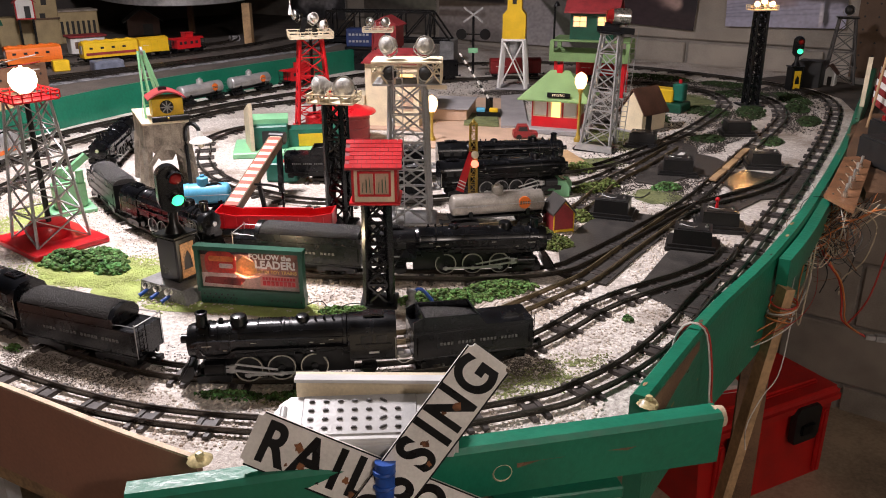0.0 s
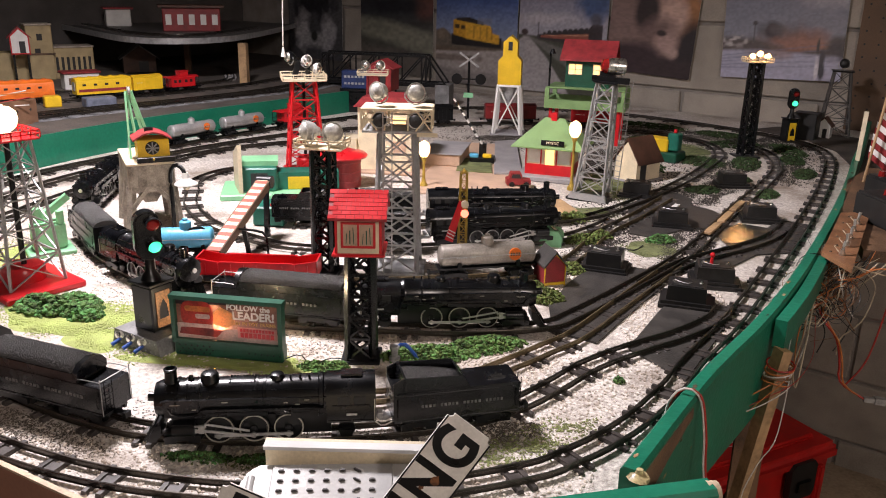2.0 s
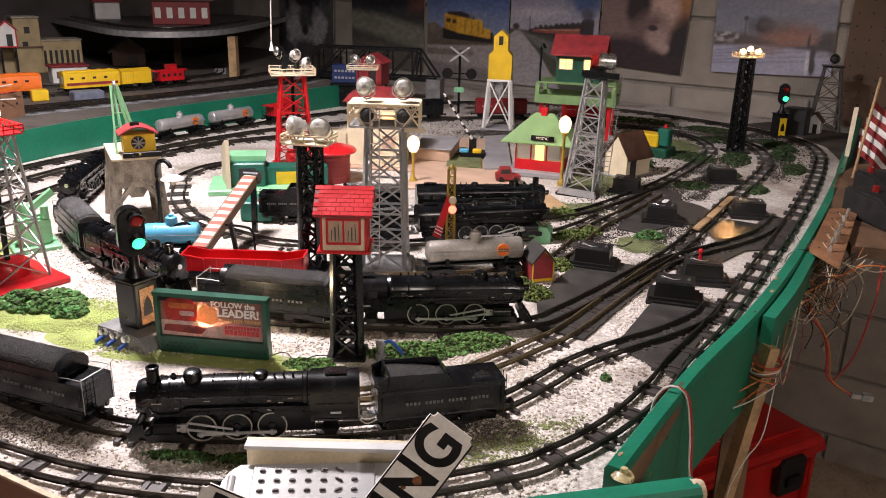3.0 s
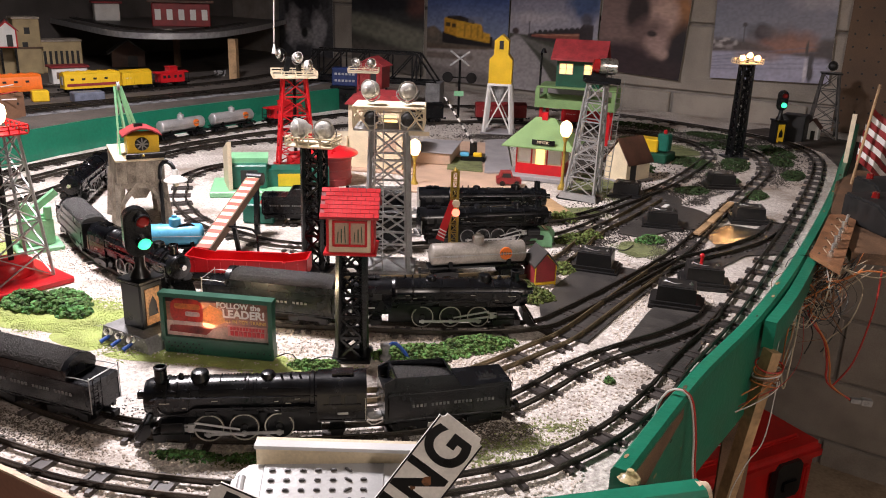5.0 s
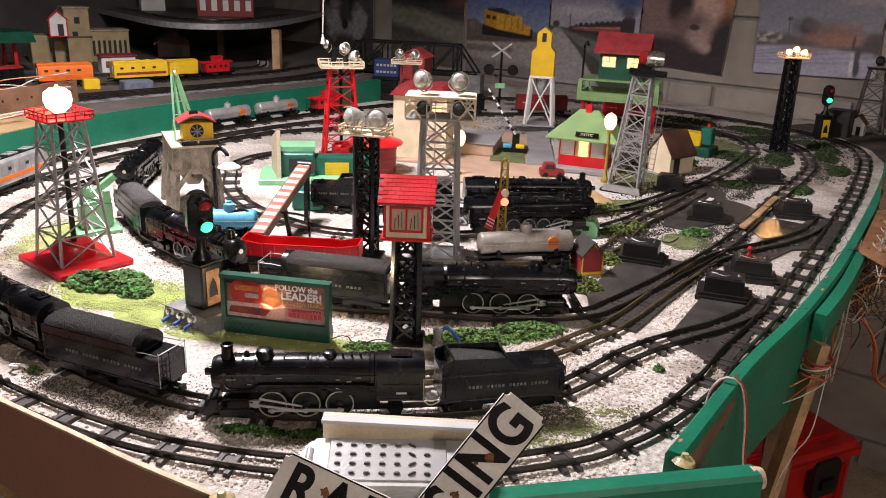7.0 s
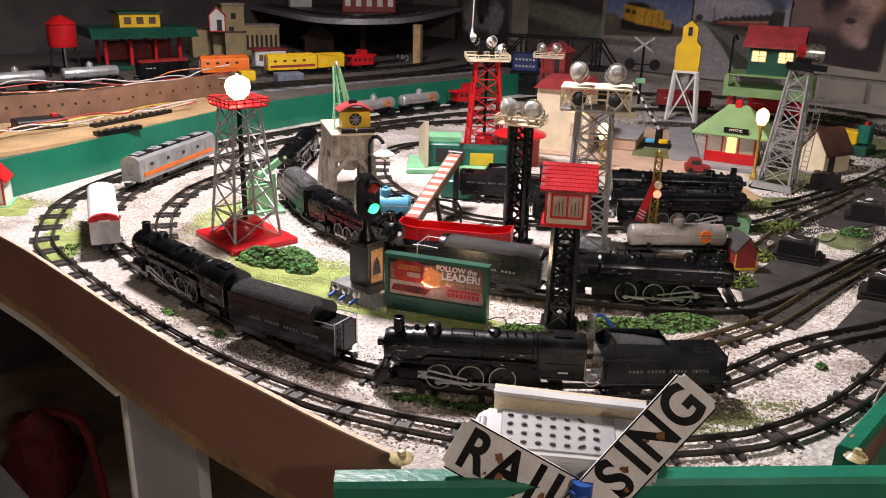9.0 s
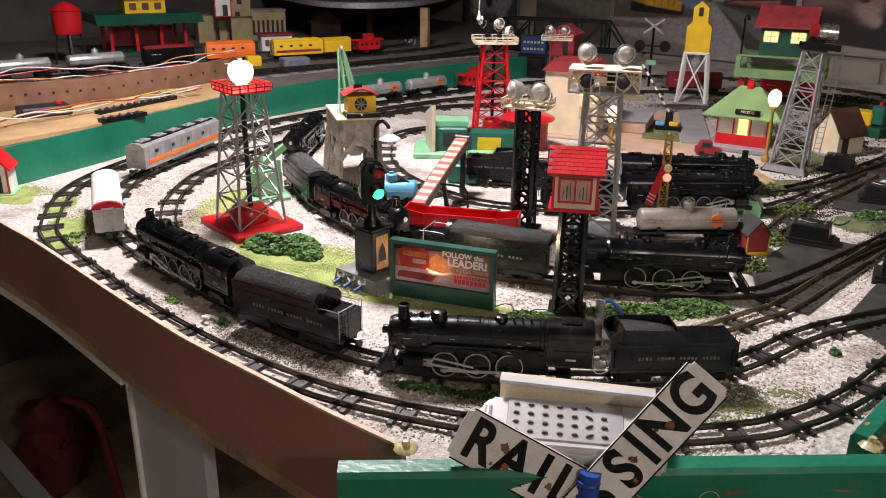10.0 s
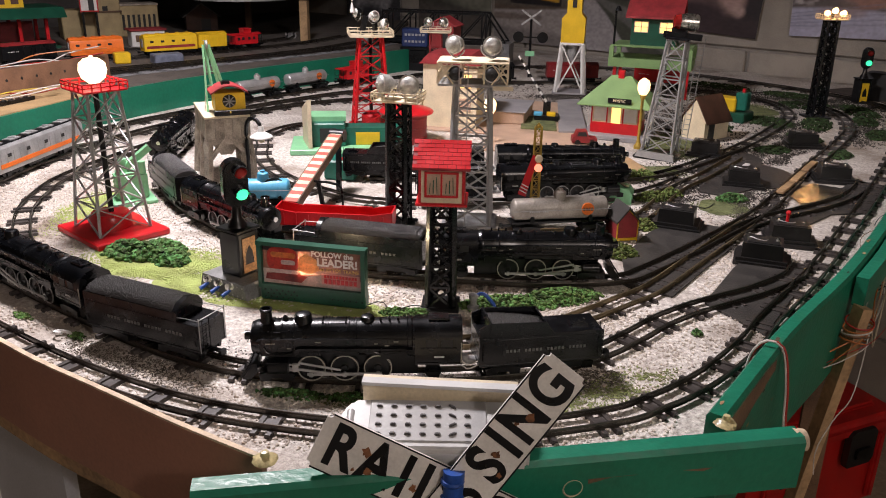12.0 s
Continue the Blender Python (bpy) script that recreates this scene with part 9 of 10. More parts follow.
    # pegged strip, plywood sheet, terminal strips
    t = thing("hole_strip", "long brown strip of perforated board with wires", "board", (0, 0, 0), 0)
    b = B()
    pts = [Vector(q) for q in ((-1.36, 1.47, DECK), (-1.16, 1.71, DECK), (-1.045, 2.15, DECK))]
    sweep(b, pts, [(-0.004, 0.0), (0.004, 0.0), (0.004, 0.062), (-0.004, 0.062)])
    part("strip", b, mat("perforated_brown_board", (0.2, 0.105, 0.06), 0.65, vary=0.2, scale=20), t)
    b = B()
    for a, c in zip(pts, pts[1:]):
        for k in range(11):
            p = a.lerp(c, (k + 0.5) / 11) + Vector((0, 0, 0.036))
            d = (c - a).cross(Vector((0, 0, 1))).normalized()
            cyl(b, p + d * 0.0040, p + d * 0.0046, 0.0035, n=6)
    tagged(part("hole", b, PLASTICBLACK, t), kind="stuff")
    b = B()
    slab(b, [(-1.085, 1.22), (-1.0, 1.46), (-0.955, 1.72), (-0.93, 1.92), (-1.07, 2.02), (-1.15, 1.7), (-1.32, 1.45)], DECK + 0.0005, DECK + 0.009)
    solid("plywood_sheet", b, mat("pale_plywood", (0.48, 0.32, 0.16), 0.6, vary=0.2, scale=12), "pale plywood sheet beside the green board", "plywood")
    for p0, p1 in (((-1.06, 1.57), (-1.02, 1.79)), ((-0.998, 1.50), (-0.965, 1.60))):
        t = thing("terminal_strip", "black terminal strip with silver screws on plywood", "terminal strip", (*p0, DECK + 0.009), turned(p0, p1), "terminal strips")
        ln = math.hypot(p1[0] - p0[0], p1[1] - p0[1])
        b = B()
        box(b, (ln / 2, 0, 0.004), (ln, 0.018, 0.008))
        part("bar", b, BLACKSAT, t)
        for k in range(int(ln / 0.02)):
            for s in (-1, 1):
                b = B()
                cyl(b, (0.01 + k * 0.02, s * 0.005, 0.008), (0.01 + k * 0.02, s * 0.005, 0.011), 0.003, n=8)
                part("screw", b, CHROME, t)
    t = boxy("control_block", "black control block lying on the plywood", "control", (-1.16, 1.53, DECK + 0.009), 55, [("case", (0, 0, 0.01), (0.10, 0.06, 0.02), PLASTICBLACK), ("knob", (0.03, 0.0, 0.024), (0.012, 0.012, 0.008), RED)])
    rnd = random.Random(5)
    for k, m in enumerate((WIREWHITE, WIRERED, WIREWHITE, WIREORANGE, WIREWHITE, mat("yellow_wire", (0.6, 0.42, 0.05), 0.5), WIRERED, WIREWHITE)):
        b = B()
        pts = []
        for i in range(9):
            f = i / 8
            base = Vector((-1.36, 1.47, 0)).lerp(Vector((-1.05, 2.13, 0)), f) if k < 4 else Vector((-1.17, 1.30, 0)).lerp(Vector((-0.99, 1.86, 0)), f)
            z = (0.135 + 0.012 * math.sin(5 * f + k)) if k < 4 else 0.082 + 0.012 * abs(math.sin(4 * f + k))
            off = Vector((rnd.uniform(-0.02, 0.02), rnd.uniform(-0.02, 0.02), rnd.uniform(-0.008, 0.008))) + (Vector((0.012, -0.008, 0)) if k < 4 else Vector((0, 0, 0)))
            pts.append(base + off + Vector((0, 0, z)))
        tube(b, pts, 0.0016, 6, 0.02)
        solid("loose_wire", b, m, "loose coloured wire draped over the boards", "wire", group="loose wires")
    # round upper shelf
    z = 0.222
    t = thing("upper_shelf", "rounded dark shelf on wooden posts above the deck", "shelf", (0, 0, 0), 0)
    edge = smooth_path([(-2.35, 4.1), (-1.93, 3.72), (-1.5, 3.28), (-1.22, 3.0), (-1.05, 2.94), (-0.93, 3.03), (-0.88, 3.2), (-0.88, 3.6), (-0.92, 4.12)], 0.06)
    b = B()
    slab(b, [(p.x, p.y) for p in edge] + [(-2.3, 4.9)], z - 0.014, z)
    part("shelf_board", b, mat("dark_shelf", (0.11, 0.105, 0.1), 0.5, vary=0.2, scale=8), t)
    b = B()
    sweep(b, edge, [(0.0, z - 0.016), (0.004, z - 0.016), (0.004, z + 0.004), (0.0, z + 0.004)])
    part("edge_band", b, GREYMETAL, t, "grey metal edge band")
    for x, y, w in ((-0.813, 3.07, 0.028), (-1.16, 3.40, 0.02), (-1.9, 4.0, 0.03)):
        b = B()
        box(b, (x, y, (DECK + z - 0.014) / 2), (w, w, z - 0.014 - DECK))
        part("post", b, WOOD if w > 0.025 else DARKWOOD, t)
    TRACKS["shelf"] = ([(-2.0, 4.0), (-1.6, 3.5), (-1.25, 3.15), (-1.05, 3.1), (-0.98, 3.3), (-0.98, 3.7)], False, "")
    track("shelf", TRACKS["shelf"][0], False, "dark track on the upper shelf", z)
    t = boxy("brick_station", "red and white toy station on the upper shelf", "station", (-1.15, 3.44, z), 25, [("wall", (0, 0, 0.045), (0.22, 0.09, 0.09), DULLRED), ("roof", (0, 0, 0.095), (0.25, 0.12, 0.010), BROWN)])
    for k in range(5):
        b = B()
        box(b, (-0.088 + k * 0.044, -0.046, 0.045), (0.022, 0.003, 0.04))
        part("window", b, WHITE, t)
    t = boxy("white_shed", "dim white and red toy shed on the upper shelf", "shed", (-1.55, 3.62, z), 35, [("wall", (0, 0, 0.035), (0.10, 0.06, 0.07), WHITE), ("roof", (0, 0, 0.074), (0.12, 0.08, 0.008), MAROON)])


deck()


def back_row():
    # dark truss bridge, blue container and red cabin behind the red tower
    t = thing("truss_bridge", "dark steel truss bridge against the wall", "bridge", (-0.34, 3.12, 0.0), -5)
    for s in (-1, 1):
        y = s * 0.035
        stick("chord", t, (-0.26, y, 0.085), (0.26, y, 0.085), 0.008, 0.008, BLACKSAT)
        stick("chord", t, (-0.19, y, 0.18), (0.19, y, 0.18), 0.008, 0.008, BLACKSAT)
        for k in range(7):
            x = -0.26 + k * 0.52 / 6
            xt = max(-0.19, min(0.19, x))
            stick("post", t, (xt, y, 0.085), (xt, y, 0.18), 0.005, 0.005, BLACKSAT)
            if k < 6:
                xn = max(-0.19, min(0.19, x + 0.52 / 6))
                stick("brace", t, (xt if k else -0.26, y, 0.085), (xn, y, 0.18), 0.005, 0.005, BLACKSAT)
        stick("end_post", t, (0.26, y, 0.085), (0.19, y, 0.18), 0.006, 0.006, BLACKSAT)
    for x in (-0.25, 0.25):
        b = B()
        box(b, (x, 0, 0.042), (0.05, 0.09, 0.084))
        part("pier", b, GREYBASE, t)
    b = B()
    box(b, (0, 0, 0.078), (0.52, 0.07, 0.008))
    part("deck", b, BLACKSAT, t)
    t = boxy("container_car", "dark blue container car with faint bars of lettering", "freight car", (-0.378, 2.93, 0.0), 0, [("frame", (0, 0, 0.075), (0.10, 0.04, 0.01), BLACKSAT), ("pier", (0, 0, 0.035), (0.08, 0.03, 0.07), BLACKSAT), ("container", (0, 0, 0.11), (0.088, 0.04, 0.06), mat("navy_blue_paint", (0.012, 0.03, 0.12), 0.45, vary=0.2))])
    b = B()
    for j in range(2):
        for k in range(6):
            box(b, (-0.03 + k * 0.012, -0.0205, 0.098 + j * 0.022), (0.008, 0.001, 0.007))
    part("marking", b, GREYMETAL, t, "faint pale bars")
    h = hut("signal_cabin", "red toy cabin with a lit window on posts", (-0.228, 2.62), -10, 0.075, 0.07, 0.07, 0.02, DULLRED, MAROON)
    h.location.z = 0.115
    b = B()
    for x in (-0.03, 0.03):
        for y in (-0.028, 0.028):
            bar(b, (x, y, -0.115), (x, y, 0.004), 0.006)
    part("trestle", b, BLACKSAT, h)
    t = thing("floodlight_tower", "small dark tower with chrome floodlights in the back row", "floodlight tower", (-0.232, 2.48, 0), 5)
    lattice(t, 0.04, 0.03, 0.175, 5, 0.003, MAROON)
    plate(t, "platform", 0.085, 0.05, 0.175, 0.003, CREAM)
    railing(t, 0.085, 0.05, 0.178, 0.010, CREAM)
    for x in (-0.02, 0.02):
        floodlight(t, (x, -0.006, 0.203), (0.4 * x / 0.02, -1, 0.1), 0.013, CHROME)
    # dark freight cars and low boxes in the back row
    p, a = nearest("inner", 0.15, 2.77)
    box_car("dark red box car in the shaded back row", (p.x, p.y), a, 0.16)
    p, a = nearest("inner", -0.1, 2.68)
    box_car("black box car in the shaded back row", (p.x, p.y), a, 0.16, BLACKSAT)
    p, a = nearest("inner", 0.42, 2.745)
    box_car("dull red box car behind the goods shed", (p.x, p.y), a, 0.15, RED)
    boxy("yard_crane", "yellow and green toy work crane behind the goods shed", "crane", (0.56, 2.32, 0), -30, [("base", (0, 0, 0.012), (0.10, 0.07, 0.024), DARKGREEN), ("body", (-0.01, 0, 0.04), (0.06, 0.045, 0.034), YELLOW), ("cap", (0.03, 0, 0.05), (0.03, 0.03, 0.045), TEAL), ("lamp", (0.03, 0, 0.077), (0.008, 0.008, 0.01), RED)])
    boxy("relay_shed", "dark box in the shaded corner by the wall", "box", (1.04, 2.72, 0), -30, [("case", (0, 0, 0.04), (0.07, 0.06, 0.08), PLASTICBLACK)])


back_row()


# ---- right side: desk, wires, tote ----
WIRECREAM = mat("cream_wire", (0.5, 0.42, 0.3), 0.5, vary=0.1)
WIREBROWN = mat("brown_wire", (0.2, 0.1, 0.05), 0.5, vary=0.2)
def right_side():
    t = thing("control_console", "copper brown panel with a row of chrome toggle switches", "control panel", (0, 0, 0), 0)
    a, c, d, e = Vector((0.659, 1.408, 0.050)), Vector((0.772, 1.654, 0.050)), Vector((0.827, 1.666, 0.050)), Vector((0.676, 1.331, 0.050))
    b = B()
    top = [b.verts.new(p) for p in (a, c, d, e)]
    low = [b.verts.new(p - Vector((0, 0, 0.006))) for p in (a, c, d, e)]
    b.faces.new(top), b.faces.new(low[::-1])
    for k in range(4):
        b.faces.new((top[k], low[k], low[(k + 1) % 4], top[(k + 1) % 4]))
    part("panel", b, COPPERBOARD, t)
    dots("screw_hole", [tuple(a.lerp(c, 0.08 + k * 0.16).lerp(e.lerp(d, 0.08 + k * 0.16), 0.24 + 0.1 * (k % 2)) + Vector((0, 0, 0.0003))) for k in range(6)], 0.0024, BROWNCHIP, t)
    for k in range(5):
        p = Vector((0.685, 1.398, 0.050)).lerp(Vector((0.772, 1.578, 0.050)), k / 4)
        b = B()
        cyl(b, p, p + Vector((0, 0, 0.003)), 0.0052, n=6)
        cyl(b, p + Vector((0, 0, 0.003)), p + Vector((0, 0, 0.009)), 0.0034, n=12)
        cyl(b, p + Vector((0, 0, 0.008)), p + Vector((0.004 - 0.003 * (k % 2), 0.004, 0.020)), 0.0018, 0.0028, 10)
        part("toggle", b, CHROME, t)
        b = B()
        tube(b, [p + Vector((-0.004, 0.002, 0.004)), p + Vector((-0.008, 0.012, 0.010)), p + Vector((0.004, 0.024, 0.006))], 0.0006, 5, 0.006)
        part("jumper_wire", b, WIRECREAM, t)
    b = B()
    slab(b, [(0.742, 1.462), (0.80, 1.72), (0.90, 1.98), (1.0, 2.12), (1.35, 2.0), (1.2, 1.5), (0.92, 1.44)], 0.022, 0.040)
    solid("side_shelf", b, DARKWOOD, "rough wooden shelf beside the layout", "shelf", kind="structure")
    for x, y, w, dd, h, tn in ((0.885, 1.625, 0.15, 0.13, 0.050, 14), (0.945, 1.80, 0.12, 0.10, 0.046, 10)):
        tr = thing("transformer", "black train transformer with a red lamp on the shelf", "transformer", (x, y, 0.040), tn, "train transformers")
        b = B()
        prism(b, [(-dd / 2, 0), (dd / 2, 0), (dd / 2, h), (-dd * 0.2, h), (-dd / 2, h * 0.62)], -w / 2, w / 2, pose(0, 0, 0, 0, 0, 90))
        bevelled(b, 0.004, 2)
        part("case", b, PLASTICBLACK, tr)
        b = B()
        cyl(b, (0.02, -0.01, h), (0.02, -0.01, h + 0.008), 0.012, 0.010, 16)
        bar(b, (0.02, -0.01, h + 0.009), (0.052, -0.02, h + 0.012), 0.009, 0.005)
        part("handle", b, SWITCH, tr)
        b = B()
        cyl(b, (-0.045, 0.02, h), (-0.045, 0.02, h + 0.010), 0.007, 0.006, 10)
        part("pilot_lamp", b, REDLENS, tr, "small red lamp")
        for k in range(3):
            b = B()
            cyl(b, (-0.03 + 0.02 * k, -dd * 0.32, h * 0.75), (-0.03 + 0.02 * k, -dd * 0.34, h * 0.75 + 0.010), 0.003, n=8)
            part("terminal", b, CHROME, tr)
    # flag on a stick
    f = thing("small_flag", "small red and white striped flag on a wooden stick", "flag", (0, 0, 0), 0)
    p0, p1 = Vector((0.925, 1.96, 0.04)), Vector((0.955, 1.985, 0.25))
    b = B()
    cyl(b, p0, p1, 0.003, n=8)
    part("stick", b, WOOD, f)
    for k in range(9):
        b = B()
        rows = []
        for i in range(9):
            u = i / 8
            z = 0.205 - k * 0.013 - 0.06 * u
            x = 0.948 + 0.075 * u - 0.012 * (k / 9)
            y = 1.982 + 0.012 * math.sin(u * 7 + k * 0.3)
            rows.append((b.verts.new((x, y, z)), b.verts.new((x, y, z - 0.013))))
        for q, r in zip(rows, rows[1:]):
            b.faces.new((q[0], r[0], r[1], q[1]))
        part("stripe", b, DULLRED if k % 2 == 0 else WHITE, f)
    b = B()
    bar(b, (1.0, 2.2, 0.04), (1.01, 2.22, 0.155), 0.010, 0.005)
    solid("yellow_stick", b, CREAM, "pale wooden stick standing by the side board", "stick")
    # hanging wires
    rnd = random.Random(9)
    mats = (WIRECREAM, WIREBLACK, WIREBROWN, WIRECREAM, WIREBLACK, WIREBROWN, WIREORANGE, WIREBLACK)
    heart = Vector((0.662, 1.385, -0.012))
    for k in range(58):
        s = Vector((0.672 + 0.09 * rnd.random(), 1.37 + 0.16 * rnd.random(), 0.040))
        q = [s]
        r, turn = rnd.uniform(0.012, 0.036), rnd.uniform(0, math.tau)
        c = heart + Vector((rnd.gauss(0, 0.014), rnd.gauss(0, 0.022), rnd.gauss(0, 0.014)))
        tip = Vector((rnd.uniform(-0.5, 0.5), rnd.uniform(-1, 1), rnd.uniform(-0.4, 0.4)))
        sweep_by = rnd.uniform(3.0, 8.0)
        for i in range(6):
            a = turn + sweep_by * i / 5
            q.append(c + Vector((r * math.cos(a), 0.012 * tip.y * i / 5 + 0.3 * r * math.sin(a), r * 0.8 * math.sin(a))))
        if k % 5 == 0:
            q += [c + Vector((rnd.uniform(-0.03, 0.05), 0.01, -0.035)), c + Vector((rnd.uniform(-0.03, 0.04), 0.01, rnd.uniform(-0.075, -0.045)))]
        b = B()
        tube(b, q, rnd.choice((0.0005, 0.0007, 0.0010)), 5, 0.006)
        solid("hanging_wire", b, mats[k % 8], "tangled wire hanging under the switch panel", "wire", group="hanging wires")
    for pts, m, r in (([(0.692, 1.37, 0.044), (0.718, 1.37, 0.028), (0.73, 1.37, 0.006), (0.72, 1.37, -0.043), (0.695, 1.37, -0.071), (0.691, 1.37, -0.085), (0.692, 1.37, -0.102)], WIRECREAM, 0.0010), ([(0.675, 1.38, 0.04), (0.68, 1.37, 0.017), (0.688, 1.37, -0.01), (0.705, 1.37, -0.037)], WIREWHITE, 0.0009), ([(0.675, 1.37, 0.019), (0.702, 1.37, 0.025), (0.731, 1.37, 0.040), (0.80, 1.38, 0.030)], WIREORANGE, 0.0012), ([(0.694, 1.37, 0.042), (0.724, 1.37, 0.034), (0.76, 1.39, 0.024), (0.82, 1.42, 0.030)], WIRECREAM, 0.0009), ([(0.652, 1.37, -0.02), (0.639, 1.37, -0.041), (0.646, 1.37, -0.074), (0.60, 1.27, -0.075), (0.552, 1.16, -0.048), (0.540, 1.143, -0.034)], WIREWHITE, 0.0012), ([(0.645, 1.38, -0.03), (0.625, 1.33, -0.055), (0.57, 1.20, -0.040), (0.545, 1.146, -0.022)], WIRECREAM, 0.0010), ([(0.69, 1.42, 0.03), (0.715, 1.40, -0.03), (0.708, 1.39, -0.075), (0.69, 1.38, -0.10)], WIREBLACK, 0.0010)):
        b = B()
        tube(b, pts, r, 6, 0.010)
        solid("loose_wire", b, m, "loose wire looping down from the switch panel", "wire", group="hanging wires")
    for pts, m, r in (([(0.655, 1.39, -0.02), (0.666, 1.37, -0.047), (0.688, 1.37, -0.075), (0.699, 1.37, -0.113), (0.705, 1.37, -0.146), (0.742, 1.365, -0.170)], WIRERED, 0.0017), ([(0.660, 1.39, -0.02), (0.672, 1.37, -0.050), (0.692, 1.368, -0.080), (0.703, 1.368, -0.116), (0.710, 1.368, -0.148), (0.743, 1.365, -0.171)], WIREORANGE, 0.0014), ([(0.765, 1.40, 0.032), (0.752, 1.37, -0.0), (0.75, 1.37, -0.033), (0.737, 1.37, -0.109), (0.712, 1.37, -0.153)], WIRERED, 0.0014), ([(0.64, 1.38, -0.01), (0.595, 1.27, -0.035), (0.550, 1.150, -0.030), (0.515, 1.13, -0.045), (0.468, 1.105, -0.062)], WIREORANGE, 0.0010), ([(0.65, 1.38, 0.0), (0.615, 1.29, -0.05), (0.590, 1.23, -0.085), (0.562, 1.165, -0.055), (0.548, 1.140, -0.020)], WIRECREAM, 0.0012), ([(0.545, 1.135, -0.03), (0.53, 1.105, -0.10), (0.507, 1.085, -0.125), (0.485, 1.06, -0.155), (0.488, 1.06, -0.19)], WIREWHITE, 0.0008)):
        b = B()
        tube(b, pts, r, 6, 0.012)
        solid("cable", b, m, "cable running down beside the wooden post", "cable", group="cables by the post")
    # turns of wire round the post
    for k, m in enumerate((WIRERED, WIREORANGE, WIREWHITE, WIREBROWN, WIREORANGE)):
        b = B()
        z = -0.018 - 0.006 * k
        q = Vector((0.5347 - 0.0009 * k, 1.1443 - 0.0006 * k, z))
        tube(b, [q + Vector((0.017 * math.cos(a), 0.015 * math.sin(a), 0.004 * math.sin(a + k))) for a in [j * math.tau / 10 for j in range(11)]], 0.0011, 6, 0.006)
        solid("wire_turn", b, m, "thin wire wound round the wooden post", "wire", group="wires by the post")
    rw = random.Random(77)
    for k in range(3):
        a = Vector((0.60 + 0.05 * rw.random(), 1.32 + 0.06 * rw.random(), -0.02 - 0.03 * rw.random()))
        c = Vector((0.548 + rw.uniform(-0.004, 0.006), 1.138 + rw.uniform(-0.004, 0.004), -0.030 - 0.015 * rw.random()))
        e = Vector((0.470, 1.105, -0.062)) + Vector((rw.uniform(-0.006, 0.03), rw.uniform(-0.006, 0.012), rw.uniform(-0.008, 0.006)))
        mid = a.lerp(c, 0.5) + Vector((rw.uniform(-0.015, 0.02), rw.uniform(-0.02, 0.0), rw.uniform(-0.05, 0.0)))
        low = c.lerp(e, 0.5) + Vector((rw.uniform(-0.006, 0.006), rw.uniform(-0.006, 0.0), rw.uniform(-0.006, 0.004)))
        b = B()
        tube(b, [a, mid, c, low, e], rw.choice((0.0005, 0.0006, 0.0008)), 5, 0.01)
        solid("post_wire", b, (WIRERED, WIREWHITE, WIREORANGE, WIREBROWN)[k % 4], "thin coloured wire trailing past the wooden post", "wire", group="wires by the post")
    b = B()
    box(b, (0.750, 1.365, -0.171), (0.016, 0.008, 0.007), Matrix.Rotation(radians(5), 3, "Y"))
    box(b, (0.766, 1.365, -0.172), (0.016, 0.011, 0.010), Matrix.Rotation(radians(5), 3, "Y"))
    solid("wire_connector", b, GREYMETAL, "grey plug connector on an orange cable", "connector")
    for m, off in ((WIREWHITE, 0.0), (WIRERED, 0.0022)):
        b = B()
        tube(b, [(0.356 + off, 0.935, 0.004), (0.361 + off, 0.938, 0.03), (0.372 + off, 0.935, 0.046), (0.388 + off, 0.930, 0.040), (0.396 + off, 0.925, 0.0), (0.399 + off, 0.92, -0.04), (0.409 + off, 0.915, -0.085)], 0.0012, 6, 0.008)
        solid("twisted_wire", b, m, "red and white wire looped over the side board", "wire", group="looped wires")
    # red tote
    t = thing("storage_tote", "red plastic tote box with black latches on the floor", "tote", (0.846, 2.497, FLOOR), 33)
    b = B()
    prism(b, [(-0.255, 0.0), (0.255, 0.0), (0.278, 0.265), (-0.278, 0.265)], -0.195, 0.195)
    bevelled(b, 0.014, 2)
    part("tub", b, TOTE, t)
    b = B()
    box(b, (0, 0, 0.287), (0.60, 0.44, 0.060))
    bevelled(b, 0.020, 3)
    part("lid", b, TOTE, t)
    b = B()
    box(b, (0, 0, 0.322), (0.48, 0.33, 0.020))
    bevelled(b, 0.008, 2)
    part("lid_panel", b, TOTE, t)
    for x in (-0.20, -0.05, 0.24):
        b = B()
        box(b, (x, -0.204, 0.13), (0.026, 0.020, 0.23))
        bevelled(b, 0.006, 2)
        part("rib", b, TOTE, t)
    for x, y, rz in ((0.13, -0.220, 0), (-0.13, -0.220, 0), (0.300, 0, 90)):
        b = B()
        prism(b, [(-0.048, -0.066), (0.042, -0.066), (0.054, -0.050), (0.054, 0.040), (0.040, 0.056), (-0.040, 0.056), (-0.054, 0.040), (-0.054, -0.050)], -0.012, 0.010)
        bevelled(b, 0.006, 2)
        latch = part("latch", b, PLASTICBLACK, t, "black latch", at=pose(x, y, 0.240, 0, 0, rz))
        b = B()
        box(b, (0, -0.015, -0.020), (0.060, 0.010, 0.036))
        bevelled(b, 0.004, 2)
        part("grip", b, BLACKSAT, latch)
    c = thing("carton", "flat white carton with a red edge on the tote lid", "carton", (0.80, 2.39, FLOOR + 0.333), 20)
    b = B()
    box(b, (0, 0, 0.014), (0.13, 0.075, 0.026))
    bevelled(b, 0.002, 1)
    part("sleeve", b, WHITE, c)
    b = B()
    box(b, (0, -0.0375, 0.010), (0.124, 0.0022, 0.008))
    part("stripe", b, RED, c, "red edge stripe")
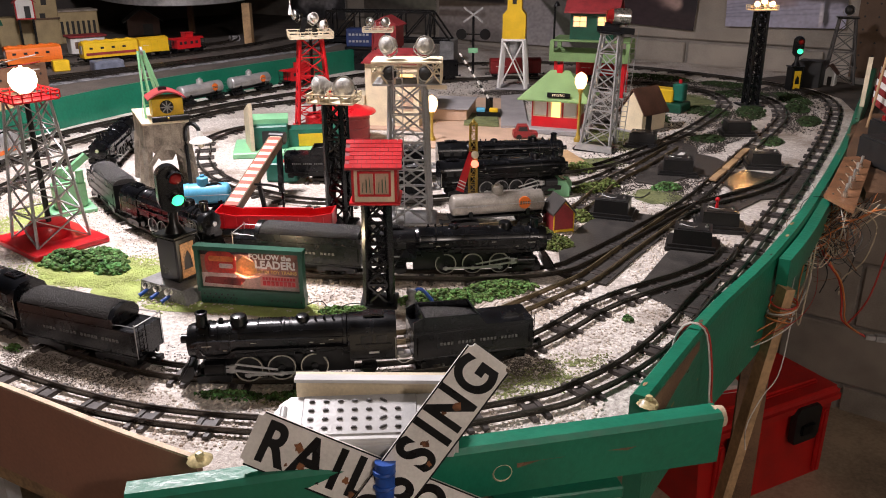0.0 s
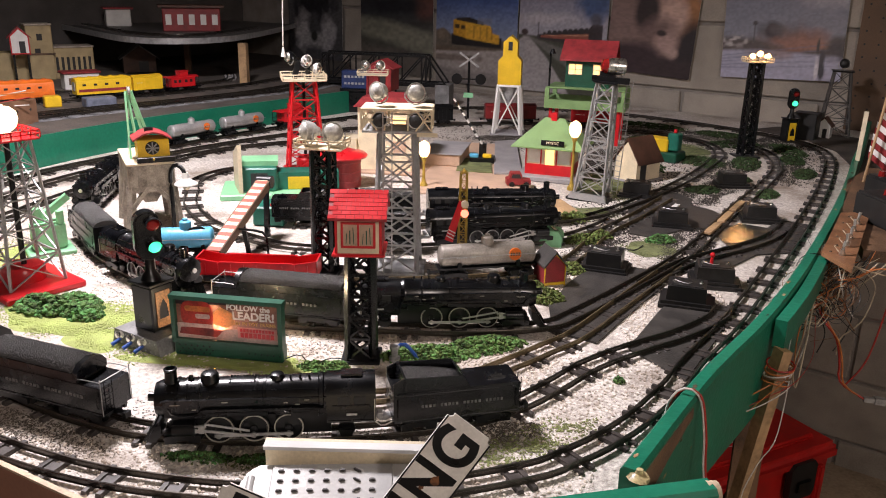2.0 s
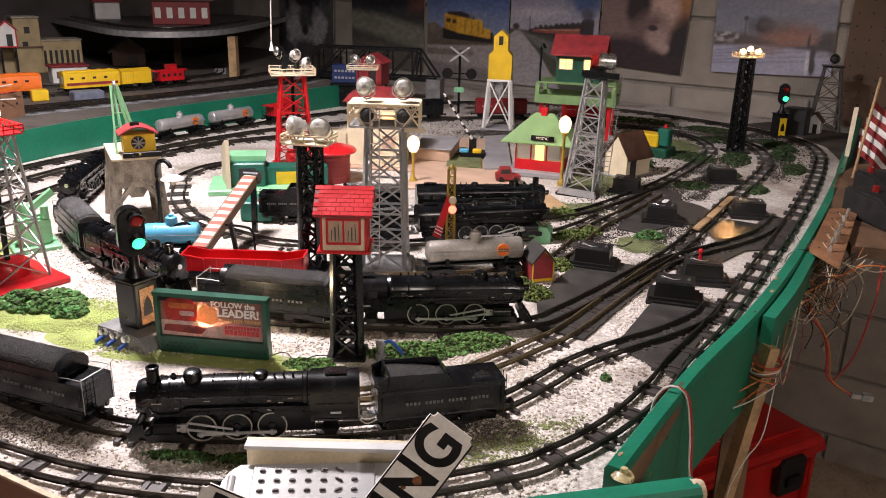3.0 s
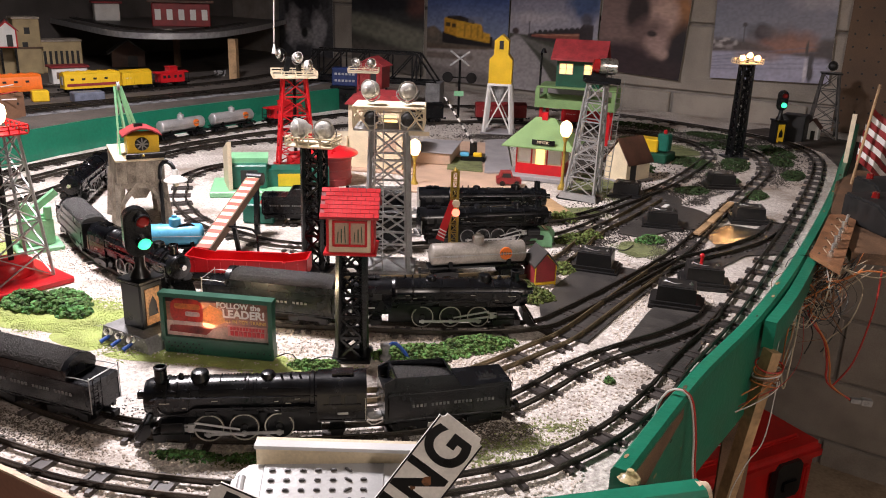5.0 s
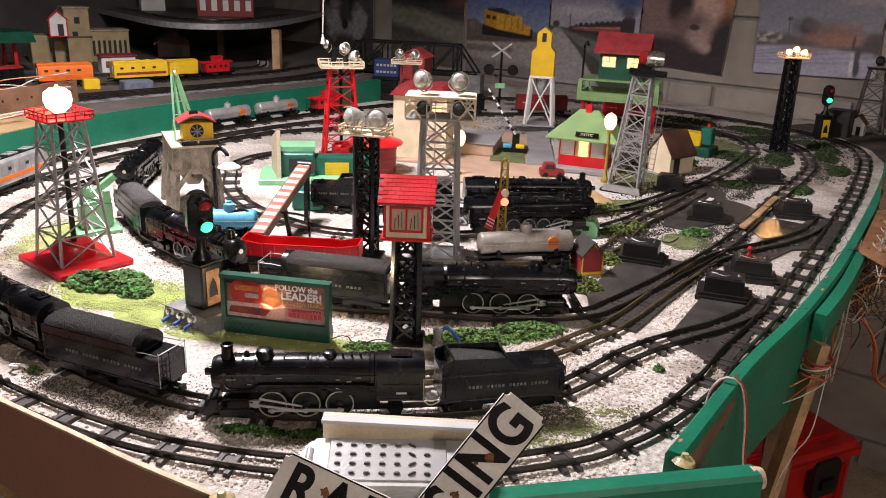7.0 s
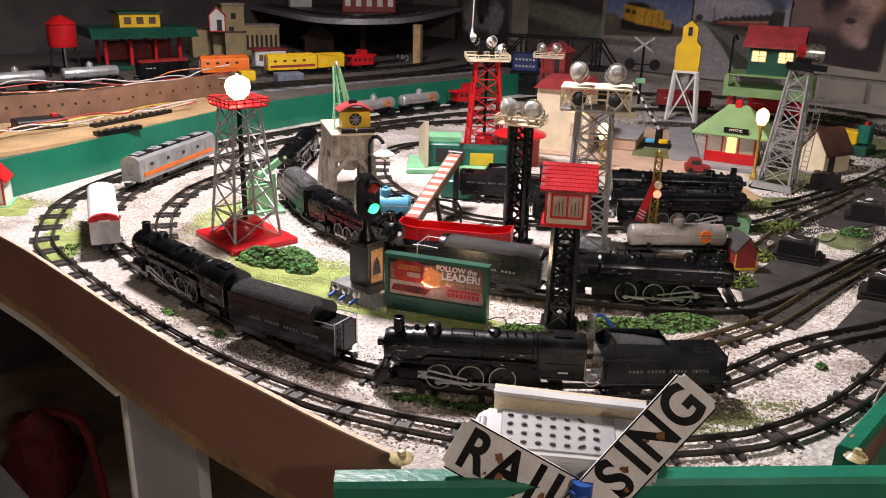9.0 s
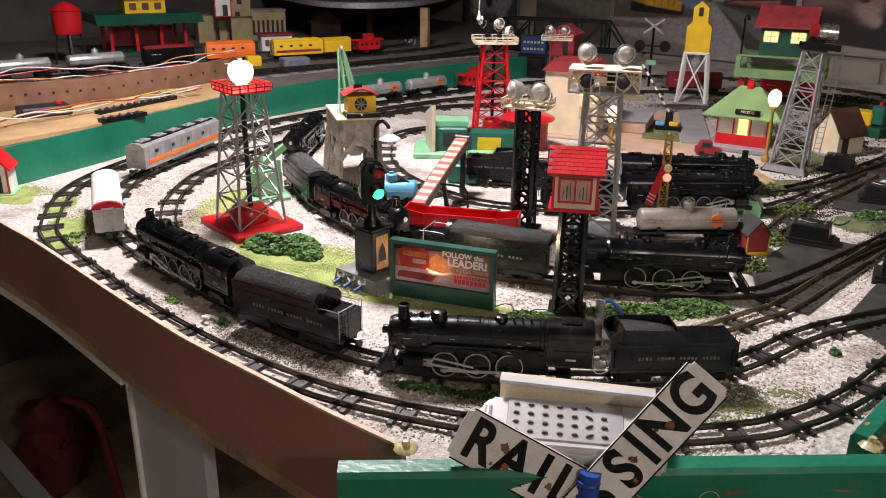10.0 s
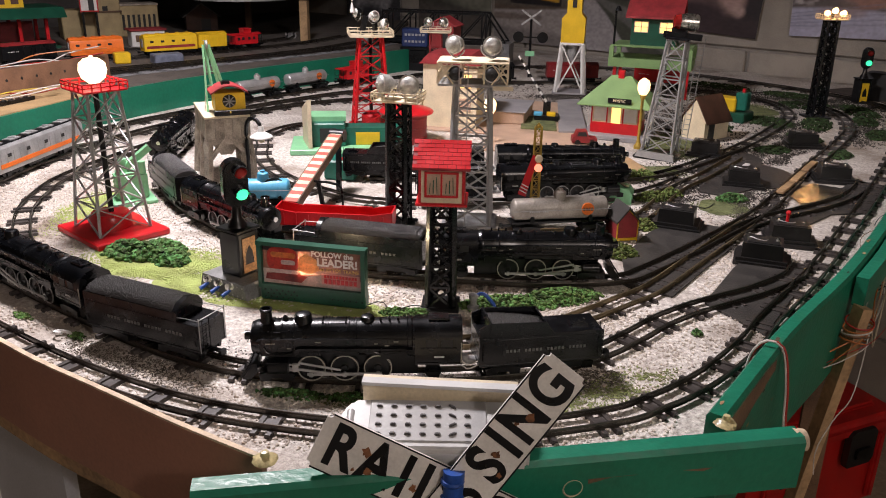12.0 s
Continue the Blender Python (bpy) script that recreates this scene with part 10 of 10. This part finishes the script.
    # dark clutter under the table
    t = thing("work_bag", "dark red cloth bag in the shade under the table", "bag", (-1.60, 1.84, FLOOR), 20)
    b = B()
    ball(b, (0, 0, 0.17), 0.115, (1.0, 0.9, 1.5), 22)
    for v in b.verts:
        v.co += Vector((noise.noise(v.co * 11), noise.noise(v.co * 11 + Vector((3, 0, 0))), noise.noise(v.co * 11 + Vector((0, 5, 0))))) * 0.075
        v.co.z = max(0, v.co.z)
    part("sack", b, mat("dark_red_cloth", (0.13, 0.010, 0.014), 0.7, vary=0.3, scale=20, bump=0.3), t)
    b = B()
    tube(b, [(0.04, 0, 0.33), (0.13, -0.02, 0.30), (0.17, -0.05, 0.18), (0.20, -0.08, 0.02)], 0.014, 8, 0.02)
    part("strap", b, DULLRED, t)
    b = B()
    bar(b, (-1.78, 1.74, FLOOR + 0.25), (-1.25, 1.53, FLOOR + 0.10), 0.05, 0.02)
    solid("leaning_board", b, GREYPANEL, "grey board leaning under the table", "board")


right_side()


def oddments():
    b = B()
    box(b, (0, 0, 0.002), (0.010, 0.07, 0.003))
    solid("white_strip", b, WHITE, "narrow white strip lying on a turnout plate", "strip", (0.505, 1.80, 0.0036), -25)
    for x, y, a in ((0.556, 1.665, -27), (0.598, 1.750, -26), (0.640, 1.838, -26)):
        b = B()
        box(b, (0, 0, 0.003), (0.014, 0.080, 0.005))
        bevelled(b, 0.001, 1)
        solid("wood_insert", b, WOOD, "worn wooden filler strip between the rails", "wood strip", (x, y, 0.0036), a, group="wooden filler strips")
    b = B()
    prism(b, [(-0.022, 0.0), (0.022, 0.0), (0.010, 0.012), (-0.018, 0.009)], -0.05, 0.05)
    solid("loose_plank", b, WOOD, "pale wedge of wood beside the grey tower", "plank", (0.288, 1.76, 0.0005), 20)
    b = B()
    slab(b, [(0.553, 1.635), (0.614, 1.715), (0.680, 1.681), (0.642, 1.62), (0.56, 1.575)], 0.0036, 0.0046)
    solid("metal_plate", b, mat("bright_sheet_metal", (0.46, 0.43, 0.40), 0.22, metal=1.0, vary=0.25, scale=26, bump=0.05), "shiny flat metal plate between the tracks", "plate")
    b = B()
    pts = [Vector((0.009 * math.cos(k * 0.5), 0.006 * math.sin(k * 0.5), 0.002 + 0.0006 * k)) for k in range(11)]
    sweep(b, pts, [(-0.0014, -0.0014), (0.0014, -0.0014), (0.0014, 0.0014), (-0.0014, 0.0014)])
    solid("white_ring", b, WHITE, "small white plastic ring on the ballast", "ring", (-0.375, 0.888, 0.0))
    t = thing("wire_terminal", "dull metal wire terminal with a blue lead by the mast", "terminal", (0.062, 1.045, 0), 0)
    b = B()
    lathe(b, [(0.007, 0), (0.007, 0.006), (0.004, 0.008), (0.004, 0.016), (0.006, 0.017), (0.006, 0.021), (0.0, 0.022)], 12)
    part("post", b, GREYMETAL, t)
    b = B()
    tube(b, [(0, 0, 0.016), (0.010, 0.004, 0.022), (0.022, 0.002, 0.012), (0.03, 0.0, 0.002)], 0.0022, 6, 0.005)
    part("lead", b, BLUETAPE, t)
    for k, (x, y) in enumerate(((0.30, 1.60), (0.345, 1.50), (0.52, 1.62))):
        b = B()
        tube(b, [(x, y, 0.002), (x + 0.02, y + 0.03, 0.004), (x + 0.05, y + 0.02, 0.002), (x + 0.07, y + 0.05, 0.003)], 0.0009, 5, 0.01)
        solid("ground_wire", b, WIREBLACK, "thin black wire lying on the ballast", "wire", group="ground wires")


oddments()


def pull_cord():
    t = thing("ceiling_lamp", "shaded ceiling lamp with a white pull cord", "ceiling lamp", (-0.40, 1.60, 0), 0)
    b = B()
    lathe(b, [(0.03, 0.20), (0.035, 0.10), (0.17, 0.0), (0.174, 0.0), (0.04, 0.108), (0.034, 0.21)], 24, Matrix.Translation((-0.02, 0.02, 1.125)))
    part("lamp_shade", b, GREYMETAL, t)
    b = B()
    tube(b, [(0.12, 0.20, 1.34), (0.10, 0.27, 0.6), (0.088, 0.29, 0.29)], 0.0014, 6, 0.05)
    part("cord", b, WIREWHITE, t)
    b = B()
    lathe(b, [(0.0015, 0.02), (0.003, 0.012), (0.0055, 0.0), (0.0, 0.0)], 10, Matrix.Translation((0.088, 0.29, 0.272)))
    part("cord_knob", b, WHITE, t)


pull_cord()
